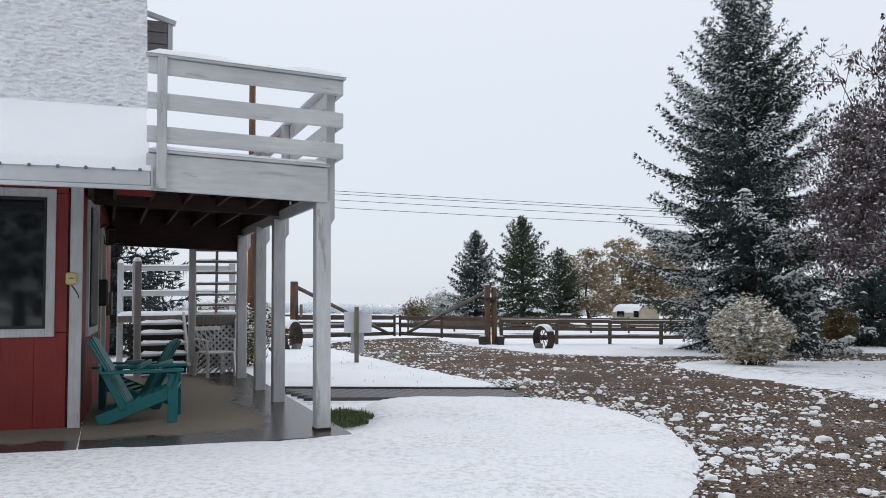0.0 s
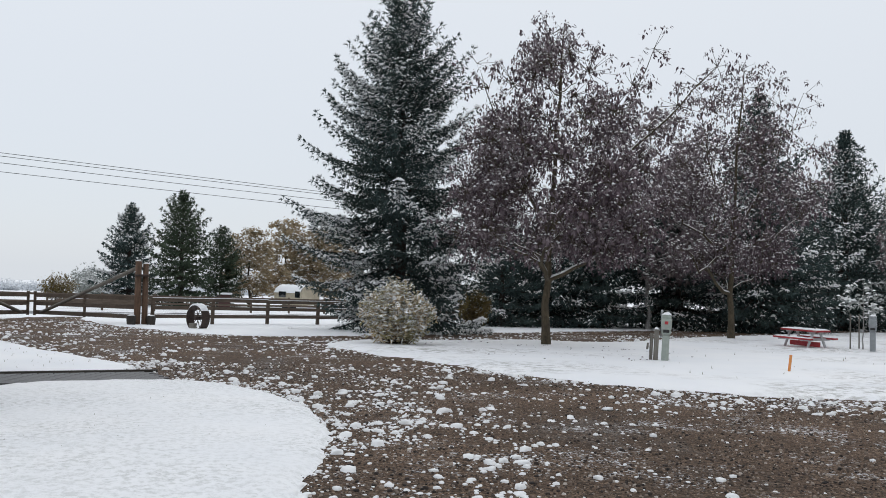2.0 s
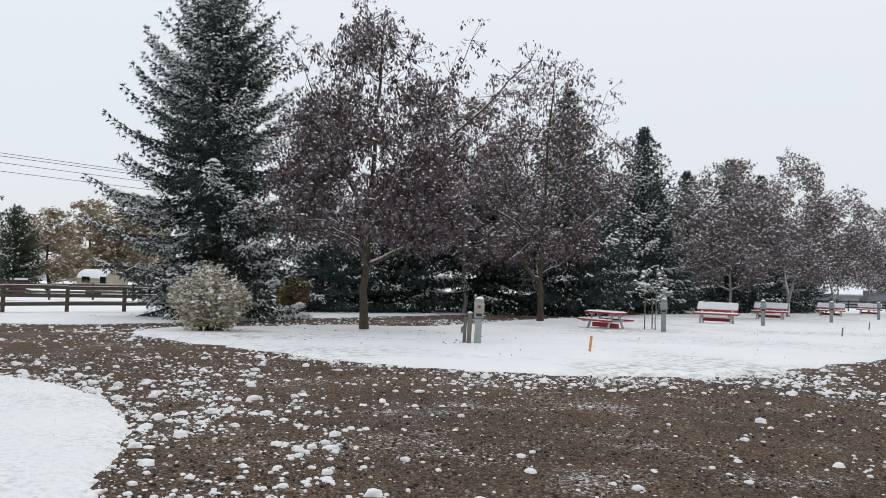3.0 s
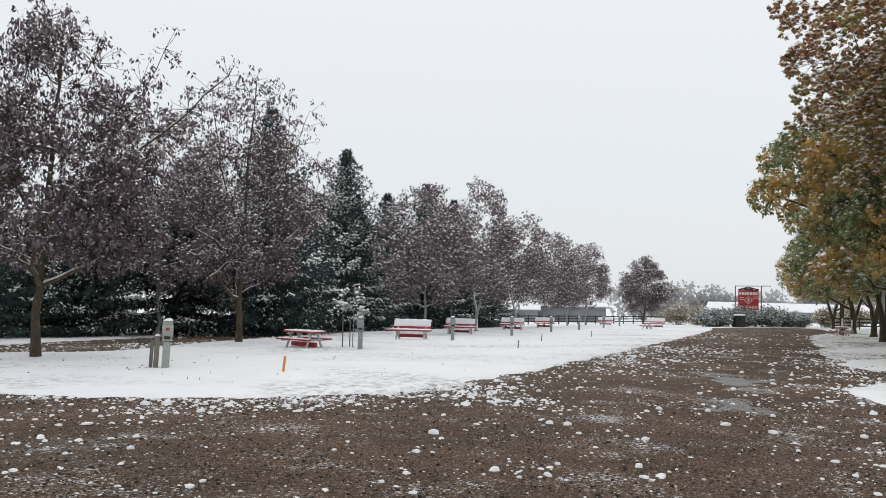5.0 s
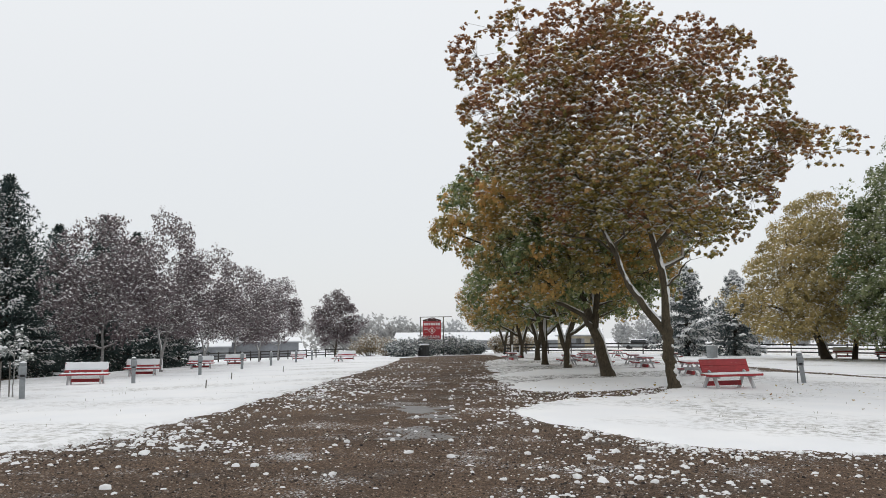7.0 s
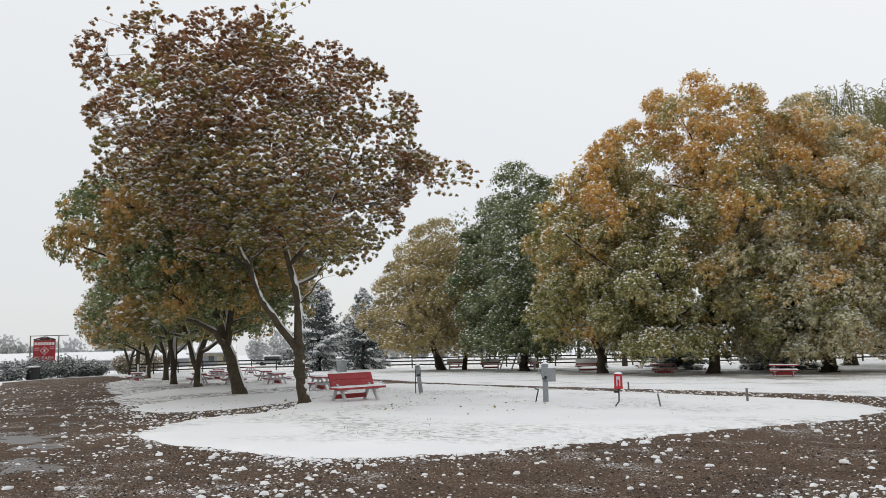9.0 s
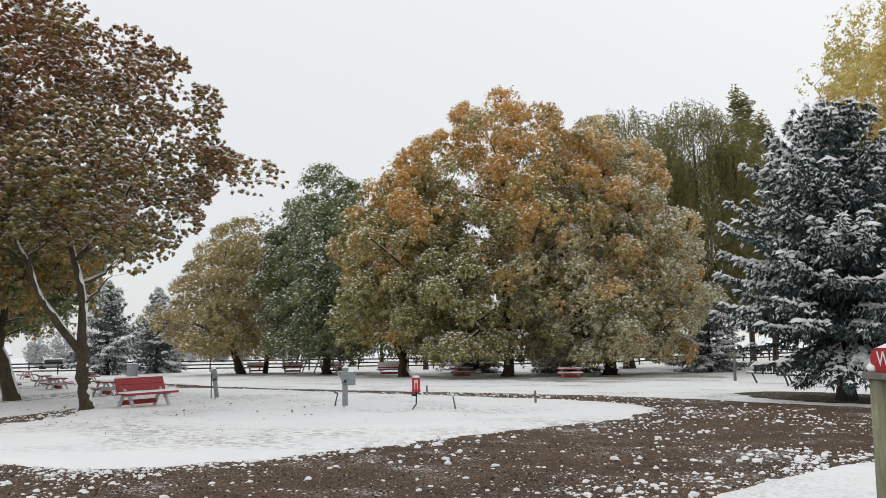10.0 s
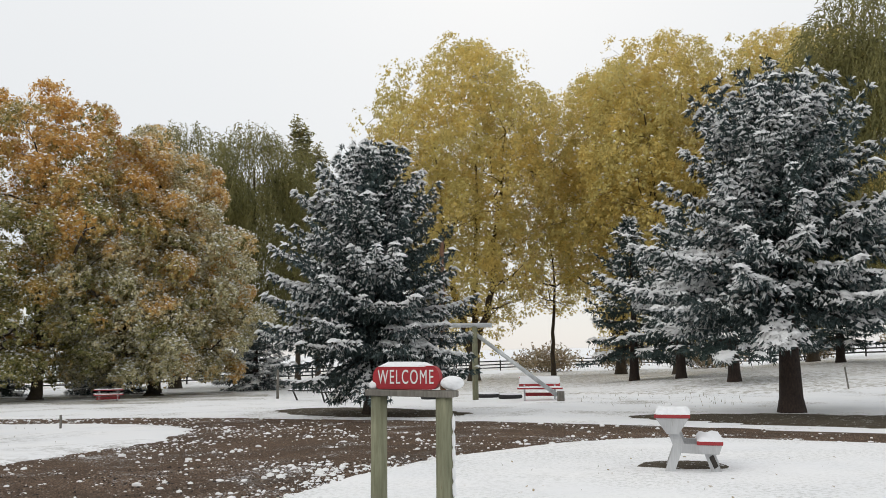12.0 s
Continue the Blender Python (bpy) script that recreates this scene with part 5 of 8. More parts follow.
        rr = r0 * np.linspace(1, 0.3, m)
        wood.append((q, rr, 5 if i < limbs else 3))
        nodes += [(x, y) for x, y in zip(q[1:], rr[1:])]
        if snow_limbs and (i < limbs or rng.random() < 0.4):
            snowed.append((q + np.array([0, 0, 1]) * rr[:, None] * 0.6, rr * 0.8, 4))
    # tufts of leaves
    cs, home, face = [], [], []
    for k in range(lobes):
        n = max(3, int(tufts * rng.uniform(0.75, 1.25) * dens[k]))
        away = unit(centre[k] * np.array([1, 1, 0]) + np.array([0, 0, 0.5 * lobe]))
        d = unit(rng.normal(0, 1, (n, 3)) + (0.75 if shell else 0.45) * away + np.array([0, 0, 0.35 if shell else 0.15]))
        rr = rng.random(n) ** (0.20 if shell else 0.40)
        face.append(d)
        o = d * rr[:, None] * lobe * rng.uniform(0.8, 1.15) * np.array([1.1, 1.1, 0.85 * tall])
        cs.append(centre[k] + o)
        home.append(np.repeat(centre[k][None], n, 0))
    c, home, face = np.concatenate(cs), np.concatenate(home), np.concatenate(face)
    ok = c[:, 2] > base * 0.8
    c, home, face = c[ok], home[ok], face[ok]
    n = len(c)
    for k in np.nonzero(rng.random(n) < twigs * (0.4 if lobe > 1.1 else 1.0))[0]:
        wood.append((np.array([home[k], c[k]]), np.array([thin * 0.7, thin * 0.3]), 3))
    if strands:
        # hanging branchlets, set with narrow leaves all the way down
        cc, dd = [], []
        for k in range(n):
            ln = strands * rng.uniform(0.35, 1.15) * np.clip((c[k, 2] - 1.0) / (0.6 * H), 0.15, 1)
            m = max(4, int(ln / 0.27))
            t = np.linspace(0, 1, m)
            out = unit(np.array([c[k, 0], c[k, 1], 0]) + rng.normal(0, 0.5, 3) * np.array([1, 1, 0]))
            run = 1 - np.exp(-t * ln / 0.9)
            arc = out[None] * (0.95 * run)[:, None] + np.array([0, 0, 1.0]) * (1.45 * run - t * ln)[:, None]
            pts = c[k] + arc + np.cumsum(rng.normal(0, 0.02, (m, 3)), 0) * np.array([1, 1, 0])
            keep = pts[:, 2] > 0.9
            cc.append(pts[keep])
            dd.append(unit(np.gradient(pts, axis=0))[keep])
        c2 = np.concatenate(cc)
        m = len(c2)
        d = unit(rng.normal(0, 0.35, (m, 3)) + np.concatenate(dd))
        side = unit(np.cross(d, rng.normal(0, 1, (m, 3))))
        lv, lf = blades(c2, d, side, size[0] * rng.uniform(0.7, 1.3, m), size[1] * rng.uniform(0.7, 1.3, m))
        tree_parts(root, wood, lv, lf, np.zeros((0, 3)), np.zeros((0, 3), int), bark, leaf_mat)
        return
    az = (np.arange(leaves)[None] * 2.399 + rng.uniform(0, 6.28, (n, 1)) + rng.normal(0, 0.35, (n, leaves)))
    el = -droop + rng.normal(0, 0.38, (n, leaves))
    d = np.stack([np.cos(az) * np.cos(el), np.sin(az) * np.cos(el), np.sin(el)], -1)
    scale = rng.uniform(0.7, 1.3, (n, 1)) * rng.uniform(0.75, 1.2, (n, leaves))
    start = c[:, None] + d * np.array([1, 1, 0.4]) * (size[0] * 0.15 * open_) + rng.normal(0, size[0] * 0.33 * open_, (n, leaves, 3))
    side = unit(np.cross(d, np.array([0, 0, 1.0]) + rng.normal(0, 0.45, (n, leaves, 3))))
    if shell and not umbrella:
        # leaves lie like shingles on their bough
        nrm = unit(face[:, None] + rng.normal(0, 0.45, (n, leaves, 3)) + np.array([0, 0, 0.25]))
        d = unit(np.array([0, 0, -1.0]) + nrm * nrm[..., 2:3] + d * 0.55 + rng.normal(0, 0.3, (n, leaves, 3)))
        side = unit(np.cross(nrm, d))
    lv, lf = (rhombs if broad else blades)(start.reshape(-1, 3), d.reshape(-1, 3), side.reshape(-1, 3), (size[0] * scale).ravel(), (size[1] * scale).ravel())
    pk = np.nonzero(rng.random(n) < snow * (np.interp(c[:, 2] / H, [0.1, 1.0], [1.35, 0.55]) if shell else 1.0))[0]
    ns = len(pk)
    sv, sf = np.zeros((0, 3)), np.zeros((0, 3), int)
    if ns:
        a2 = rng.uniform(0, 6.28, ns)
        d2 = np.stack([np.cos(a2), np.sin(a2), rng.normal(0, 0.15, ns)], -1)
        s2 = unit(np.cross(d2, np.array([0, 0, 1.0]) + rng.normal(0, 0.15, (ns, 3))))
        ln = size[0] * rng.uniform(0.9, 1.9, ns) * cap
        if umbrella:
            sv, sf = stars(c[pk] + np.array([0, 0, size[0] * 0.10]), size[0] * cap * rng.uniform(0.5, 0.9, ns), d2 * 0, np.zeros(ns), rng, 0.7)
        else:
            sv, sf = caps(c[pk] + face[pk] * (size[0] * 0.5 if shell else 0.0) - d2 * ln[:, None] * 0.5 + np.array([0, 0, size[0] * 0.26]), d2, s2, ln, ln * rng.uniform(0.6, 0.95, ns), ln * rng.uniform(0.25, 0.5, ns))
    tree_parts(root, wood, lv, lf, sv, sf, bark, leaf_mat, snowed)


def stars(c, r, along, slope, rng, hump=0.36):
    """Pads of snow with a fingered outline, raised in the middle."""
    n, k = len(c), 12
    a = np.arange(k)[None] * 2 * np.pi / k + rng.uniform(0, 6.28, (n, 1))
    q = r[:, None] * np.where(np.arange(k)[None] % 2 == 0, rng.uniform(0.7, 1.35, (n, k)), rng.uniform(0.2, 0.42, (n, k)))
    x, y = q * np.cos(a), q * np.sin(a)
    ring = np.stack([x, y, (x * along[:, :1] + y * along[:, 1:2]) * slope[:, None] - 0.22 * q], -1) + c[:, None]
    v = np.concatenate([ring, (c + np.array([0, 0, 1.0]) * hump * r[:, None])[:, None]], 1).reshape(-1, 3)
    b = np.arange(n)[:, None] * (k + 1)
    return v, np.concatenate([b + np.array([[j, (j + 1) % k, k]]) for j in range(k)])


def spruce(root, H, R, seed, clear=0.3, snow=0.35, needle=NEEDLE_BLUE, step=0.22, whorl=0.42, shoot=(0.30, 0.10), droop=0.25, profile=((0, 1), (0.2, 0.93), (0.5, 0.68), (0.8, 0.34), (1, 0.02)), rise=1.0, boughs=(9, 8, 5), fingers=3, ragged=0.0, fringe=0, pads=0.0, pad=(0.10, 0.22), peak=1.1, sag=-0.30, plump=0, tips=1.0, girth=1.0, fan=0.46, low_snow=0.0, load=(0.6, 1.0), bare=0.12):
    """A conifer: whorls of boughs with side branchlets, all set with needle shoots."""
    rng = np.random.default_rng(seed)
    wood = [(np.array([[0, 0, -0.2], [0, 0, 0.45], [rng.normal(0, .05), rng.normal(0, .05), H * 0.5], [0, 0, H]]), np.array([0.042, 0.030, 0.014, 0.002]) * H * girth, 9)]
    C, D, L, S, K = [], [], [], [], []
    PC, PA, PS = [], [], []
    h = clear
    while h < H - 0.05:
        rel = (h - clear) / (H - clear)
        n = int(round(np.interp(rel, [0, 0.6, 1], boughs)))
        for k in range(n):
            az = rng.random() * 6.283 if n < 6 else (k + rng.uniform(-0.35, 0.35)) * 6.283 / n + h * 3
            prof = np.interp(rel, [q[0] for q in profile], [q[1] for q in profile])
            ln = R * prof * rng.uniform(0.78 - ragged, 1.10 + ragged * 0.4) + 0.12
            e0 = np.interp(rel, [0, 0.25, 0.6, 1.0], [sag, 0.0, 0.40 * rise, peak]) + rng.normal(0, 0.10)
            laden = rng.uniform(*load) if rng.random() < snow * (1.25 + low_snow * (1 - 2.2 * rel)) else bare
            o = np.array([np.cos(az), np.sin(az), 0])
            ns = max(3, int(ln / step))
            s = (np.arange(ns) + 0.5) / ns
            z = ln * (np.sin(e0) * s - droop * s ** 2 * (1 - rel) + droop * 1.05 * s ** 3)
            sp = o[None] * (ln * s * np.cos(e0))[:, None] + np.array([0, 0, h + rng.uniform(-0.15, 0.15)]) + np.array([0, 0, 1.0]) * z[:, None]
            if ln > 0.5:
                wood.append((sp[:: max(1, ns // 4)], np.linspace(0.011 * ln + 0.006, 0.004, len(sp[:: max(1, ns // 4)])), 3))
            right = np.array([-o[1], o[0], 0])
            if laden > 0.3:
                for _ in range(int(pads * laden * ln * (1 + 0.4 * ln))):
                    w = rng.uniform(0.4, 1.08)
                    j = min(int(w * ns), ns - 1)
                    j0 = max(j - 1, 0)
                    PC.append(sp[j] + right * rng.normal(0, 0.22) * (0.46 * ln * (1.05 - w) + 0.1) + np.array([0, 0, 0.10]) + o * 0.10)
                    PA.append(o)
                    PS.append(min((sp[j][2] - sp[j0][2]) / max(0.02, np.hypot(*(sp[j] - sp[j0])[:2])), 0.2) - 0.42 * w)
            tang = unit(np.gradient(sp, axis=0)) if ns > 1 else o[None]
            for j in range(ns):
                if s[j] < 0.10 and ln > 1.2:
                    continue
                C.append(sp[j]), D.append(unit(tang[j] + rng.normal(0, 0.2, 3))), L.append(1.0), S.append(s[j]), K.append(laden)
                l2 = (fan * ln * (1 - s[j]) + 0.16) * rng.uniform(0.7, 1.2)
                sides = [(0.85, -0.18 * (1 - rel), l2), (-0.85, -0.18 * (1 - rel), l2)]
                if plump:
                    sides += [(rng.uniform(-0.4, 0.4), -0.85, 0.22 + 0.35 * l2), (0.5 * (-1) ** j, 0.45, 0.10 + 0.45 * l2)][:plump]
                for sg, dip, l2 in sides:
                    d2 = unit(tang[j] * 0.75 + right * sg + np.array([0, 0, dip]) + rng.normal(0, 0.1, 3))
                    m = max(1, int(l2 / (step * 1.05)))
                    for q in range(m):
                        c = sp[j] + d2 * l2 * (q + 0.3) / m + np.array([0, 0, -0.10 * l2 * ((q + 0.5) / m) ** 2])
                        C.append(c), D.append(unit(d2 + rng.normal(0, 0.35, 3) + np.array([0, 0, -0.05]))), L.append(rng.uniform(0.7, 1.15)), S.append(min(1.0, s[j] + 0.5 * (q + 0.5) / m * (1 - s[j]))), K.append(laden)
        h += whorl * np.interp(rel, [0, 1], [1.1, 0.62]) * rng.uniform(0.8, 1.2)
    C, D, L, S, K = np.array(C), np.array(D), np.array(L), np.array(S), np.array(K)
    n = len(C)
    s1 = unit(np.cross(D, unit(rng.normal(0, 0.35, (n, 3)) + np.array([0, 0, 1.0]))))
    s2 = unit(np.cross(D, s1))
    wd = shoot[1] * rng.uniform(0.8, 1.25, n)
    V, F, nv = [], [], 0
    SV, SF, nsv = [], [], 0
    parts = [(D, s2, shoot[0] * L * 0.9, wd)]
    for k in range(fingers):
        dk = unit(D + s1 * (k - (fingers - 1) / 2) * 0.75 + rng.normal(0, 0.22, (n, 3)))
        sk = unit(np.cross(dk, unit(rng.normal(0, 0.3, (n, 3)) + np.array([0, 0, 1.0]))))
        parts.append((dk, sk, shoot[0] * L * rng.uniform(0.75, 1.1, n), wd * 0.62))
    for k in range(fringe):
        dk = unit(D * 0.45 + rng.normal(0, 0.3, (n, 3)) + np.array([0, 0, -0.9]))
        sk = unit(np.cross(dk, rng.normal(0, 1, (n, 3))))
        parts.append((dk, sk, shoot[0] * L * rng.uniform(0.8, 1.3, n), wd * 0.5))
    for k, (dk, sk, lk, wk) in enumerate(parts):
        v, f = blades(C, dk, sk, lk, wk)
        V.append(v), F.append(f + nv)
        nv += len(v)
        if 0 < k <= fingers:
            drift = np.clip(0.55 + 4.0 * fractal(C[:, 0] + 0.7 * C[:, 2], C[:, 1] + 0.5 * C[:, 2], 0.8), 0.03, 1)
            pk = rng.random(n) < tips * drift * K * np.clip(3.0 * S - 0.55, 0.05, 1.0)
            if pk.any():
                v, f = caps(C[pk] + dk[pk] * lk[pk, None] * 0.12 + np.array([0, 0, 0.026]), dk[pk], sk[pk], lk[pk] * 0.92, wk[pk] * (0.75 + 0.55 * K[pk]), wk[pk] * (0.8 + 1.1 * K[pk]))
                SV.append(v), SF.append(f + nsv)
                nsv += len(v)
    if PC:
        PC, PA, PS = np.array(PC), np.array(PA), np.array(PS)
        lie = rng.random(len(PC)) < np.clip(0.6 + 4.0 * fractal(PC[:, 0] + 0.7 * PC[:, 2], PC[:, 1] + 0.5 * PC[:, 2], 0.8), 0.05, 1)
        PC, PA, PS = PC[lie], PA[lie], PS[lie]
        v, f = stars(PC, rng.uniform(pad[0], pad[1], len(PC)), PA, np.clip(PS, -1.0, 0.4), rng)
        SV.append(v), SF.append(f + nsv)
    tree_parts(root, wood, np.concatenate(V), np.concatenate(F), np.concatenate(SV) if SV else np.zeros((0, 3)), np.concatenate(SF) if SF else np.zeros((0, 3), int), BARK_SPRUCE, needle)


def stand(name, x, y, label, category="tree", turn=0.0, group="", scale=1.0, sink=0.03):
    return thing(name, Matrix.LocRotScale((x, y, gz(x, y) - sink), Euler((0, 0, turn)), (scale, scale, scale)), label, category, group)


def again(first, x, y, scale, turn, tall=1.0):
    return copy_thing(first, Matrix.LocRotScale((x, y, gz(x, y) - 0.03), Euler((0, 0, turn)), (scale / first.scale[0], scale / first.scale[1], scale * tall / first.scale[2])))


# the tall spruce by the fence and the ones behind the purple trees
t = stand("spruce_tree", 10.2, 27.7, "tall dark blue spruce with frosted lower boughs beside the fence")
spruce(t, 13.0, 3.6, 11, 0.35, 0.50, step=0.16, whorl=0.62, shoot=(0.19, 0.050), rise=0.62, ragged=0.12, fingers=4, boughs=(9, 9, 6), fringe=1, pads=1.2, pad=(0.08, 0.16), peak=0.80, droop=0.40, plump=1, fan=0.42, low_snow=1.3, load=(0.5, 1.0), bare=0.22, profile=((0, 1.0), (0.22, 1.06), (0.5, 0.87), (0.66, 0.66), (0.82, 0.34), (1, 0.03)))
BACK = "spruces behind the purple trees"
b1 = stand("spruce_tree", 30.7, 31.8, "tall dark spruce lightly dusted with snow", group=BACK)
spruce(b1, 11.6, 4.3, 12, 0.3, 0.34, step=0.30, whorl=0.52, shoot=(0.28, 0.085), fingers=2, fringe=1, boughs=(10, 9, 7), plump=1, pads=1.3, pad=(0.09, 0.20), rise=0.9, peak=0.9, low_snow=0.5)
b2 = stand("spruce_tree", 24.1, 37.0, "broad dark spruce lightly dusted with snow", group=BACK)
spruce(b2, 7.2, 3.6, 13, 0.2, 0.38, step=0.27, whorl=0.48, shoot=(0.26, 0.08), fingers=2, fringe=1, plump=1, pads=0.8, pad=(0.08, 0.18), low_snow=0.6)
for x, y, s, r, src in ((19.6, 37.3, 0.72, 1, b2), (28.5, 36.3, 1.15, 2, b2), (42.4, 36.9, 1.03, 3, b1), (56.7, 44.7, 0.98, 4, b1), (53.9, 38.5, 0.97, 5, b1), 
                        (15.5, 38.0, 0.75, 2.5, b2), (22.0, 34.5, 0.95, 0.3, b2), (27.5, 33.8, 1.05, 1.9, b2), (34.5, 34.0, 1.1, 2.9, b2), (26.0, 41.0, 1.1, 3.1, b2), (48.0, 40.0, 0.72, 1.7, b1), (62.4, 41.6, 0.97, 0.6, b1), (17.6, 34.0, 0.75, 5.1, b2), (20.4, 35.0, 0.8, 4.2, b2), (60.0, 38.0, 0.8, 1.2, b2), (66.5, 39.8, 0.7, 2.3, b2)):
    again(src, x, y, s, r)

# purple-leaved trees along the campsites
PURPLE = "purple-leaved trees along the lawn"
p1 = stand("chokecherry_tree", 11.75, 19.85, "purple-leaved chokecherry tree with snow on its drooping leaves", group=PURPLE)
broadleaf(p1, 9.5, 6.6, 2.1, 21, LEAF_PURPLE, BARK_OLIVE, 0.125, [(0.0, [(0, 0, 0), (-0.05, 0.02, 1.7), (0.12, -0.05, 3.6), (0.2, -0.1, 6.2), (0.3, -0.2, 9.0)]), (0.055, [(0.1, 0, 3.2), (1.0, -0.5, 4.8), (1.8, -1.0, 6.5), (2.5, -1.3, 8.3)]),
                                                               (0.055, [(0.12, -0.05, 3.5), (1.6, -0.9, 5.0), (2.9, -1.6, 6.5), (4.0, -2.1, 7.8)]), (0.05, [(0, 0, 2.2), (-0.9, 0.5, 2.75), (-2.4, 1.2, 3.0)]), (0.05, [(0.1, 0, 3.0), (-0.9, 0.4, 5.2), (-1.7, 0.9, 7.6)])],
          24, 140, 0.72, 1.3, 62, 6, (0.125, 0.050), 1.3, 0.75, profile=((0, 0.75), (0.15, 1.0), (0.42, 0.95), (0.65, 0.62), (0.85, 0.42), (1, 0.25)), lean=(0.2, -0.1), sparse=0.68, droop=1.0, twigs=0.6, thin=0.014, cap=0.50, broad=True,
          spray=[(1.6, -0.8, 6.4, 0.5), (2.0, -1.0, 7.3, 0.35), (2.5, -1.3, 8.3, 0.22), (2.3, -1.4, 6.0, 0.5), (3.0, -1.7, 6.7, 0.4), (3.6, -1.9, 7.3, 0.22), (4.0, -2.1, 7.8, 0.2), (-1.5, 0.8, 7.2, 0.25), (-1.8, 1.0, 7.9, 0.12), (-2.2, 1.1, 3.1, 0.6)])
p2 = stand("chokecherry_tree", 21.9, 23.9, "dark purple chokecherry tree dusted with snow", group=PURPLE)
broadleaf(p2, 10.7, 6.2, 1.9, 22, LEAF_PURPLE, BARK_OLIVE, 0.13, [(0.0, [(0, 0, 0), (0, 0, 2.2), (0.1, 0, 5.0), (0.3, -0.2, 10.0)]), (0.05, [(0.1, 0, 4.0), (1.3, -0.7, 6.5), (2.2, -1.2, 9.2)]), (0.05, [(0.1, 0, 4.0), (-0.7, 0.5, 6.5), (-1.0, 0.8, 9.6)])],
          20, 110, 0.74, 1.3, 46, 6, (0.135, 0.05), 1.3, 0.85, profile=((0, 0.55), (0.2, 0.9), (0.45, 1.0), (0.7, 0.8), (1, 0.4)), lean=(0.3, -0.2), sparse=0.8, droop=1.0, twigs=0.55, thin=0.015, cap=0.50, broad=True,
          spray=[(1.8, -1.0, 7.8, 0.3), (2.2, -1.2, 8.6, 0.2), (2.3, -1.2, 9.2, 0.12), (-0.9, 0.7, 9.2, 0.15), (0.5, -0.2, 10.0, 0.12)])
p3 = stand("chokecherry_tree", 39.4, 27.9, "slender snow-dusted purple tree with pale trunk", group=PURPLE)
broadleaf(p3, 9.3, 6.4, 1.6, 23, LEAF_MAUVE, BARK_PALE, 0.10, None, 16, 90, 0.72, 1.2, 44, 6, (0.165, 0.085), 1.2, 0.80, profile=((0, 0.55), (0.2, 0.95), (0.45, 1.0), (0.7, 0.75), (1, 0.35)), sparse=0.6, droop=0.9, twigs=0.25, thin=0.022, cap=0.62)
p4 = stand("chokecherry_tree", 47.8, 29.7, "snow-dusted purple tree with forked pale trunk", group=PURPLE)
broadleaf(p4, 10.9, 7.0, 1.9, 24, LEAF_MAUVE, BARK_PALE, 0.11, [(0.0, [(0, 0, 0), (0, 0, 1.0), (0.2, 0.7, 4.5), (0.3, 1.0, 8.0)]), (0.08, [(0, 0, 0.9), (0, -0.6, 3.6), (-0.2, -1.1, 7.6)])], 16, 90, 0.78, 1.2, 46, 6, (0.17, 0.09), 1.2, 0.80, profile=((0, 0.5), (0.2, 0.9), (0.45, 1.0), (0.7, 0.8), (1, 0.4)), sparse=0.6, droop=0.9, twigs=0.25, thin=0.022, cap=0.62)
for x, y, s, r, src in ((59.6, 33.4, 0.93, 1.0, p4), (69.6, 36.0, 1.05, 2.2, p3), (79.5, 38.5, 0.92, 3.3, p4), (90.3, 41.4, 1.1, 4.1, p3), (25.0, 33.0, 1.25, 2.0, p3)):
    again(src, x, y, s, r)
t = stand("chokecherry_tree", 113.0, 43.0, "round dark purple tree standing alone by the fence", group=PURPLE)
broadleaf(t, 9.8, 7.6, 1.9, 26, LEAF_MAUVE, BARK_OLIVE, 0.16, None, 14, 90, 0.85, 1.1, 40, 6, (0.24, 0.13), 1.2, 0.75, profile=((0, 0.6), (0.25, 1.0), (0.5, 0.95), (0.75, 0.7), (1, 0.3)), sparse=0.4, droop=0.9, twigs=0.2, thin=0.03, cap=0.5)
t = stand("sapling", 21.5, 17.9, "young staked sapling with frosted pale leaves")
broadleaf(t, 2.35, 1.3, 0.95, 25, LEAF_FROST, BARK_PALE, 0.022, None, 8, 16, 0.20, 1.0, 6, 4, (0.10, 0.07), 1.0, 0.7, snow_limbs=False, thin=0.005)

# maples along the far side of the drive
ROW = "maples in a row along the drive"
m0 = stand("maple_tree", 26.85, -1.1, "rust-leaved maple with forked trunk and snow on leaves and limbs", group=ROW)
broadleaf(m0, 12.1, 9.4, 4.4, 31, LEAF_RUST, BARK_OLIVE, 0.19, [(0.0, [(0, 0, 0), (0, 0.06, 0.7), (0, 0.14, 1.4), (0, 0.22, 2.0)], 0.86), (0.125, [(0, 0.20, 1.7), (-0.1, 0.95, 2.7), (-0.2, 1.6, 3.8), (-0.4, 2.3, 5.6), (-0.3, 3.2, 8.6)], 0.2),
                                                             (0.15, [(0, 0.2, 1.7), (0, 0.18, 3.0), (0, 0.45, 4.6), (0.2, 1.0, 7.0), (0.2, 1.2, 10.5)]), (0.09, [(0, 0.42, 4.4), (0.1, -0.4, 5.4), (-0.2, -1.4, 7.4), (-0.2, -2.2, 10.4)])],
          24, 140, 0.88, 0.9, 86, 7, (0.105, 0.10), 0.40, 0.85, ((0, 0.55), (0.15, 0.85), (0.32, 0.98), (0.5, 1.0), (0.7, 0.94), (0.88, 0.76), (1, 0.5)), (0.0, 1.70), twigs=0.20, droop=0.62, thin=0.010, cap=1.05, shell=0.40, lump=1.6, plaster=34, broad=True, umbrella=True, sprigs=12,
          spray=[(0.2, -3.2, 7.6, 0.8), (0.2, -4.0, 7.4, 0.65), (0.1, -4.8, 7.2, 0.45), (0, 4.9, 8.8, 0.5), (-0.2, 5.7, 9.0, 0.35)])
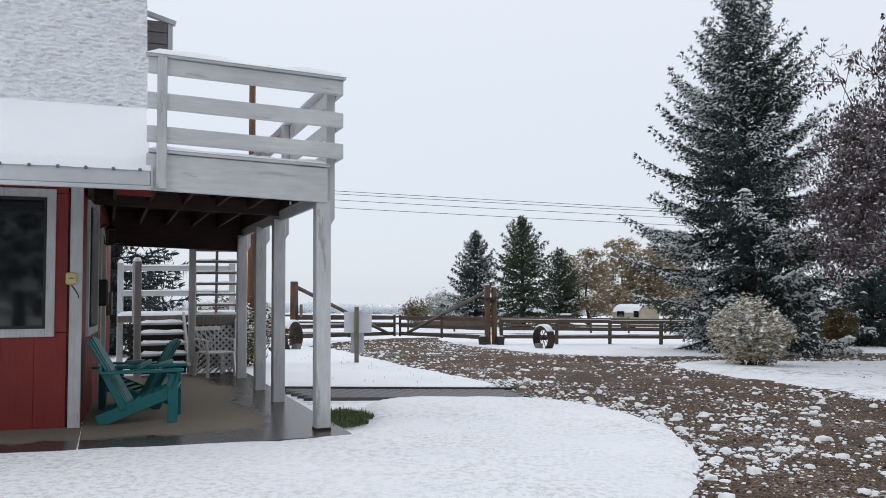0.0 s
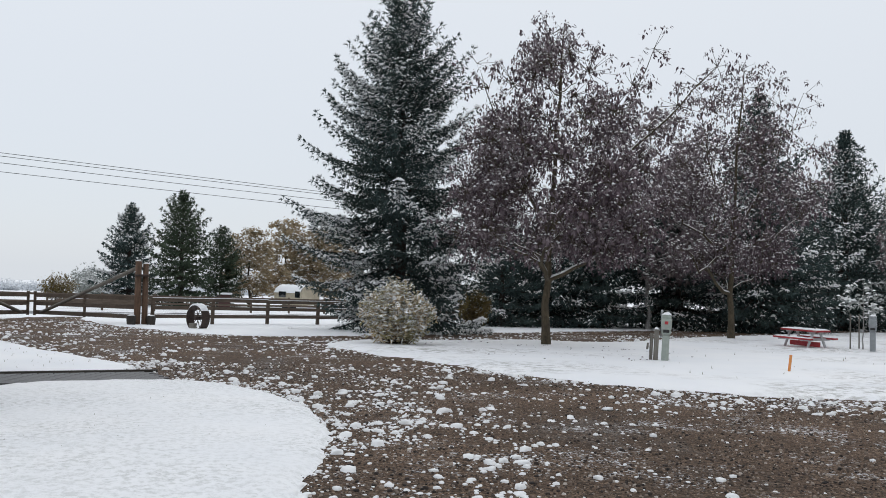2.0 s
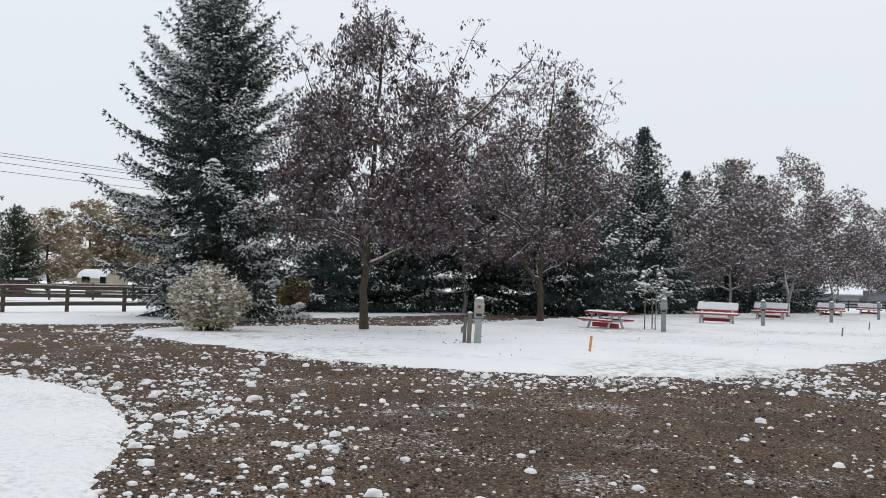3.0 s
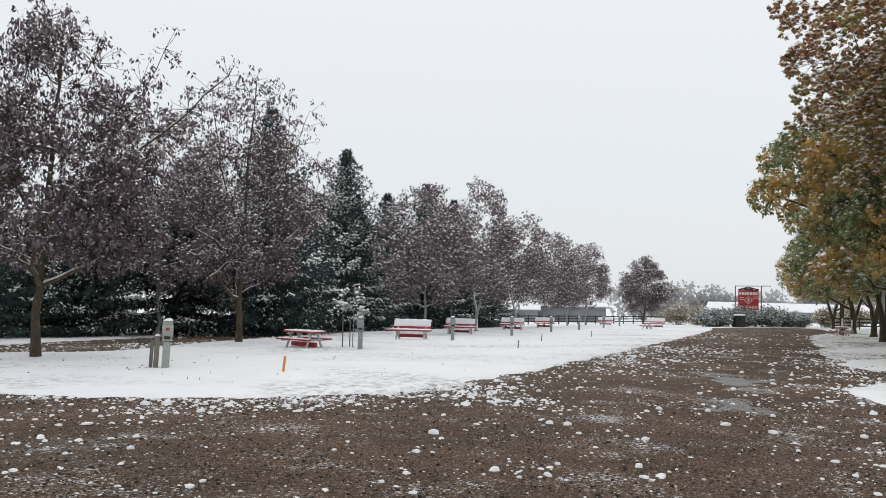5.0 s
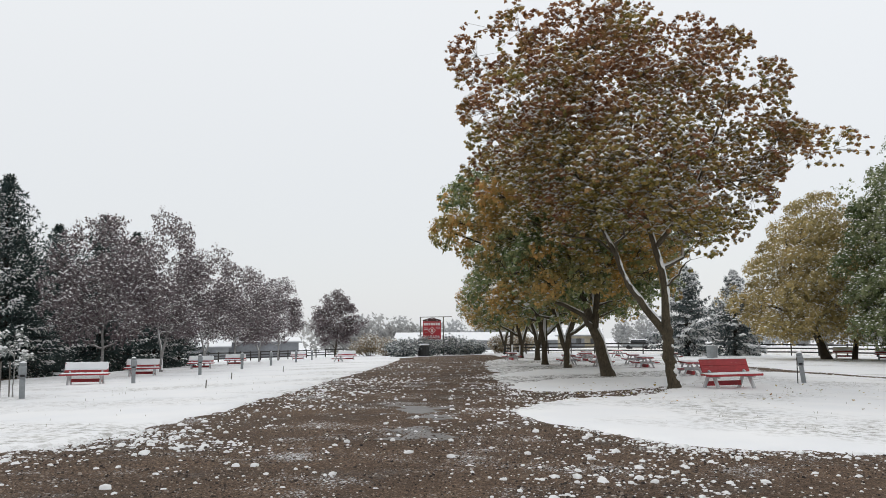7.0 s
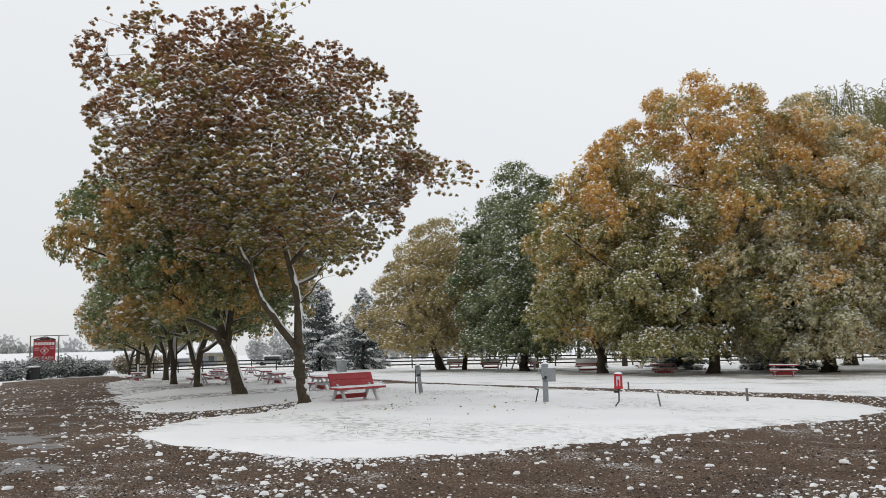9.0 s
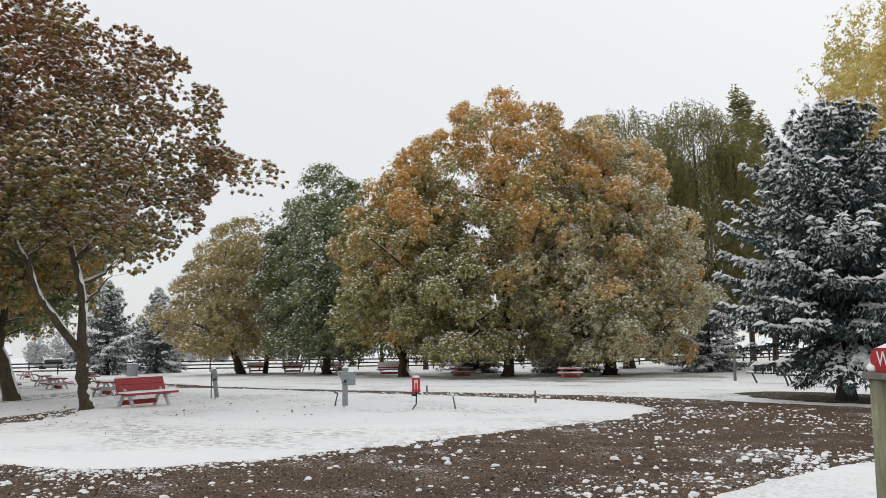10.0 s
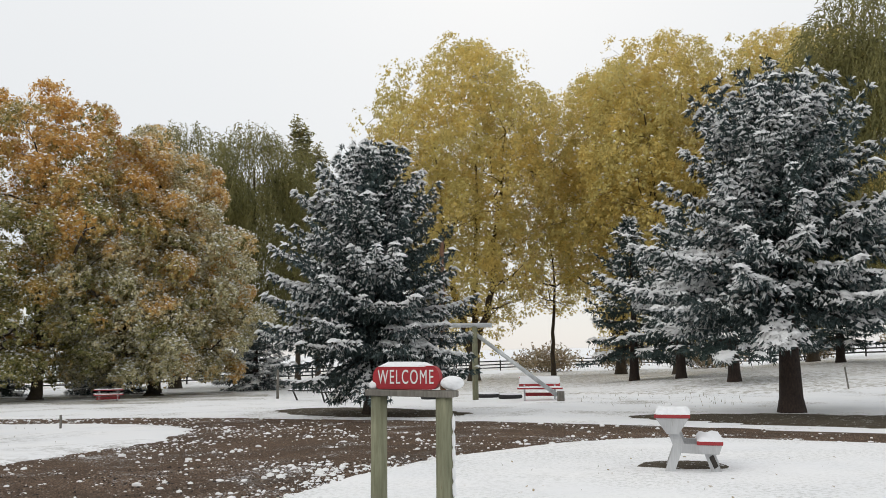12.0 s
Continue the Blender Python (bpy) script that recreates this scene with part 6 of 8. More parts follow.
m1 = stand("maple_tree", 34.4, 1.2, "green and gold maple with thick leaning trunk dusted with snow", group=ROW)
broadleaf(m1, 10.2, 10.2, 2.6, 32, LEAF_MIXED, BARK_OLIVE, 0.27, [(0.0, [(0, 0, 0), (0, 0.3, 1.4), (0, 0.9, 3.0), (-0.3, 1.8, 6.0), (-0.3, 2.2, 9.0)]), (0.17, [(0, 0.5, 2.0), (0, 0.2, 4.5), (0, -0.6, 8.0)])],
          20, 100, 1.15, 0.9, 96, 9, (0.14, 0.125), 1.2, 0.95, ((0, 0.5), (0.2, 0.85), (0.4, 1.0), (0.65, 1.0), (0.85, 0.75), (1, 0.35)), (0.0, 1.6), twigs=0.25, droop=0.6, cap=0.62, shell=0.5)
m2 = stand("maple_tree", 43.3, 3.6, "green and gold maple dusted with snow", group=ROW)
broadleaf(m2, 10.2, 8.6, 2.6, 33, LEAF_MIXED, BARK_OLIVE, 0.20, [(0.0, [(0, 0, 0), (0, 0.1, 1.0), (0.2, 0.9, 3.4), (0.2, 1.4, 8.0)]), (0.18, [(0, 0.1, 0.9), (0, -0.6, 3.4), (0, -1.3, 7.6)])], 12, 64, 1.25, 0.95, 66, 7, (0.18, 0.155), 1.3, 0.6, SKIRT, twigs=0.1, shell=0.5)
for x, y, s, r in ((47.9, 5.3, 1.0, 1.5), (57.8, 7.0, 1.05, 2.7), (69.9, 9.9, 1.05, 4.0), (82.7, 12.7, 1.1, 5.2), (96.3, 15.6, 1.1, 0.4)):
    again(m2, x, y, s, r)

# the group of old trees by the pasture fence
OLD = "old trees before the pasture fence"
o5 = stand("broadleaf_tree", 46.3, -25.8, "huge spreading tree with orange and olive leaves dusted with snow", group=OLD)
broadleaf(o5, 18.8, 14.6, 0.9, 41, LEAF_ORANGE, BARK, 0.42, None, 26, 185, 1.22, 0.98, 112, 10, (0.16, 0.125), 1.5, 0.9, ((0, 0.88), (0.2, 1.0), (0.5, 1.0), (0.72, 0.86), (0.88, 0.60), (1, 0.26)), twigs=0.06, cap=0.75, shell=0.66, outer=0.62, lump=1.5)
o6 = stand("broadleaf_tree", 43.6, -31.6, "broad orange and olive tree with snowy lower boughs", group=OLD)
broadleaf(o6, 16.6, 11.4, 0.8, 42, LEAF_CREAM, BARK, 0.52, None, 22, 140, 1.18, 0.98, 112, 10, (0.16, 0.125), 1.5, 1.1, ((0, 0.85), (0.2, 1.0), (0.5, 0.95), (0.75, 0.72), (0.9, 0.48), (1, 0.2)), twigs=0.06, cap=0.80, shell=0.66, outer=0.64, lump=1.6, snow_limbs=False)
o4 = stand("broadleaf_tree", 51.4, -20.8, "olive and orange tree with dark forked trunk", group=OLD)
broadleaf(o4, 14.8, 8.6, 1.8, 43, LEAF_ORANGE, BARK, 0.36, [(0.0, [(0, 0, 0), (0, 0.1, 1.2), (0.2, 0.9, 4.4), (0.2, 1.4, 11.0)]), (0.24, [(0, 0.1, 1.0), (0, -0.8, 4.4), (0, -1.3, 10.6)])], 18, 80, 1.45, 0.9, 74, 7, (0.235, 0.185), 1.3, 0.5, SKIRT, twigs=0.1, cap=0.75, shell=0.68)
o3 = stand("broadleaf_tree", 62.9, -19.0, "dense dark green tree dusted with snow", group=OLD)
broadleaf(o3, 16.9, 11.0, 1.1, 44, LEAF_GREEN, BARK, 0.42, None, 18, 95, 1.6, 0.9, 105, 8, (0.19, 0.145), 1.6, 0.85, SKIRT, twigs=0.1, cap=0.66, shell=0.68, outer=0.75, sprigs=6, lump=1.5)
o2 = stand("broadleaf_tree", 70.9, -14.0, "brown olive tree dusted with snow", group=OLD)
broadleaf(o2, 13.4, 11.4, 1.6, 45, LEAF_OLIVE, BARK, 0.38, [(0.0, [(0, 0, 0), (0.1, 0.6, 2.0), (0.2, 2.2, 6.0), (0.2, 2.6, 10.0)]), (0.24, [(0, -2.0, -0.2), (0, -2.2, 2.0), (0, -2.9, 6.0), (0, -2.6, 10.0)])], 18, 85, 1.6, 0.9, 105, 8, (0.19, 0.145), 1.6, 0.85, SKIRT, twigs=0.1, cap=0.66, shell=0.68, outer=0.75, sprigs=6, lump=1.5)

# willows, poplars and cottonwoods behind
w1 = stand("willow_tree", 57.9, -43.9, "tall weeping willow with hanging olive branches", group="willows")
broadleaf(w1, 22.5, 13.0, 3.4, 51, LEAF_WILLOW, BARK, 0.5, None, 20, 105, 1.9, 0.9, 84, 1, (0.36, 0.080), 1.0, 0.0, ((0, 0.9), (0.3, 1.0), (0.6, 0.9), (0.85, 0.65), (1, 0.35)), strands=6.0, snow_limbs=False, twigs=0.5)
for x, y, s, r in ((49.6, -44.5, 0.92, 2.0), (5.4, -54.2, 1.06, 4.0)):
    again(w1, x, y, s, r)
c1 = stand("poplar_tree", 60.6, -60.5, "slim olive poplar with a pointed crown", group="poplars")
broadleaf(c1, 28.0, 4.4, 6.0, 52, LEAF_POPLAR, BARK, 0.30, None, 20, 80, 0.8, 2.0, 30, 7, (0.32, 0.25), 1.2, 0.2, ((0, 0.6), (0.2, 1), (0.5, 0.95), (0.8, 0.6), (1, 0.15)), snow_limbs=False, twigs=0.1, droop=0.0)
for x, y, s, r in ((61.3, -64.1, 0.92, 1), (73.9, -32.1, 0.84, 2), (74.8, -23.8, 0.60, 3), (73.6, -27.5, 0.62, 4)):
    again(c1, x, y, s, r)
k1 = stand("cottonwood_tree", 36.2, -55.4, "tall yellow cottonwood in autumn leaf", group="cottonwoods")
broadleaf(k1, 28.2, 15.2, 2.2, 53, LEAF_YELLOW, BARK, 0.5, [(0.0, [(0, 0, 0), (0, 0, 2.0), (1.5, 1, 8.0), (2.5, 1.8, 20.0)]), (0.36, [(0, 0, 1.8), (-1.4, -0.8, 8.0), (-2.4, -1.5, 20.0)]), (0.3, [(0, 0, 2.5), (0.5, -1.2, 9.0), (0.6, -2.0, 21.0)])],
          30, 160, 1.45, 1.7, 92, 7, (0.215, 0.17), 1.6, 0.08, ((0, 0.35), (0.15, 0.62), (0.4, 0.93), (0.65, 1.0), (0.85, 0.8), (1, 0.42)), snow_limbs=False, twigs=0.1, droop=0.1, shell=0.5, outer=0.7, sprigs=30)
k2 = again(k1, 21.6, -60.5, 0.93, 2.1)
again(k1, 13.5, -66.0, 0.93, 5.0)
again(k1, 28.5, -66.0, 0.98, 4.0)
k3 = stand("cottonwood_tree", 34.0, -64.5, "slender young cottonwood with thin yellow leaves", group="cottonwoods")
broadleaf(k3, 14.0, 5.5, 4.5, 54, LEAF_YELLOW, BARK, 0.22, None, 14, 36, 0.8, 1.5, 16, 5, (0.30, 0.22), 1.5, 0.1, snow_limbs=False, droop=0.1)

# spruces of the playground
sa = stand("spruce_tree", 17.5, -20.95, "dense snow-laden blue spruce")
spruce(sa, 8.4, 3.2, 61, 1.95, 0.85, NEEDLE_TIPPED, step=0.19, whorl=0.38, shoot=(0.21, 0.075), droop=0.34, profile=((0, 1.0), (0.12, 1.03), (0.38, 0.90), (0.58, 0.74), (0.74, 0.56), (0.87, 0.36), (1, 0.06)), rise=0.5, boughs=(12, 11, 9), ragged=0.10, fingers=3, fringe=2, pads=7.5, pad=(0.08, 0.18), peak=0.7, plump=1, tips=1.0, low_snow=0.5, load=(0.6, 1.0), bare=0.04, fan=0.38)
sb = stand("spruce_tree", 6.0, -25.6, "old spruce with bare lower trunk and snow-laden boughs")
spruce(sb, 9.1, 4.4, 67, 3.3, needle=NEEDLE_TIPPED, girth=1.2, snow=0.85, step=0.22, whorl=0.45, shoot=(0.24, 0.085), droop=0.30, profile=((0, 0.98), (0.18, 1), (0.34, 0.92), (0.46, 0.68), (0.62, 0.64), (0.8, 0.52), (0.92, 0.32), (1, 0.06)), rise=0.55, boughs=(11, 11, 9), ragged=0.08, fingers=4, fringe=1, pads=5.0, pad=(0.08, 0.19), peak=0.7, sag=-0.26, plump=1, tips=1.0, low_snow=0.1, load=(0.6, 1.0), bare=0.04, fan=0.38)
SNOWY = "snowy spruces before the pasture"
s1 = stand("spruce_tree", 12.0, -41.0, "spruce with dark trunk and snowy boughs", group=SNOWY)
spruce(s1, 9.8, 3.2, 63, 2.2, 0.65, step=0.34, whorl=0.58, shoot=(0.40, 0.13), fingers=2, ragged=0.1, fringe=1, pads=3.2, pad=(0.16, 0.34))
for x, y, s, r, tl in ((16.3, -45.9, 0.95, 1, 1), (20.2, -48.7, 1.0, 2, 1), (10.6, -59.8, 1.0, 3, 0.8), (3.0, -57, 1.1, 4, 0.8), (-3, -52, 1.1, 5, 0.9), ):
    again(s1, x, y, s, r, tl)
s2 = stand("spruce_tree", 80.4, -4.0, "broad blue spruce thickly covered with snow", group=SNOWY)
spruce(s2, 8.0, 3.3, 64, 0.9, 0.95, NEEDLE_FROST, step=0.34, whorl=0.52, shoot=(0.38, 0.12), fingers=2, fringe=1, plump=1, ragged=0.12, pads=4.5, pad=(0.16, 0.32), low_snow=0.1, load=(0.7, 1.0), bare=0.4)
for x, y, s, r, tl in ((85.0, -8.7, 0.98, 2, 1), (55.8, -28.4, 0.9, 4, 0.5), (50.7, -33.2, 0.95, 5, 0.55), (44.9, -40.8, 0.9, 6, 0.8), (38.5, -47.5, 0.95, 0.5, 0.8)):
    again(s2, x, y, s, r, tl)

# beyond the highway, and behind the house
f1 = stand("pine_tree", 7.1, 73.6, "dark green pine beyond the highway", group="pines beyond the highway")
spruce(f1, 9.5, 3.2, 71, 0.6, 0.06, NEEDLE_GREEN, step=0.30, whorl=0.46, shoot=(0.36, 0.13), fingers=2, fringe=1, ragged=0.15, profile=((0, 0.8), (0.2, 1), (0.5, 0.85), (0.8, 0.5), (1, 0.1)))
again(f1, 11.5, 81.2, 0.78, 2)
f2 = stand("spruce_tree", 3.2, 79.9, "grey-blue spruce beyond the highway", group="pines beyond the highway")
spruce(f2, 9.0, 3.4, 72, 0.3, 0.55, NEEDLE_BLUE, step=0.30, whorl=0.46, shoot=(0.36, 0.13), fingers=2, fringe=1, pads=1.2, pad=(0.10, 0.2))
f3 = stand("broadleaf_tree", 14.7, 83.7, "rust-brown tree beyond the highway", group="brown trees beyond the highway")
broadleaf(f3, 8.5, 6.4, 0.8, 73, LEAF_DRAB, BARK, 0.2, None, 12, 60, 0.95, 0.9, 24, 7, (0.24, 0.19), 1.2, 0.5, SKIRT, snow_limbs=False, twigs=0.1)
again(f3, 20.1, 92.8, 1.25, 2)
again(f3, 23.0, 90.0, 1.1, 3)
again(f3, 26.5, 95.0, 1.2, 4)
t = stand("spruce_tree", -8.2, 20.7, "dark spruce behind the stairs of the house")
spruce(t, 6.5, 1.9, 74, 0.2, 0.12, step=0.20, whorl=0.36, shoot=(0.28, 0.07), fringe=1)


def bush(name, x, y, H, W, seed, mat, n, size, snow, label):
    t = stand(name, x, y, label, "bush")
    rng = np.random.default_rng(seed)
    wood, c = [], []
    for i in range(60):
        a, rr = i * 2.399, np.sqrt(rng.random())
        e = np.array([np.cos(a) * rr * W / 2, np.sin(a) * rr * W / 2, H * np.sqrt(max(0.05, 1 - 0.72 * rr ** 2)) * rng.uniform(0.85, 1.05)])
        q = bent([np.cos(a) * rr * 0.25 * W / 2, np.sin(a) * rr * 0.25 * W / 2, -0.05], e, 0.05, 6, rng)
        wood.append((q, np.linspace(0.014, 0.004, 6), 4))
        w = rng.uniform(0.3, 1, (n // 60, 1)) * 4.99
        k = w.astype(int)[:, 0]
        c.append(q[k] * (1 - (w - k[:, None])) + q[k + 1] * (w - k[:, None]))
    c = np.concatenate(c)
    c = c + rng.normal(0, 0.075 * W / 1.6, c.shape)
    c[:, 2] = np.maximum(c[:, 2], 0.04)
    m = len(c)
    d = unit(rng.normal(0, 1, (m, 3)) + np.array([0, 0, 0.2]))
    sd = unit(np.cross(d, rng.normal(0, 1, (m, 3))))
    sz = rng.uniform(0.6, 1.3, m)
    lv, lf = blades(c, d, sd, size * sz, size * 0.6 * sz)
    high = np.clip(c[:, 2] / H, 0, 1)
    pk = rng.random(m) < snow * (0.25 + 1.2 * high ** 2)
    d2 = unit(d[pk] * np.array([1, 1, 0.3]))
    s2 = unit(np.cross(d2, np.array([0, 0, 1.0]) + rng.normal(0, 0.2, (pk.sum(), 3))))
    sv, sf = blades(c[pk] + np.array([0, 0, 0.02]), d2, s2, size * 1.15 * sz[pk], size * 1.0 * sz[pk])
    v, f = tubes(wood)
    for nm, vv, ff, mt in (("wood", v, f, BARK), ("crown", lv, lf, mat), ("snow_cover", sv, sf, SNOW_BOUGH)):
        ob = new(nm, raw_mesh(nm, vv, ff, mt, False))
        ob.parent = t
        tagged(ob, kind="stuff")
    return t


bush("bush", 7.35, 19.85, 1.62, 1.95, 81, LEAF_BUSH, 8400, 0.095, 2.2, "round tan and green bush topped with snow")
bush("bush", -3.0, 89.9, 2.9, 3.6, 91, LEAF_BROWN, 2400, 0.20, 0.25, "bare brown shrub beyond the highway")
bush("bush", -0.2, 100.0, 4.0, 5.0, 92, LEAF_FROST, 2600, 0.28, 0.5, "grey-green juniper bush beyond the highway")
bush("bush", 14.9, 31.2, 1.75, 1.45, 82, LEAF_BROWN, 3600, 0.11, 0.10, "bare brown upright shrub beside the fence")
bush("bush", -4.4, 17.2, 1.5, 2.2, 83, LEAF_BROWN, 5200, 0.09, 1.5, "dark bush covered with clumps of snow")
for x, y, w, h, k in ((94.2, 27.4, 4.4, 2.0, 1), (97.0, 25.2, 5.0, 2.3, 2), (99.6, 22.9, 4.8, 2.2, 3), (101.6, 20.9, 4.2, 1.7, 4)):
    bush("bush", x, y, h, w, 84 + k, NEEDLE_FROST, 3600, 0.26, 1.9, "spreading juniper bush thickly covered with snow")
for x, y, w, h, k in ((109.0, 36.6, 5.0, 2.9, 5), (107.0, 33.4, 3.6, 2.4, 6), (104.5, 17.5, 3.6, 2.3, 7), (108.0, 15.4, 3.8, 2.5, 8)):
    bush("bush", x, y, h, w, 84 + k, LEAF_DRAB, 3000, 0.24, 0.9, "frosted brown shrub by the park entrance")


for x, y, w, h, k in ((40.0, -74.5, 7.0, 2.6, 1), (33.0, -77.0, 6.0, 3.2, 2), (25.5, -79.5, 7.5, 2.4, 3), (17.0, -81.5, 6.5, 3.0, 4), (8.0, -83.0, 7.0, 2.6, 5)):
    bush("bush", x, y, h, w, 130 + k, LEAF_DRAB, 2400, 0.30, 0.25, "low tan brush beyond the cottonwoods")

def fallen_leaves(x, y, r, n, size, material, seed, label):
    """Single leaves lying on the snow round a tree."""
    rng = np.random.default_rng(seed)
    a, q = rng.random(n) * 6.283, r * np.sqrt(rng.random(n))
    px, py = x + q * np.cos(a), y + q * np.sin(a)
    c = np.stack([px, py, land(px, py) + 0.078 + 0.012 * rng.random(n)], -1)
    d = unit(np.stack([rng.normal(0, 1, n), rng.normal(0, 1, n), rng.normal(0, 0.3, n)], -1))
    v, f = rhombs(c, d, unit(np.cross(d, np.array([0, 0, 1.0]) + rng.normal(0, 0.3, (n, 3)))), size * rng.uniform(0.6, 1.3, n), size * 0.7 * rng.uniform(0.7, 1.2, n))
    ob = new("fallen_leaves", raw_mesh("fallen_leaves", v, f, material, False))
    tagged(ob, label, "leaves", "", "stuff")


fallen_leaves(10.6, 17.4, 3.4, 110, 0.065, LEAF_PURPLE, 61, "dark fallen chokecherry leaves on the snow")
fallen_leaves(24.5, -2.5, 5.5, 170, 0.085, LEAF_RUST, 62, "rusty fallen maple leaves on the snow")
fallen_leaves(4.4, -11.2, 3.2, 36, 0.05, LEAF_DRAB, 63, "few brown fallen leaves on the snow")

# ---- fences and gate ----
def fence_line(name, pts, spacing, wood, rails, height, label, snow=True, group=""):
    """A post-and-rail fence along a polyline on the land."""
    root = thing(name, pose(0, 0, 0), label, "fence", group)
    walkpts = []
    for (ax, ay), (bx, by) in zip(pts[:-1], pts[1:]):
        n = max(1, round(math.hypot(bx - ax, by - ay) / spacing))
        walkpts += [(ax + (bx - ax) * i / n, ay + (by - ay) * i / n) for i in range(n)]
    walkpts.append(pts[-1])
    pm = finish((lambda bm: (cuboid(bm, 0.13, 0.11, height + 0.3, Matrix.Translation((0, 0, (height + 0.3) / 2 - 0.25)), 0.012), bm)[1])(bmesh.new()), "fence_post", wood)
    rm = finish((lambda bm: (cuboid(bm, 1.0, 0.045, 0.13, None, 0.008), bm)[1])(bmesh.new()), "fence_rail", wood)
    sm = finish((lambda bm: (cuboid(bm, 1.0, 0.05, 0.02, None, 0.006), bm)[1])(bmesh.new()), "rail_snow", SNOW)
    for i, (x, y) in enumerate(walkpts):
        p = new("post", pm)
        p.parent = root
        p.matrix_basis = pose(x, y, gz(x, y), random.uniform(-1.5, 1.5), random.uniform(-1.5, 1.5), random.uniform(-8, 8))
        if i + 1 < len(walkpts):
            bx, by = walkpts[i + 1]
            for z in rails:
                a, b = Vector((x, y, gz(x, y) + z + random.uniform(-0.015, 0.015))), Vector((bx, by, gz(bx, by) + z + random.uniform(-0.015, 0.015)))
                d = b - a
                side_off = Vector((d.y, -d.x, 0)).normalized() * 0.07
                m = Matrix.Translation((a + b) / 2 + side_off) @ d.to_track_quat("X", "Z").to_matrix().to_4x4() @ Matrix.Diagonal((d.length + 0.05, 1, 1, 1))
                r = new("rail", rm)
                r.parent = root
                r.matrix_basis = m
                if snow and z == max(rails):
                    s = new("rail_snow", sm)
                    s.parent = root
                    s.matrix_basis = Matrix.Translation((0, 0, 0.075)) @ m
    return root


fence_line("fence", [(2.2, 31.2), (52, 45.5)], 2.25, FENCE_WOOD, (0.36, 0.66, 0.95), 1.02, "weathered brown post-and-rail fence along the verge")
fence_line("fence", [(53, 45.7), (72, 47.5), (88, 47.8), (106, 46), (122, 42.5)], 2.4, FENCE_DARK, (0.36, 0.70, 1.03), 1.12, "dark-stained three-rail fence behind the purple trees", False)
fence_line("fence", [(-40, 22), (-12, 27.4), (-5.7, 29.0)], 2.25, FENCE_WOOD, (0.36, 0.66, 0.95), 1.02, "weathered brown post-and-rail fence beside the gate")
fence_line("fence", [(92, 15), (89, 0), (87, -14), (80, -30), (70, -48), (62, -64), (50, -82), (38, -94), (22, -88), (8, -76), (-10, -70)], 2.6, FENCE_DARK, (0.35, 0.70, 1.05), 1.15,
           "black-stained three-rail pasture fence", False)
fence_line("fence", [(-30, 53), (10, 56), (60, 74)], 3.0, FENCE_WOOD, (0.5, 0.95), 1.05, "thin wire-and-post fence beyond the highway", False)

gate = thing("double_gate", pose(0, 0, 0), "double wooden farm gate with pole braces and tall posts", "gate")
GL, GR, GC = (-5.25, 29.3), (1.75, 31.0), (-1.95, 35.6)


def gpt(p, h):
    return (p[0], p[1], gz(*p) + h)


for name, p, h, r in (("gate_post", GL, 2.25, 0.15), ("gate_post", (-5.75, 29.0), 2.45, 0.14), ("gate_post", (1.68, 30.95), 2.28, 0.115), ("gate_post", (1.93, 31.02), 2.2, 0.105)):
    a = bar(name, POST_WOOD, gate, gpt(p, -0.3), gpt(p, h), r, r * 0.92, 12)
    snow = bar("post_snow", SNOW, gate, gpt(p, h - 0.01), gpt(p, h + 0.05), r * 0.9, r * 0.5, 10)
for p, s in ((GL, 1), (GR, -1)):
    off = (GC[0] - 0.12 * s, GC[1])
    for z in (0.32, 0.66, 0.98):
        plank("gate_rail", FENCE_WOOD, gate, gpt(p, z), gpt(off, z), 0.05, 0.15)
    bar("brace_pole", GREY_WOOD, gate, gpt(p, 2.1), gpt((p[0] * 0.06 + off[0] * 0.94, p[1] * 0.06 + off[1] * 0.94), 0.3), 0.075, 0.065, 10)
    plank("gate_stile", FENCE_WOOD, gate, gpt(off, 0.2), gpt(off, 1.12), 0.12, 0.10)
    mid = ((p[0] + off[0]) / 2, (p[1] + off[1]) / 2)
    plank("gate_stile", FENCE_WOOD, gate, gpt(mid, 0.22), gpt(mid, 1.05), 0.10, 0.10)
one("strap", IRON, gate, lambda bm: rod(bm, gpt((1.8, 30.97), 1.75), gpt((1.8, 30.97), 1.82), 0.26, None, 14))
for p in ((1.48, 30.7), (2.14, 30.8)):
    t = stand("planter_stump", p[0], p[1], "dark wooden stump planter at the gate post", "planter")
    one("stump", TIMBER_DARK, t, lambda bm: rod(bm, (0, 0, -0.1), (0, 0, 0.40), 0.12, 0.17, 12))
    one("soil_snow", SNOW, t, lambda bm: rod(bm, (0, 0, 0.395), (0, 0, 0.43), 0.14, 0.09, 10), "", True)
box("gate_notice", GREY_WOOD, gate, -5.02, -4.96, 29.1, 29.35, gz(*GL) + 1.0, gz(*GL) + 1.45, 0.006)


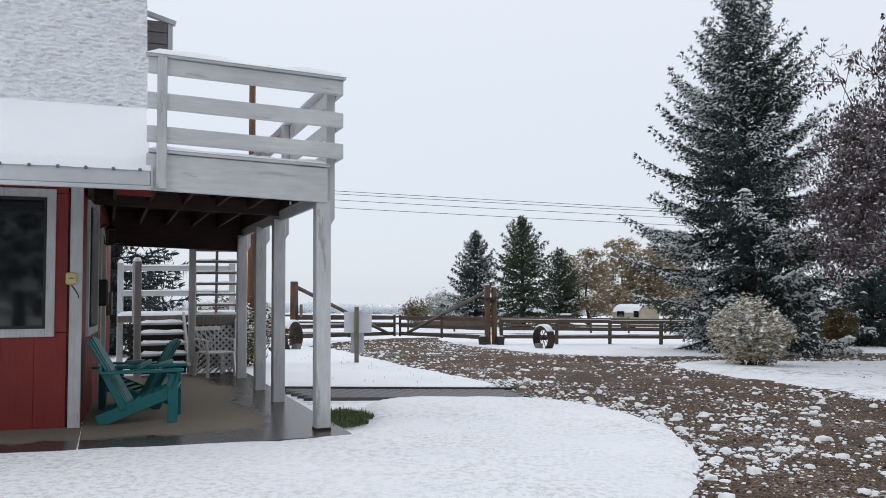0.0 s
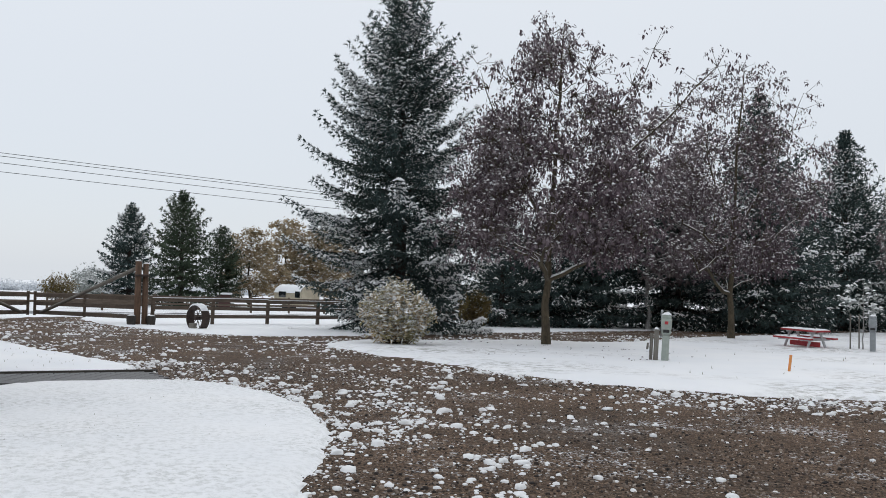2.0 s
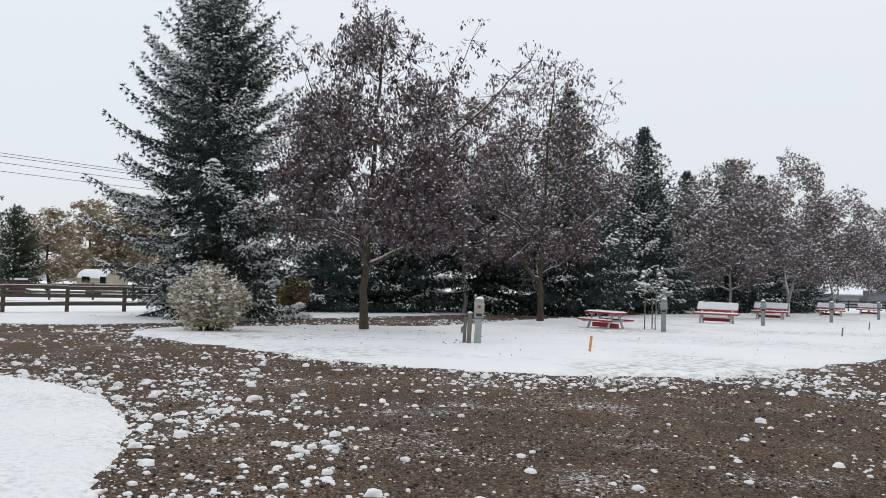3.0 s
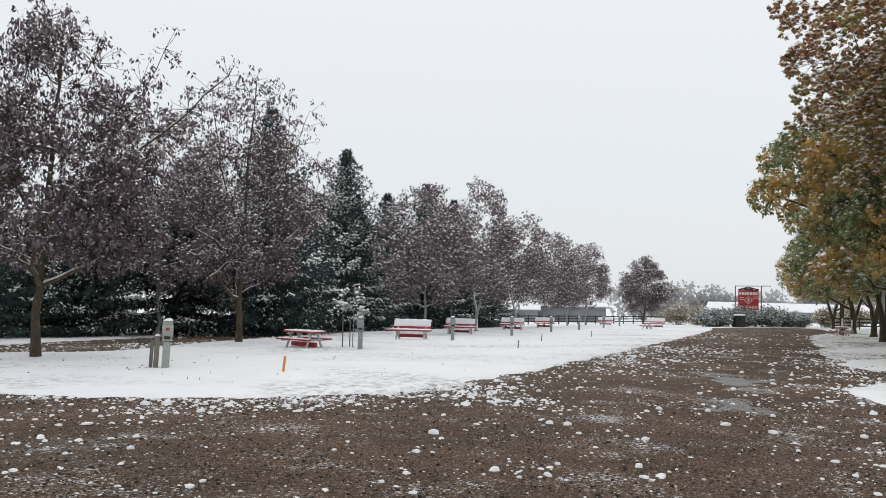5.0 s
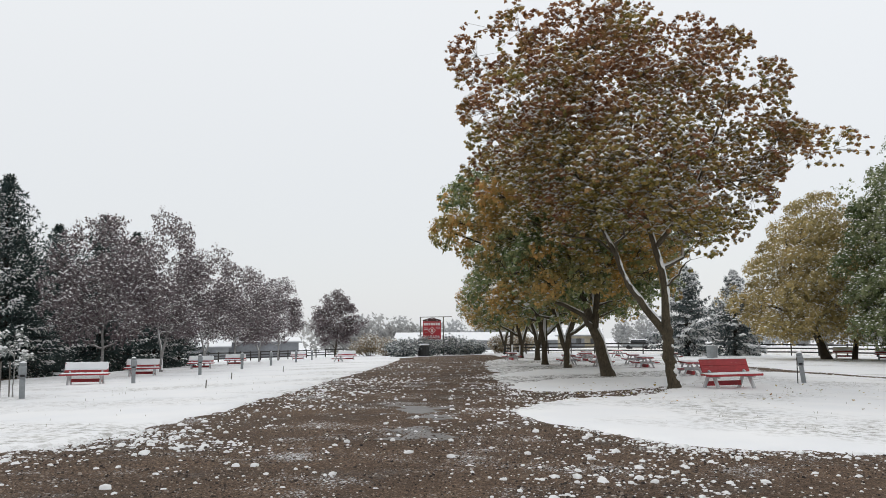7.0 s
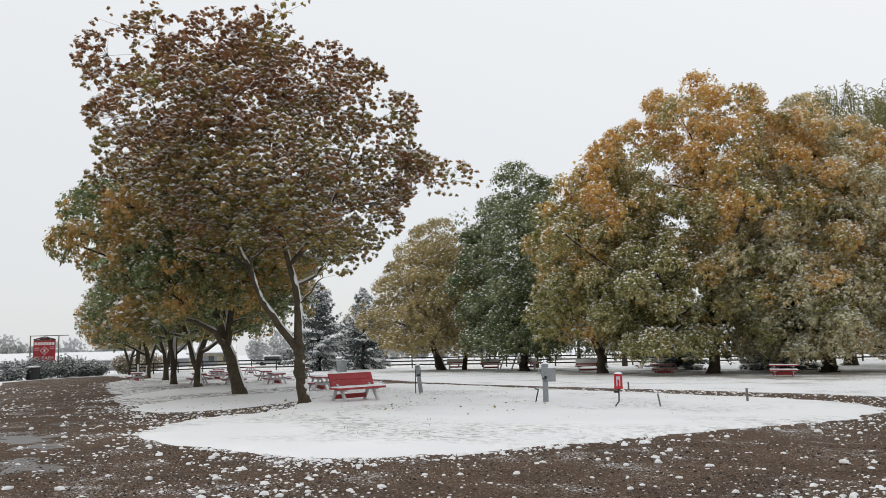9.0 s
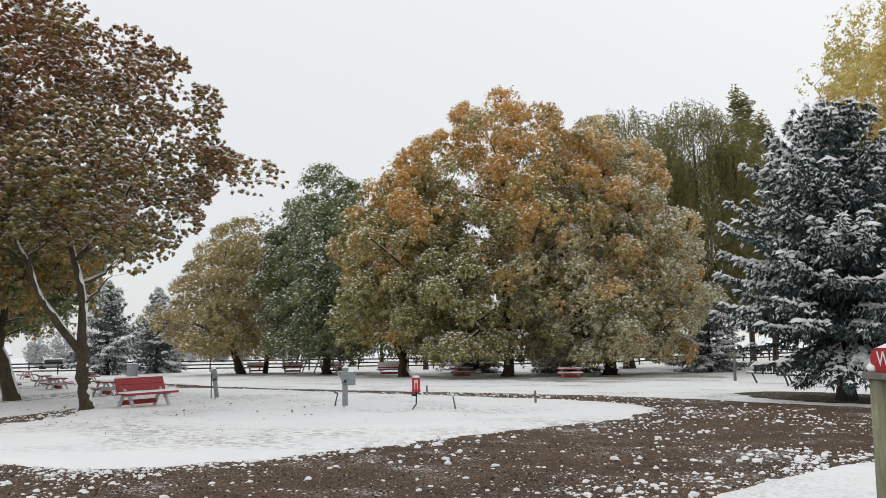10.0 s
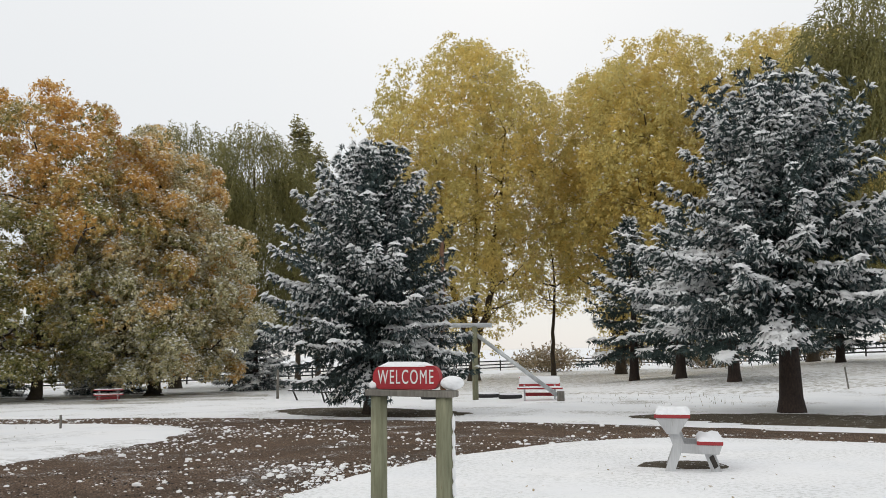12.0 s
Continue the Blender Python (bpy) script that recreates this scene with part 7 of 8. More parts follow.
def iron_wheel(x, y, r, turn, label):
    t = stand("wagon_wheel", x, y, label, "wheel", turn)
    one("rim", IRON, t, lambda bm: ring(bm, r, r - 0.025, 0.30))
    for i in range(10):
        a = i * math.pi / 5
        bar("spoke", IRON, t, (0, 0.02 if i % 2 else -0.02, r), (math.cos(a) * (r - 0.02), 0, r + math.sin(a) * (r - 0.02)), 0.012, None, 6)
    one("hub", IRON, t, lambda bm: rod(bm, (0, -0.14, r), (0, 0.14, r), 0.06, None, 10))
    one("rim_snow", SNOW, t, lambda bm: arc_snow(bm, r + 0.005, 0.30))
    box("block", GREY_WOOD, t, -0.12, 0.12, -0.28, -0.14, -0.03, 0.26, 0.008)


def ring(bm, r1, r0, w, n=28, lift=None):
    lift = r1 if lift is None else lift
    vs = []
    for i in range(n):
        a = i * 2 * math.pi / n
        c, s = math.cos(a), math.sin(a)
        vs.append([bm.verts.new((rr * c, yy, lift + rr * s)) for rr, yy in ((r1, -w / 2), (r1, w / 2), (r0, w / 2), (r0, -w / 2))])
    for i in range(n):
        p, q = vs[i], vs[(i + 1) % n]
        for k in range(4):
            bm.faces.new((p[k], p[(k + 1) % 4], q[(k + 1) % 4], q[k]))


def arc_snow(bm, r, w, n=14):
    vs = []
    for i in range(n + 1):
        a = radians(35 + 110 * i / n)
        th = 0.05 * math.sin(math.pi * i / n) ** 0.5 + 0.004
        vs.append([bm.verts.new(((r + h) * math.cos(a), yy, r + (r + h) * math.sin(a))) for h, yy in ((0, -w / 2), (th, -w * 0.4), (th, w * 0.4), (0, w / 2))])
    for p, q in zip(vs[:-1], vs[1:]):
        for k in range(3):
            bm.faces.new((p[k], p[k + 1], q[k + 1], q[k]))


iron_wheel(3.45, 28.3, 0.42, radians(-58), "rusty iron wagon wheel standing in snow by the gate")
iron_wheel(-4.55, 24.9, 0.46, radians(70), "rusty iron wagon wheel with snow on its rim")

# notice board seen from behind
t = stand("notice_board", -1.94, 18.76, "pale notice board on a thin wooden post, seen from behind", "sign", radians(6))
one("post", GREY_WOOD, t, lambda bm: cuboid(bm, 0.10, 0.09, 1.75, Matrix.Translation((0.0, 0, 0.475)), 0.008))
box("board", PALE_BOARD, t, -0.28, 0.34, 0.05, 0.075, 0.76, 1.24, 0.004)
box("lower_board", GALVANISED, t, -0.13, 0.17, 0.055, 0.07, 0.30, 0.755, 0.004)

# utility poles and lines
pole = stand("utility_pole", -6.8, 29.4, "tall orange-brown wooden utility pole", "pole")
bar("pole", POLE_WOOD, pole, (0, 0, -0.3), (0, 0, 9.9), 0.15, 0.11, 12)
pole2 = stand("utility_pole", 26.4, -37.4, "reddish wooden pole among the trees", "pole")
bar("pole", POLE_WOOD, pole2, (0, 0, -0.3), (0, 0, 8.3), 0.16, 0.13, 12)


def wire(name, a, b, sag, label, r=0.02):
    cu = bpy.data.curves.new(name, "CURVE")
    cu.dimensions, cu.bevel_depth, cu.bevel_resolution = "3D", r, 1
    s = cu.splines.new("POLY")
    s.points.add(24)
    for i, p in enumerate(s.points):
        q = Vector(a).lerp(Vector(b), i / 24)
        p.co = (q.x, q.y, q.z - sag * 4 * (i / 24) * (1 - i / 24), 1)
    cu.materials.append(BLACK)
    ob = new(name, cu)
    return tagged(ob, label, "wire", "power lines over the highway")


# ---- campsite furniture ----
def picnic_table(m, first=None):
    if first:
        return copy_thing(first, m)
    t = thing("picnic_table", m, "red-topped picnic table on white legs covered with snow", "picnic table", "picnic tables")
    for i in range(3):
        p = box("top_plank", RED_PAINT, t, -0.92, 0.92, -0.38 + i * 0.256, -0.13 + i * 0.256, 0.68, 0.755, 0.008)
    snow_cap("top_snow", t, -0.91, 0.91, -0.37, 0.37, 0.755, 0.035, 2)
    for s in (-1, 1):
        b = box("bench_plank", RED_PAINT, t, -0.92, 0.92, s * 0.66 - 0.13, s * 0.66 + 0.13, 0.375, 0.445, 0.008)
        snow_cap("bench_snow", b, -0.91, 0.91, s * 0.66 - 0.125, s * 0.66 + 0.125, 0.445, 0.03, 5 + s)
        for x in (-0.58, 0.58):
            plank("leg", WHITE_PAINT, t, (x, s * 0.52, -0.05), (x, s * 0.17, 0.69), 0.05, 0.10)
            plank("gusset", WHITE_PAINT, t, (x + 0.001, s * 0.10, 0.66), (x + 0.001, s * 0.36, 0.66), 0.10, 0.09)
    for x in (-0.58, 0.58):
        plank("cross_bar", WHITE_PAINT, t, (x + 0.045, -0.78, 0.37), (x + 0.045, 0.78, 0.37), 0.05, 0.10)
    box("stretcher", RED_PAINT, t, -0.72, 0.72, -0.07, 0.07, 0.08, 0.27, 0.006)
    return t


def park_bench(m, first=None, bare=False):
    if first:
        return copy_thing(first, m)
    t = thing("park_bench", m, "red-painted bench with white legs and bare red backrest" if bare else "red bench with white legs, its backrest covered with snow", "bench", "campsite benches")
    b = box("seat_plank", RED_PAINT, t, -0.92, 0.92, -0.42, -0.16, 0.40, 0.465, 0.008)
    box("seat_plank", RED_PAINT, t, -0.92, 0.92, -0.15, 0.10, 0.42, 0.465, 0.008)
    snow_cap("seat_snow", t, -0.91, 0.91, -0.41, 0.06, 0.465, 0.035, 3)
    back = new("backrest")
    back.parent = t
    back.matrix_basis = pose(0, 0.12, 0.50, -22, 0, 0)
    for i in range(2):
        box("back_plank", RED_PAINT, back, -0.84, 0.84, -0.02, 0.025, i * 0.205, 0.20 + i * 0.205, 0.008)
    snow_cap("back_snow", back, -0.85, 0.85, -0.03, 0.06, 0.405, 0.05, 6)
    if not bare:
        snow_cap("back_cover", back, -0.84, 0.84, 0.09, 0.41, 0.0, 0.03, 7, pose(0, -0.02, 0.0, 90, 0, 0))
    for x in (-0.62, 0.62):
        plank("leg", WHITE_PAINT, t, (x, -0.40, -0.05), (x, -0.12, 0.42), 0.07, 0.10)
        plank("leg", WHITE_PAINT, t, (x, 0.38, -0.05), (x, 0.06, 0.55), 0.07, 0.10)
        plank("arm_frame", WHITE_PAINT, t, (x + 0.002, -0.40, 0.385), (x + 0.002, 0.16, 0.385), 0.068, 0.07)
    box("foot_board", RED_PAINT, t, -0.6, 0.6, 0.20, 0.24, 0.10, 0.24, 0.006)
    return t


def on(x, y, turn):
    return pose(x, y, gz(x, y) + 0.045, 0, 0, turn)


tb = picnic_table(on(20.45, 19.1, 90) @ Matrix.Scale(0.76, 4))
for x, y, a in ((58.4, 8.9, 20), (48.1, 4.0, 15), (44.9, 2.0, 10), (44.5, -0.2, 15), (35.9, -2.0, 12), (55.6, 3.6, 20), (68.5, 25.6, 20), (52, 0.5, 10), (63, 4.0, 15), (60, -2, 10), (71, 2, 15)):
    picnic_table(on(x, y, a), tb)
pbn = park_bench(on(30.1, 21.9, -64))
for x, y, a in ((39.9, 25.8, -66), (53.2, 30.0, -66), (64.7, 33.4, -66), (88.3, 38.0, -68), (76, 27.6, -66), (17.0, -31.0, -150),
                (69.4, -18.0, -100), (74.6, -16.1, -95), (54.4, -21.0, -110), (68.6, -21.0, -100)):
    park_bench(on(x, y, a), pbn)
park_bench(on(26.75, -2.66, -58), bare=True)
for x, y, a in ((47.1, -23.0, -115), (39.1, -25.7, -120)):
    picnic_table(on(x, y, a), tb)

# half a picnic table turned end-on beside the drive
t = thing("table_bench", on(4.22, -11.98, -71) @ Matrix.Diagonal((0.68, 0.68, 0.92, 1)), "white table bench with red-edged top and seat under snow", "picnic table")


def tapered(bm, y0, y1, z0, z1, slope, half=0.70):
    """A block that narrows downwards."""
    v = [bm.verts.new((x, y, z)) for x in (-half, half) for y, z in ((y0 + slope, z0), (y1 - slope, z0), (y1, z1), (y0, z1))]
    for f in ((0, 1, 2, 3), (7, 6, 5, 4), (0, 4, 5, 1), (1, 5, 6, 2), (2, 6, 7, 3), (3, 7, 4, 0)):
        bm.faces.new([v[k] for k in f])


box("top_rim", RED_PAINT, t, -0.72, 0.72, 0.02, 0.70, 0.785, 0.84, 0.01)
one("top", WHITE_PAINT, t, lambda bm: tapered(bm, 0.05, 0.67, 0.56, 0.783, 0.20))
snow_cap("top_snow", t, -0.72, 0.72, 0.02, 0.70, 0.84, 0.055, 8)
box("seat_rim", RED_PAINT, t, -0.72, 0.72, -0.56, -0.08, 0.415, 0.47, 0.01)
one("seat", WHITE_PAINT, t, lambda bm: tapered(bm, -0.54, -0.10, 0.29, 0.413, 0.06))
snow_cap("seat_snow", t, -0.72, 0.72, -0.56, -0.08, 0.47, 0.05, 9)
for x in (-0.55, 0.55):
    plank("leg", WHITE_PAINT, t, (x, 0.48, -0.05), (x, 0.26, 0.40), 0.11, 0.17)
    plank("upright", WHITE_PAINT, t, (x, 0.24, 0.36), (x, 0.36, 0.62), 0.10, 0.20)
    plank("arm", WHITE_PAINT, t, (x + 0.003, 0.34, 0.36), (x + 0.003, -0.45, 0.34), 0.10, 0.13)
    plank("leg", WHITE_PAINT, t, (x, -0.46, -0.05), (x, -0.28, 0.34), 0.11, 0.17)
    plank("leg_scuff", TIMBER_DARK, t, (x - 0.06, -0.42, 0.10), (x - 0.06, -0.33, 0.26), 0.012, 0.09)
sheet("bare_grass", [(3.6, -11.9), (4.8, -11.6), (5.2, -12.2), (4.7, -12.9), (3.8, -12.8)], DUFF, 0.062, 0.015, 0.12, "patch of bare grass under the table bench", "grass", 0.08, 0.0)


def pedestal(x, y, turn, h, label, twin=False, tilt=0.0):
    t = thing("utility_pedestal", pose(x, y, gz(x, y) + 0.03, 0, tilt, turn), label, "utility pedestal", "campsite pedestals")
    post = one("post", PED_GREEN if twin else PED_GREY, t, lambda bm: [cuboid(bm, 0.15, 0.13, h * 0.62, Matrix.Translation((0, 0, h * 0.31 - 0.05)), 0.012)])
    head = one("head", PED_GREEN if twin else PED_GREY, t, lambda bm: [cuboid(bm, 0.19, 0.19, h * 0.42, Matrix.Translation((0, 0, h * 0.79)), 0.02)])
    one("hood", PED_GREEN if twin else PED_GREY, head, lambda bm: cuboid(bm, 0.22, 0.12, h * 0.22, pose(0, -0.11, h * 0.80, 12, 0, 0), 0.02))
    box("outlet_panel", BLACK, head, -0.06, 0.06, -0.102, -0.097, h * 0.62, h * 0.70, 0.004)
    snow_cap("cap_snow", head, -0.095, 0.095, -0.095, 0.095, h * 1.0, 0.06, 40)
    if twin:
        low = one("low_post", GREY_WOOD, t, lambda bm: [cuboid(bm, 0.10, 0.10, h * 0.70, Matrix.Translation((-0.19, 0.0, h * 0.33)), 0.01), cuboid(bm, 0.07, 0.09, h * 0.62, Matrix.Translation((-0.29, 0.05, h * 0.28)), 0.01)])
        snow_cap("post_snow", low, -0.25, -0.13, -0.06, 0.06, h * 0.68, 0.05, 41)
        box("site_number", SIGN_RED, head, -0.035, 0.035, -0.185, -0.178, h * 0.80, h * 0.88, 0.002)
        bar("standpipe", GALVANISED, t, (-0.10, 0.06, 0.5), (-0.10, 0.06, h * 1.06), 0.014)
        one("tap", GALVANISED, t, lambda bm: rod(bm, (-0.10, 0.06, h * 1.06), (-0.10, 0.0, h * 1.08), 0.03, 0.02, 8))
    return t


pedestal(11.35, 14.2, -38, 1.0, "green metal hook-up pedestal with a shorter wooden post", True, 2)
for x, y in ((20.7, 16.9), (30.1, 19.7), (39.2, 22.0), (49.6, 25.0), (58.5, 27.2), (70.4, 30.4), (82.2, 33.8)):
    pedestal(x, y, -52, 1.05, "grey metal hook-up pedestal capped with snow")
pedestal(30.85, -5.45, -100, 1.05, "leaning grey metal hook-up pedestal capped with snow", False, -7)
t = pedestal(23.47, -7.83, -112, 1.12, "grey hook-up pedestal with meter box and water pipe")
box("meter_box", PED_GREY, t, 0.05, 0.30, -0.16, 0.02, 0.62, 1.0, 0.015, "grey electric meter box")
snow_cap("meter_snow", t, 0.05, 0.30, -0.16, 0.02, 1.0, 0.05, 44)
bar("hose_pipe", GALVANISED, t, (-0.22, -0.05, 1.0), (-0.02, -0.16, 0.72), 0.02)
bar("standpipe", BLACK, t, (-0.30, -0.1, -0.03), (-0.20, -0.1, 0.40), 0.018)
bar("tap_arm", BLACK, t, (-0.20, -0.1, 0.40), (-0.30, -0.1, 0.42), 0.018)
t = stand("spigot", 30.55, -5.2, "thin black water spigot beside the pedestal", "tap")
bar("pipe", BLACK, t, (0, 0, -0.02), (0, 0, 0.95), 0.016)
bar("handle", BLACK, t, (-0.05, 0, 0.6), (0.05, 0, 0.6), 0.02)

t = stand("red_canister", 20.86, -8.93, "bright red lantern box on a bent iron stand", "lantern", radians(-112))
bar("stand_rod", BLACK, t, (-0.18, 0, -0.03), (0.02, 0, 0.22), 0.016)
bar("stand_rod", BLACK, t, (0.02, 0, 0.22), (0.03, 0, 0.57), 0.018)
box("hook", BLACK, t, -0.10, 0.04, -0.02, 0.02, 0.44, 0.49, 0.008)
c = one("case", BRIGHT_RED, t, lambda bm: [cuboid(bm, 0.05, 0.16, 0.36, Matrix.Translation((-0.06, 0, 0.74)), 0.015), cuboid(bm, 0.05, 0.16, 0.36, Matrix.Translation((0.10, 0, 0.74)), 0.015),
                                          cuboid(bm, 0.21, 0.16, 0.06, Matrix.Translation((0.02, 0, 0.90)), 0.02), cuboid(bm, 0.23, 0.18, 0.06, Matrix.Translation((0.02, 0, 0.58)), 0.015)])
box("window", PALE_BOARD, c, -0.036, 0.076, -0.06, 0.06, 0.61, 0.87, 0.01, "pale panel inside the red case")
box("clasp", BRIGHT_RED, c, 0.0, 0.04, -0.075, -0.061, 0.61, 0.78, 0.004)
snow_cap("case_snow", c, -0.09, 0.13, -0.09, 0.09, 0.93, 0.05, 45)
t2 = stand("marker_stake", 20.4, -9.9, "thin grey stake leaning in the snow", "stake")
bar("stake", GREY_WOOD, t2, (0, 0, -0.02), (-0.03, 0.1, 0.42), 0.02)

for x, y, h, mt, lab in ((12.28, 11.72, 0.34, ORANGE, "short orange marker stake in the snow"), (21.28, -12.85, 0.40, GREY_WOOD, "brown wooden marker stake"), (25.2, 13.7, 0.32, GREY_WOOD, "small grey marker stake"),
                         (32.0, 16.4, 0.34, GREY_WOOD, "small grey marker stake"), (41, 18.2, 0.36, GREY_WOOD, "small grey marker stake"), (13.6, 17.8, 0.22, GREY_WOOD, "small grey marker stake"), (6.5, -37.2, 0.85, GREY_WOOD, "grey leaning post on the slope"),
                         (29.5, -13.0, 0.3, GREY_WOOD, "small grey marker stake")):
    t = stand("marker_stake", x, y, lab, "stake", 0.4)
    one("stake", mt, t, lambda bm: cuboid(bm, 0.06, 0.035, h + 0.1, pose(0, 0, h / 2, 4, 5, 0), 0.005))
for i, (dx, dy) in enumerate(((0.5, 0.35), (-0.35, 0.3))):
    t = stand("tree_stake", 21.5 + dx * 0.5, 17.9 + dy, "thin stake supporting the sapling", "stake")
    bar("stake", GREY_WOOD, t, (0, 0, -0.02), (0, 0, 1.15), 0.02)


def words(text, size, material, parent, m, name="lettering", depth=0.004, spread=1.0):
    cu = bpy.data.curves.new("lettering", "FONT")
    cu.body, cu.size, cu.align_x, cu.align_y, cu.extrude, cu.space_character = text, size, "CENTER", "CENTER", depth, spread
    tmp = new("tmp_letters", cu)
    bpy.context.view_layer.update()
    me = bpy.data.meshes.new_from_object(tmp.evaluated_get(bpy.context.evaluated_depsgraph_get()))
    bpy.data.objects.remove(tmp)
    me.materials.clear()
    me.materials.append(material)
    ob = new(name, me)
    ob.parent = parent
    ob.matrix_basis = m
    return ob


# the welcome sign
def stadium(bm, x, z, half, r, y0, y1, n=10):
    """A board with rounded ends, standing upright."""
    rim = [(x + (half - r * 0.75) * sg + r * 0.75 * math.cos(a), z + r * math.sin(a)) for sg, a0 in ((1, -math.pi / 2), (-1, math.pi / 2)) for a in np.linspace(a0, a0 + math.pi, n)]
    f = [bm.verts.new((p, y0, q)) for p, q in rim]
    b = [bm.verts.new((p, y1, q)) for p, q in rim]
    bm.faces.new(f), bm.faces.new(b)
    for i in range(len(rim)):
        j = (i + 1) % len(rim)
        bm.faces.new((f[i], f[j], b[j], b[i]))


wx, wy = 4.36, -5.93
t = thing("welcome_sign", pose(wx, wy, gz(wx, wy) - 0.018, 0, 0, 195), "red welcome sign on two round green-grey posts", "sign")
for x, s in ((-0.30, 1), (0.255, 2)):
    bar("post", SIGN_POST, t, (x, 0, -0.3), (x, 0, 1.30), 0.068, 0.066, 14)
plank("shelf_board", GREY_WOOD, t, (-0.39, 0, 1.330), (0.35, 0, 1.320), 0.16, 0.05)
bd = one("board", SIGN_RED, t, lambda bm: [stadium(bm, -0.05, 1.447, 0.285, 0.092, -0.045, 0.025)])
words("WELCOME", 0.155, LETTER, bd, Matrix.LocRotScale((-0.05, -0.0475, 1.447), Euler((radians(90), 0, 0)), (0.56, 1.02, 1)), "letters", 0.003, 1.22)
snow_cap("board_snow", t, -0.29, 0.18, -0.05, 0.03, 1.536, 0.028, 60)
one("snow_heap", SNOW, t, lambda bm: [bmesh.ops.scale(bm, vec=(0.095, 0.085, 0.055), verts=bmesh.ops.create_icosphere(bm, subdivisions=3, radius=1)["verts"]), bmesh.ops.translate(bm, vec=(0.325, 0, 1.405), verts=bm.verts[:])], "", True)
one("snow_heap", SNOW, t, lambda bm: [bmesh.ops.scale(bm, vec=(0.045, 0.07, 0.04), verts=bmesh.ops.create_icosphere(bm, subdivisions=2, radius=1)["verts"]), bmesh.ops.translate(bm, vec=(-0.335, 0, 1.385), verts=bm.verts[:])], "", True)
one("post_snow", SNOW, t, lambda bm: [bmesh.ops.translate(bm, vec=(0.335, -0.01, z), verts=bmesh.ops.create_icosphere(bm, subdivisions=1, radius=1, matrix=Matrix.Diagonal((0.016, 0.02, 0.075, 1)))["verts"]) for z in (1.10, 0.97, 0.86, 0.72, 0.60)], "", True)

# the entrance sign at the far end of the drive
sx, sy = 96.7, 24.5
t = thing("entrance_sign", pose(sx, sy, gz(sx, sy), 0, 0, -72), "red and brown entrance sign with white lettering on two poles", "sign")
for x in (-1.38, 1.38):
    bar("pole", GREY_WOOD, t, (x, 0, -0.3), (x, 0, 4.65), 0.07, 0.06, 8)
bd = box("board", SIGN_RED, t, -1.08, 1.08, -0.05, 0.05, 1.95, 4.1, 0.02)
one("top_board", SIGN_BROWN, bd, lambda bm: [cuboid(bm, 2.16, 0.10, 0.12, Matrix.Translation((0, 0, 4.165)), 0.02), beam(bm, (-1.08, 0, 4.2), (0, 0, 4.5), 0.098, 0.12), beam(bm, (1.08, 0, 4.2), (0, 0, 4.5), 0.096, 0.12), cuboid(bm, 1.0, 0.09, 0.2, Matrix.Translation((0, 0, 4.28)), 0.02)])
for k in range(7):
    box("name_bar", LETTER, bd, -0.98 + k * 0.285, -0.98 + k * 0.285 + 0.22, -0.062, -0.052, 3.62, 3.92, 0.004)
words("RV PARK", 0.52, LETTER, bd, pose(0, -0.056, 2.22, 90, 0, 0), "letters", 0.004)
one("emblem", LETTER, bd, lambda bm: [beam(bm, a, b, 0.012, 0.05, 0) for a, b in (((0, -0.058, 2.60), (0.42, -0.058, 3.02)), ((0.42, -0.058, 3.02), (0, -0.058, 3.44)), ((0, -0.058, 3.44), (-0.42, -0.058, 3.02)), ((-0.42, -0.058, 3.02), (0, -0.058, 2.60)))] + [cuboid(bm, 0.16, 0.012, 0.36, Matrix.Translation((0, -0.058, 3.02)), 0.03)])
for z in (3.08, 3.28):
    box("text_bar", LETTER, bd, -0.95, -0.5, -0.060, -0.052, z, z + 0.06, 0)
    box("text_bar", LETTER, bd, 0.5, 0.95, -0.060, -0.052, z + 0.1, z + 0.15, 0)
plank("top_rail", GREY_WOOD, t, (-1.45, 0, 4.6), (2.4, 0, 4.65), 0.06, 0.08)
t = thing("litter_bin", pose(94.6, 25.0, gz(94.6, 25.0), 0, 0, -72), "black litter bin with a snow-covered lid", "bin")
one("bin", BLACK, t, lambda bm: rod(bm, (0, 0, -0.02), (0, 0, 1.3), 0.62, 0.72, 14))
one("lid_snow", SNOW, t, lambda bm: rod(bm, (0, 0, 1.3), (0, 0, 1.45), 0.76, 0.6, 14), "", True)

# ---- playground ----
t = stand("swing", 19.95, -30.7, "wooden swing frame with pale cross beam and slanting pole", "swing")
bar("post", SIGN_POST, t, (0, 0, -0.2), (0, 0, 3.15), 0.13, 0.12, 12)
bar("cross_beam", GALVANISED, t, (0.9, 0.45, 3.22), (-0.65, -0.35, 3.2), 0.10, 0.10, 12)
bar("slant_pole", GALVANISED, t, (0.05, -0.1, 2.85), (-4.1, 0.42, 0.35), 0.085, 0.085, 12)
bar("anchor_post", GREY_WOOD, t, (-4.3, 0.45, -0.2), (-4.3, 0.45, 0.5), 0.15, 0.14, 12)
for k in (0.25, 0.55, 0.8):
    bar("swing_chain", IRON, t, (k * 0.9, k * 0.45, 3.15), (k * 0.9 + 0.03, k * 0.45, 0.9), 0.012, None, 5)


def tyre(x, y, r, lab):
    t = stand("tyre", x, y, lab, "tyre")
    one("tyre", RUBBER, t, lambda bm: [torus(bm, r, 0.11)], "", True)
    one("tyre_snow", SNOW, t, lambda bm: [torus(bm, r, 0.055, 0.20)], "", True)


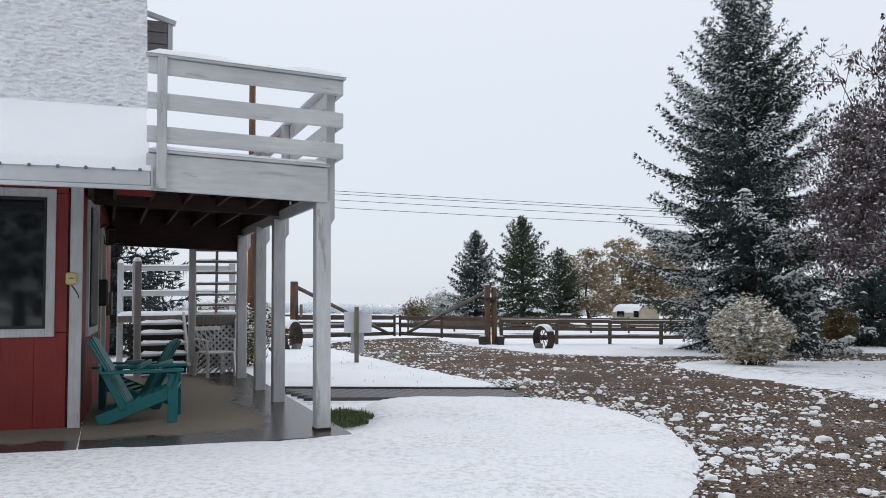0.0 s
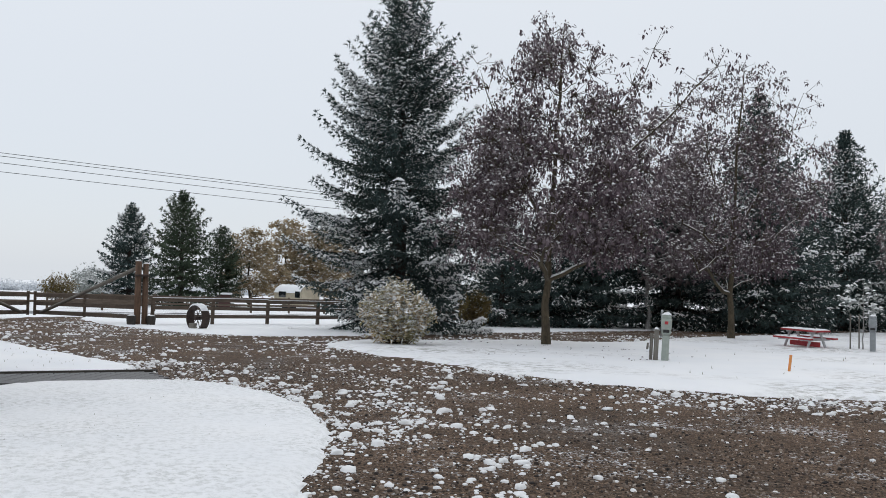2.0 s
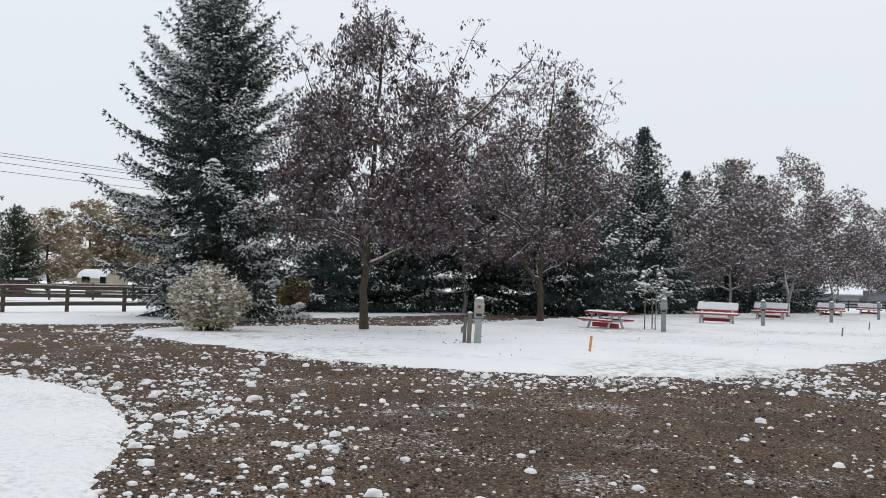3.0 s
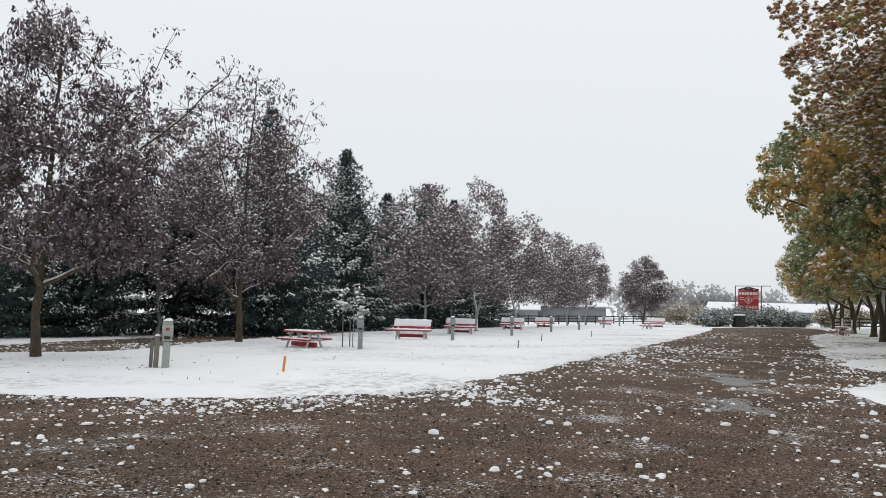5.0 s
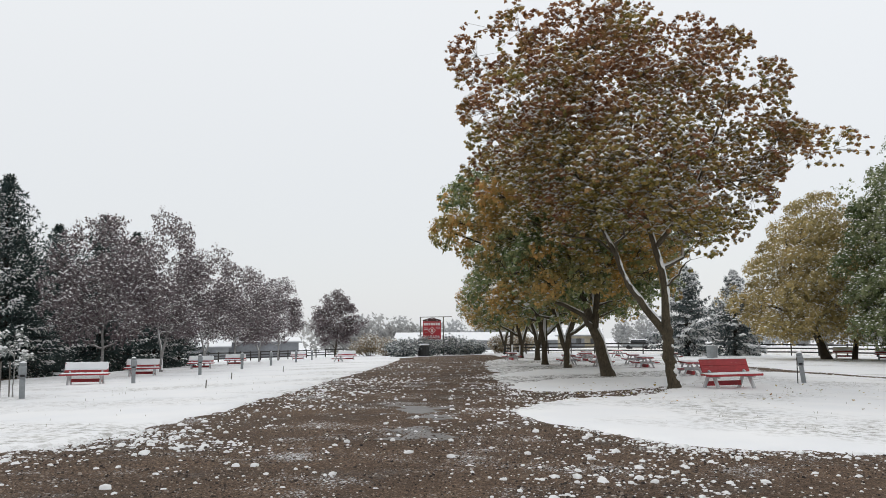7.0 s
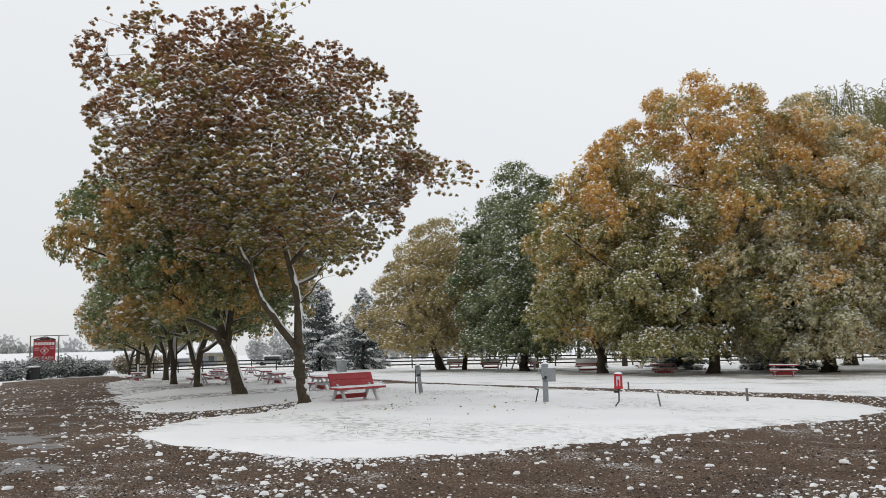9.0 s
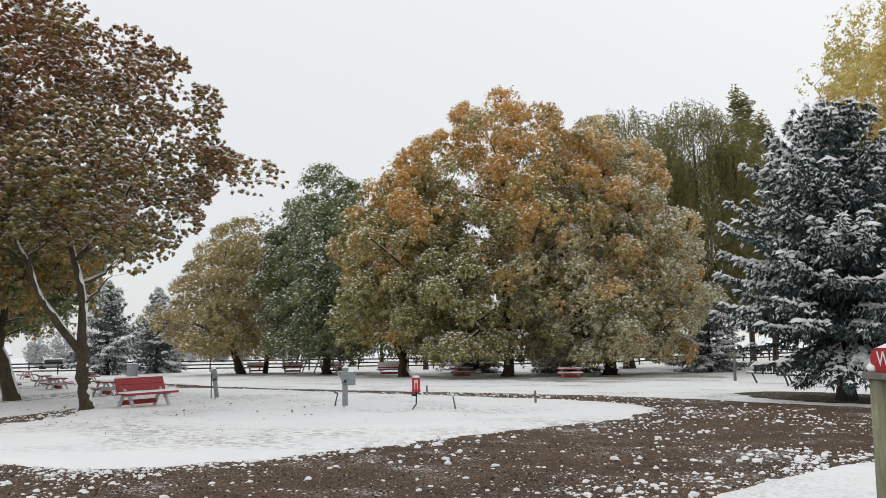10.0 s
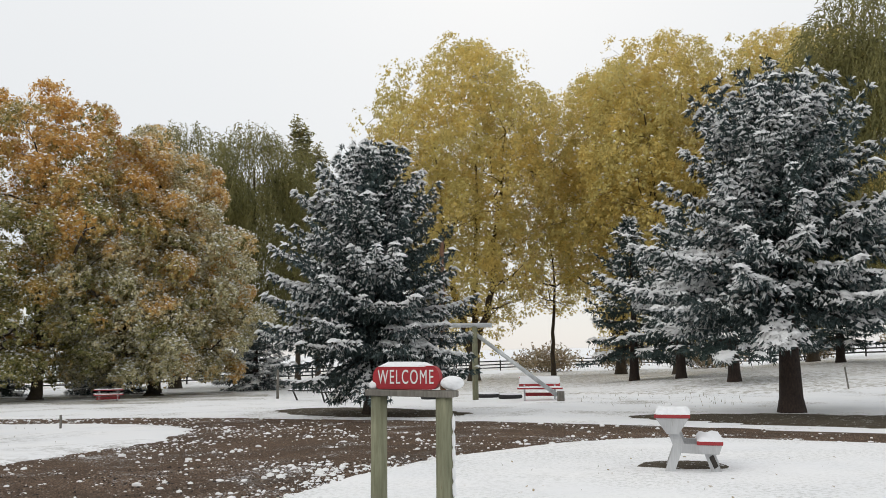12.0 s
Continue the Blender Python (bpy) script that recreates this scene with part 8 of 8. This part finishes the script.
def torus(bm, R, r, z=0.11, n=20, k=8):
    vs = [[bm.verts.new(((R + r * math.cos(b)) * math.cos(a), (R + r * math.cos(b)) * math.sin(a), z + r * math.sin(b))) for b in np.arange(k) * 2 * math.pi / k] for a in np.arange(n) * 2 * math.pi / n]
    for i in range(n):
        for j in range(k):
            bm.faces.new((vs[i][j], vs[(i + 1) % n][j], vs[(i + 1) % n][(j + 1) % k], vs[i][(j + 1) % k]))


tyre(19.0, -32.0, 0.42, "half-sunk black tyre with snow on it")
tyre(20.6, -32.8, 0.42, "half-sunk black tyre with snow on it")
tyre(22.6, -31.2, 0.42, "half-sunk black tyre with snow on it")
for x, y, a in ((24.8, -27.6, 30), (28.0, -29.0, 20)):
    t = thing("low_bench", on(x, y, a), "low dark plank bench under snow", "bench", "plank benches")
    p = box("seat", TIMBER_DARK, t, -1.1, 1.1, -0.2, 0.2, 0.38, 0.44, 0.008)
    snow_cap("seat_snow", p, -1.1, 1.1, -0.2, 0.2, 0.44, 0.04, 70)
    for sx2 in (-0.8, 0.8):
        plank("leg", TIMBER_DARK, t, (sx2, -0.2, -0.05), (sx2 + 0.06, 0.12, 0.39), 0.06, 0.06)
t = stand("thin_post", 31.6, -30.3, "thin grey post in the playground", "post")
bar("post", GREY_WOOD, t, (0, 0, -0.1), (0, 0, 1.5), 0.07, 0.06, 8)
t = stand("swing_set", 70.0, -20.5, "pale metal swing set behind the trees", "swing")
for x in (-1.8, 1.8):
    for s in (-1, 1):
        bar("leg", GALVANISED, t, (x, s * 1.1, -0.1), (x, 0, 2.6), 0.06, None, 8)
bar("top_bar", GALVANISED, t, (-1.9, 0, 2.6), (1.9, 0, 2.6), 0.06, None, 8)
t = stand("litter_bin", 72.7, -5.6, "grey dustbin beside the pasture fence", "bin")
one("bin", PED_GREY, t, lambda bm: rod(bm, (0, 0, -0.02), (0, 0, 1.05), 0.42, 0.46, 12))

# ---- things on the porch ----
chair = thing("adirondack_chair", HOME @ pose(0.66, 0.22, 0, 0, 0, -8), "teal plastic adirondack chair on the porch", "chair")
for y in (-0.30, 0.30):
    plank("front_leg", TEAL, chair, (0.33, y, 0.0), (0.33, y, 0.54), 0.035, 0.10)
    plank("side_rail", TEAL, chair, (-0.42, y * 0.9, 0.04), (0.36, y * 0.9, 0.35), 0.03, 0.13)
    plank("armrest", TEAL, chair, (-0.38, y * 1.12, 0.555), (0.44, y * 1.12, 0.565), 0.14, 0.03)
    plank("arm_bracket", TEAL, chair, (0.29, y * 1.05, 0.38), (0.34, y * 1.1, 0.53), 0.03, 0.06)
    plank("back_support", TEAL, chair, (-0.36, y * 0.95, 0.55), (-0.16, y * 0.95, 0.16), 0.035, 0.07)
for i in range(6):
    plank("seat_slat", TEAL, chair, (0.34 - i * 0.095, -0.28, 0.375 - i * 0.038), (0.34 - i * 0.095, 0.28, 0.375 - i * 0.038), 0.085, 0.022)
for i in range(6):
    y = -0.25 + i * 0.10
    h = 0.92 - 0.06 * abs(i - 2.5) / 2.5
    plank("back_slat", TEAL, chair, (-0.12, y * 0.85, 0.17), (-0.12 - 0.40, y * 1.05, 0.17 + h * 0.82), 0.092, 0.022)
plank("back_rail", TEAL, chair, (-0.39, -0.33, 0.58), (-0.39, 0.33, 0.58), 0.03, 0.08)
plank("leg_brace", TEAL, chair, (-0.02, -0.27, 0.60), (0.05, 0.27, 0.62), 0.03, 0.05)

copy_thing(chair, HOME @ pose(0.62, 1.35, 0, 0, 0, 160) @ Matrix.Scale(0.9, 4))

pc = thing("plastic_chair", HOME @ pose(1.95, 4.75, 0, 0, 0, 20), "white moulded plastic garden chair", "chair")
one("seat", PLASTIC_WHITE, pc, lambda bm: cuboid(bm, 0.44, 0.42, 0.03, Matrix.Translation((0, 0, 0.40)), 0.012))
for i in range(6):
    plank("back_slat", PLASTIC_WHITE, pc, (-0.16 + i * 0.064, 0.20, 0.40), (-0.20 + i * 0.080, 0.30, 0.76), 0.012, 0.035)
plank("back_top", PLASTIC_WHITE, pc, (-0.24, 0.305, 0.78), (0.24, 0.305, 0.78), 0.03, 0.07)
for x in (-0.22, 0.22):
    plank("front_leg", PLASTIC_WHITE, pc, (x * 1.12, -0.22, 0), (x, -0.18, 0.40), 0.05, 0.05)
    plank("back_leg", PLASTIC_WHITE, pc, (x * 1.12, 0.26, 0), (x, 0.20, 0.40), 0.05, 0.05)
    plank("armrest", PLASTIC_WHITE, pc, (x * 1.1, -0.2, 0.60), (x * 1.1, 0.26, 0.62), 0.05, 0.025)
    plank("arm_post", PLASTIC_WHITE, pc, (x * 1.1, -0.19, 0.40), (x * 1.1, -0.19, 0.60), 0.04, 0.03)

# ---- beyond the park ----
t = stand("camper_trailer", 17.0, 73.1, "small rounded cream camper trailer with snow on its roof", "trailer", radians(-60), scale=1.0)


def camper_body(bm):
    n = 10
    a = []
    for x in (-1.8, 1.8):
        a.append([bm.verts.new((x, 1.05 * math.cos(k), 0.55 + 0.75 + 0.9 * math.sin(k))) for k in np.linspace(0, math.pi, n)] + [bm.verts.new((x, -1.05, 0.5)), bm.verts.new((x, 1.05, 0.5))])
    m = len(a[0])
    for i in range(m):
        bm.faces.new((a[0][i], a[0][(i + 1) % m], a[1][(i + 1) % m], a[1][i]))
    bm.faces.new(a[0]), bm.faces.new(a[1])


one("body", TAN_WALL, t, camper_body)


def camper_snow(bm):
    rows = [[bm.verts.new((x, 1.09 * math.cos(k), 1.30 + 0.96 * math.sin(k))) for k in np.linspace(0.25, math.pi - 0.25, 12)] for x in (-1.83, -1.7, 1.3, 1.45)]
    for p, q in zip(rows[:-1], rows[1:]):
        for i in range(11):
            bm.faces.new((p[i], p[i + 1], q[i + 1], q[i]))
    for r in (rows[0], rows[-1]):
        bm.faces.new(r)


one("roof_snow", SNOW, t, camper_snow, "", True)
box("window", GLASS, t, 0.9, 1.5, -1.07, -1.04, 1.15, 1.7, 0)
box("side_window", GLASS, t, -1.2, -0.3, -1.07, -1.04, 1.15, 1.65, 0)
for x in (-0.5, 0.5):
    one("wheel", RUBBER, t, lambda bm: rod(bm, (x, -1.0, 0.32), (x, -0.8, 0.32), 0.33, None, 12))
t = stand("shed", 11.5, 79.1, "small brown shed with a snowy roof", "shed", scale=0.62)
one("wall", SIGN_BROWN, t, lambda bm: cuboid(bm, 1.6, 1.6, 2.0, Matrix.Translation((0, 0, 1.0)), 0.01))
one("roof", SNOW, t, lambda bm: cuboid(bm, 2.2, 2.2, 0.25, Matrix.Translation((0, 0, 2.1)), 0.08))


def barn(x, y, w, d, h, ridge, turn, wall, label, doors=2, windows=4):
    t = stand("barn", x, y, label, "building", turn)
    one("wall", wall, t, lambda bm: [cuboid(bm, w, d, h + 1.5, Matrix.Translation((0, 0, h / 2 - 0.75)), 0)])
    for s in (-1, 1):
        r = one("roof", SHED_BLUE, t, lambda bm: [beam(bm, (0, s * (d / 2 + 0.5), h), (0, 0, h + ridge), w + 1.0, 0.15, 0)])
        one("roof_snow", SNOW, r, lambda bm: [beam(bm, (0, s * (d / 2 + 0.48), h + 0.17), (0, 0, h + ridge + 0.17), w + 0.9, 0.16, 0.04)])
    for i in range(doors):
        box("door", SHED_GREY, t, -w / 2 + (i + 0.6) * w / (doors + 0.4) - 1.5, -w / 2 + (i + 0.6) * w / (doors + 0.4) + 1.5, -d / 2 - 0.06, -d / 2 - 0.01, 0, h * 0.8, 0)
    for i in range(windows):
        box("window", GLASS, t, -w / 2 + (i + 0.3) * w / windows, -w / 2 + (i + 0.3) * w / windows + 0.9, -d / 2 - 0.08, -d / 2 - 0.065, h * 0.45, h * 0.8, 0)
    return t


barn(127.5, 61.4, 11, 9, 2.6, 0.5, radians(-62), SHED_GREY, "long grey metal barn with a snowy roof", 2, 0)
barn(120.5, 67.3, 6, 7, 2.0, 1.3, radians(-62), SHED_BLUE, "blue-grey shed with a snow-covered roof", 1, 0)
barn(171, 33.5, 34, 10, 2.0, 1.5, radians(-80), SHED_BLUE, "long low pale building under a white roof", 3, 6)
barn(154, 11.5, 7.5, 8, 2.3, 1.2, radians(-86), TAN_WALL, "tan house with a snow-covered roof", 1, 3)
barn(200, -4, 9, 8, 2.2, 1.3, radians(-88), SHED_GREY, "grey farm building with a white roof", 1, 4)


def parked_car(x, y, turn, paint, label):
    t = stand("car", x, y, label, "car", turn, "parked cars far off")
    one("body", paint, t, lambda bm: cuboid(bm, 4.4, 1.75, 0.62, Matrix.Translation((0, 0, 0.62)), 0.12))
    one("cabin", GLASS, t, lambda bm: cuboid(bm, 2.4, 1.6, 0.55, Matrix.Translation((-0.1, 0, 1.18)), 0.18))
    one("roof_snow", SNOW, t, lambda bm: cuboid(bm, 2.2, 1.5, 0.12, Matrix.Translation((-0.1, 0, 1.5)), 0.05))
    for a in (-1.35, 1.35):
        for b in (-0.82, 0.82):
            one("wheel", RUBBER, t, lambda bm: rod(bm, (a, b - 0.1, 0.32), (a, b + 0.1, 0.32), 0.33, None, 12))


parked_car(130.5, 0.8, radians(80), PED_GREY, "grey parked car with snow on its roof")
parked_car(148, 36, radians(100), PALE_BOARD, "white parked car with snow on its roof")
parked_car(149, 31, radians(100), SIGN_RED, "dark red parked car with snow on its roof")

# pile of snowy timber beyond the highway
t = stand("log_pile", 1.0, 68.0, "heap of old logs dusted with snow", "log pile")
for i in range(9):
    a = random.uniform(-0.2, 0.2)
    bar("log", FENCE_WOOD, t, (-2.5 + random.uniform(-1, 1), -0.9 + 0.35 * (i % 5), 0.2 + 0.3 * (i // 5)), (2.6 + random.uniform(-1, 1), -0.9 + 0.35 * (i % 5) + a, 0.25 + 0.3 * (i // 5)), 0.17, 0.14, 8)
snow_cap("log_snow", t, -2.4, 2.4, -0.9, 0.7, 0.62, 0.12, 90)

# power lines across the highway
for z, dz in ((7.9, 0), (7.6, 0.1), (7.1, -0.1), (6.4, -0.2)):
    wire("power_line", (-70, 62, z + 5.4), (150, 112, z - 0.6 + dz), 1.2, "thin dark power line over the highway", 0.024)


def tree_line(name, x0, y0, x1, y1, n, h, seed, label):
    """A far row of bare trees, as clumped low-detail crowns in haze-paled colours."""
    rng = np.random.default_rng(seed)
    c = []
    for i in range(n):
        u = (i + rng.uniform(-0.4, 0.4)) / n
        hh, wide = h * rng.uniform(0.45, 1.0) * (0.45 if h > 20 else 0.75), 1.6 if h > 20 else 0.4
        m = 420
        q = unit(rng.normal(0, 1, (m, 3))) * rng.random((m, 1)) ** 0.4 * np.array([hh * wide, hh * wide, hh * 0.5])
        q += np.array([x0 + u * (x1 - x0), y0 + u * (y1 - y0), hh * 0.5])
        q[:, 2] += land(q[:, 0], q[:, 1])
        c.append(q)
    c = np.concatenate(c)
    d = unit(rng.normal(0, 1, c.shape))
    v, f = blades(c, d, unit(np.cross(d, rng.normal(0, 1, c.shape))), np.full(len(c), h * 0.075), np.full(len(c), h * 0.05))
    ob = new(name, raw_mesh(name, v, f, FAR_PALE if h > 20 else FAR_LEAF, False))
    tagged(ob, label, "trees", "", "stuff")


# distance haze is put into these leaf colours, palest for the horizon
FAR_PALE = hues("horizon_woods_haze_pale", [(0.74, 0.76, 0.785), (0.79, 0.81, 0.835)], [(0.76, 0.78, 0.805), (0.81, 0.83, 0.855)], 0.05)
FAR_LEAF = hues("far_twigs_haze_pale", [(0.46, 0.47, 0.48), (0.58, 0.59, 0.60)], [(0.43, 0.43, 0.42), (0.54, 0.53, 0.52)], 0.05)
tree_line("far_woods", 196, 80, 236, 22, 24, 14, 1, "row of far trees behind the farm buildings, coloured pale for haze")
tree_line("far_woods", 190, 4, 250, -70, 22, 12, 2, "row of far trees beyond the pasture, coloured pale for haze")
tree_line("far_woods", -260, 640, 420, 580, 110, 20.5, 3, "line of woods on the horizon, coloured pale for haze")

# a stone on the drive, capped with snow
t = stand("stone", 5.75, 8.05, "small dark stone with a cap of snow on the gravel", "stone")


def stone_shape(bm, r, squash, lift):
    bmesh.ops.create_icosphere(bm, subdivisions=3, radius=r)
    for v in bm.verts:
        k = 1 + 0.22 * math.sin(9 * v.co.x / r + 1.3) * math.cos(7 * v.co.y / r) + 0.1 * math.sin(13 * v.co.z / r)
        v.co = Vector((v.co.x * k * 1.4, v.co.y * k, v.co.z * k * squash + lift))


one("body", TIMBER_DARK, t, lambda bm: stone_shape(bm, 0.06, 0.55, 0.035), "", True)
one("snow", SNOW, t, lambda bm: stone_shape(bm, 0.052, 0.4, 0.062), "", True)
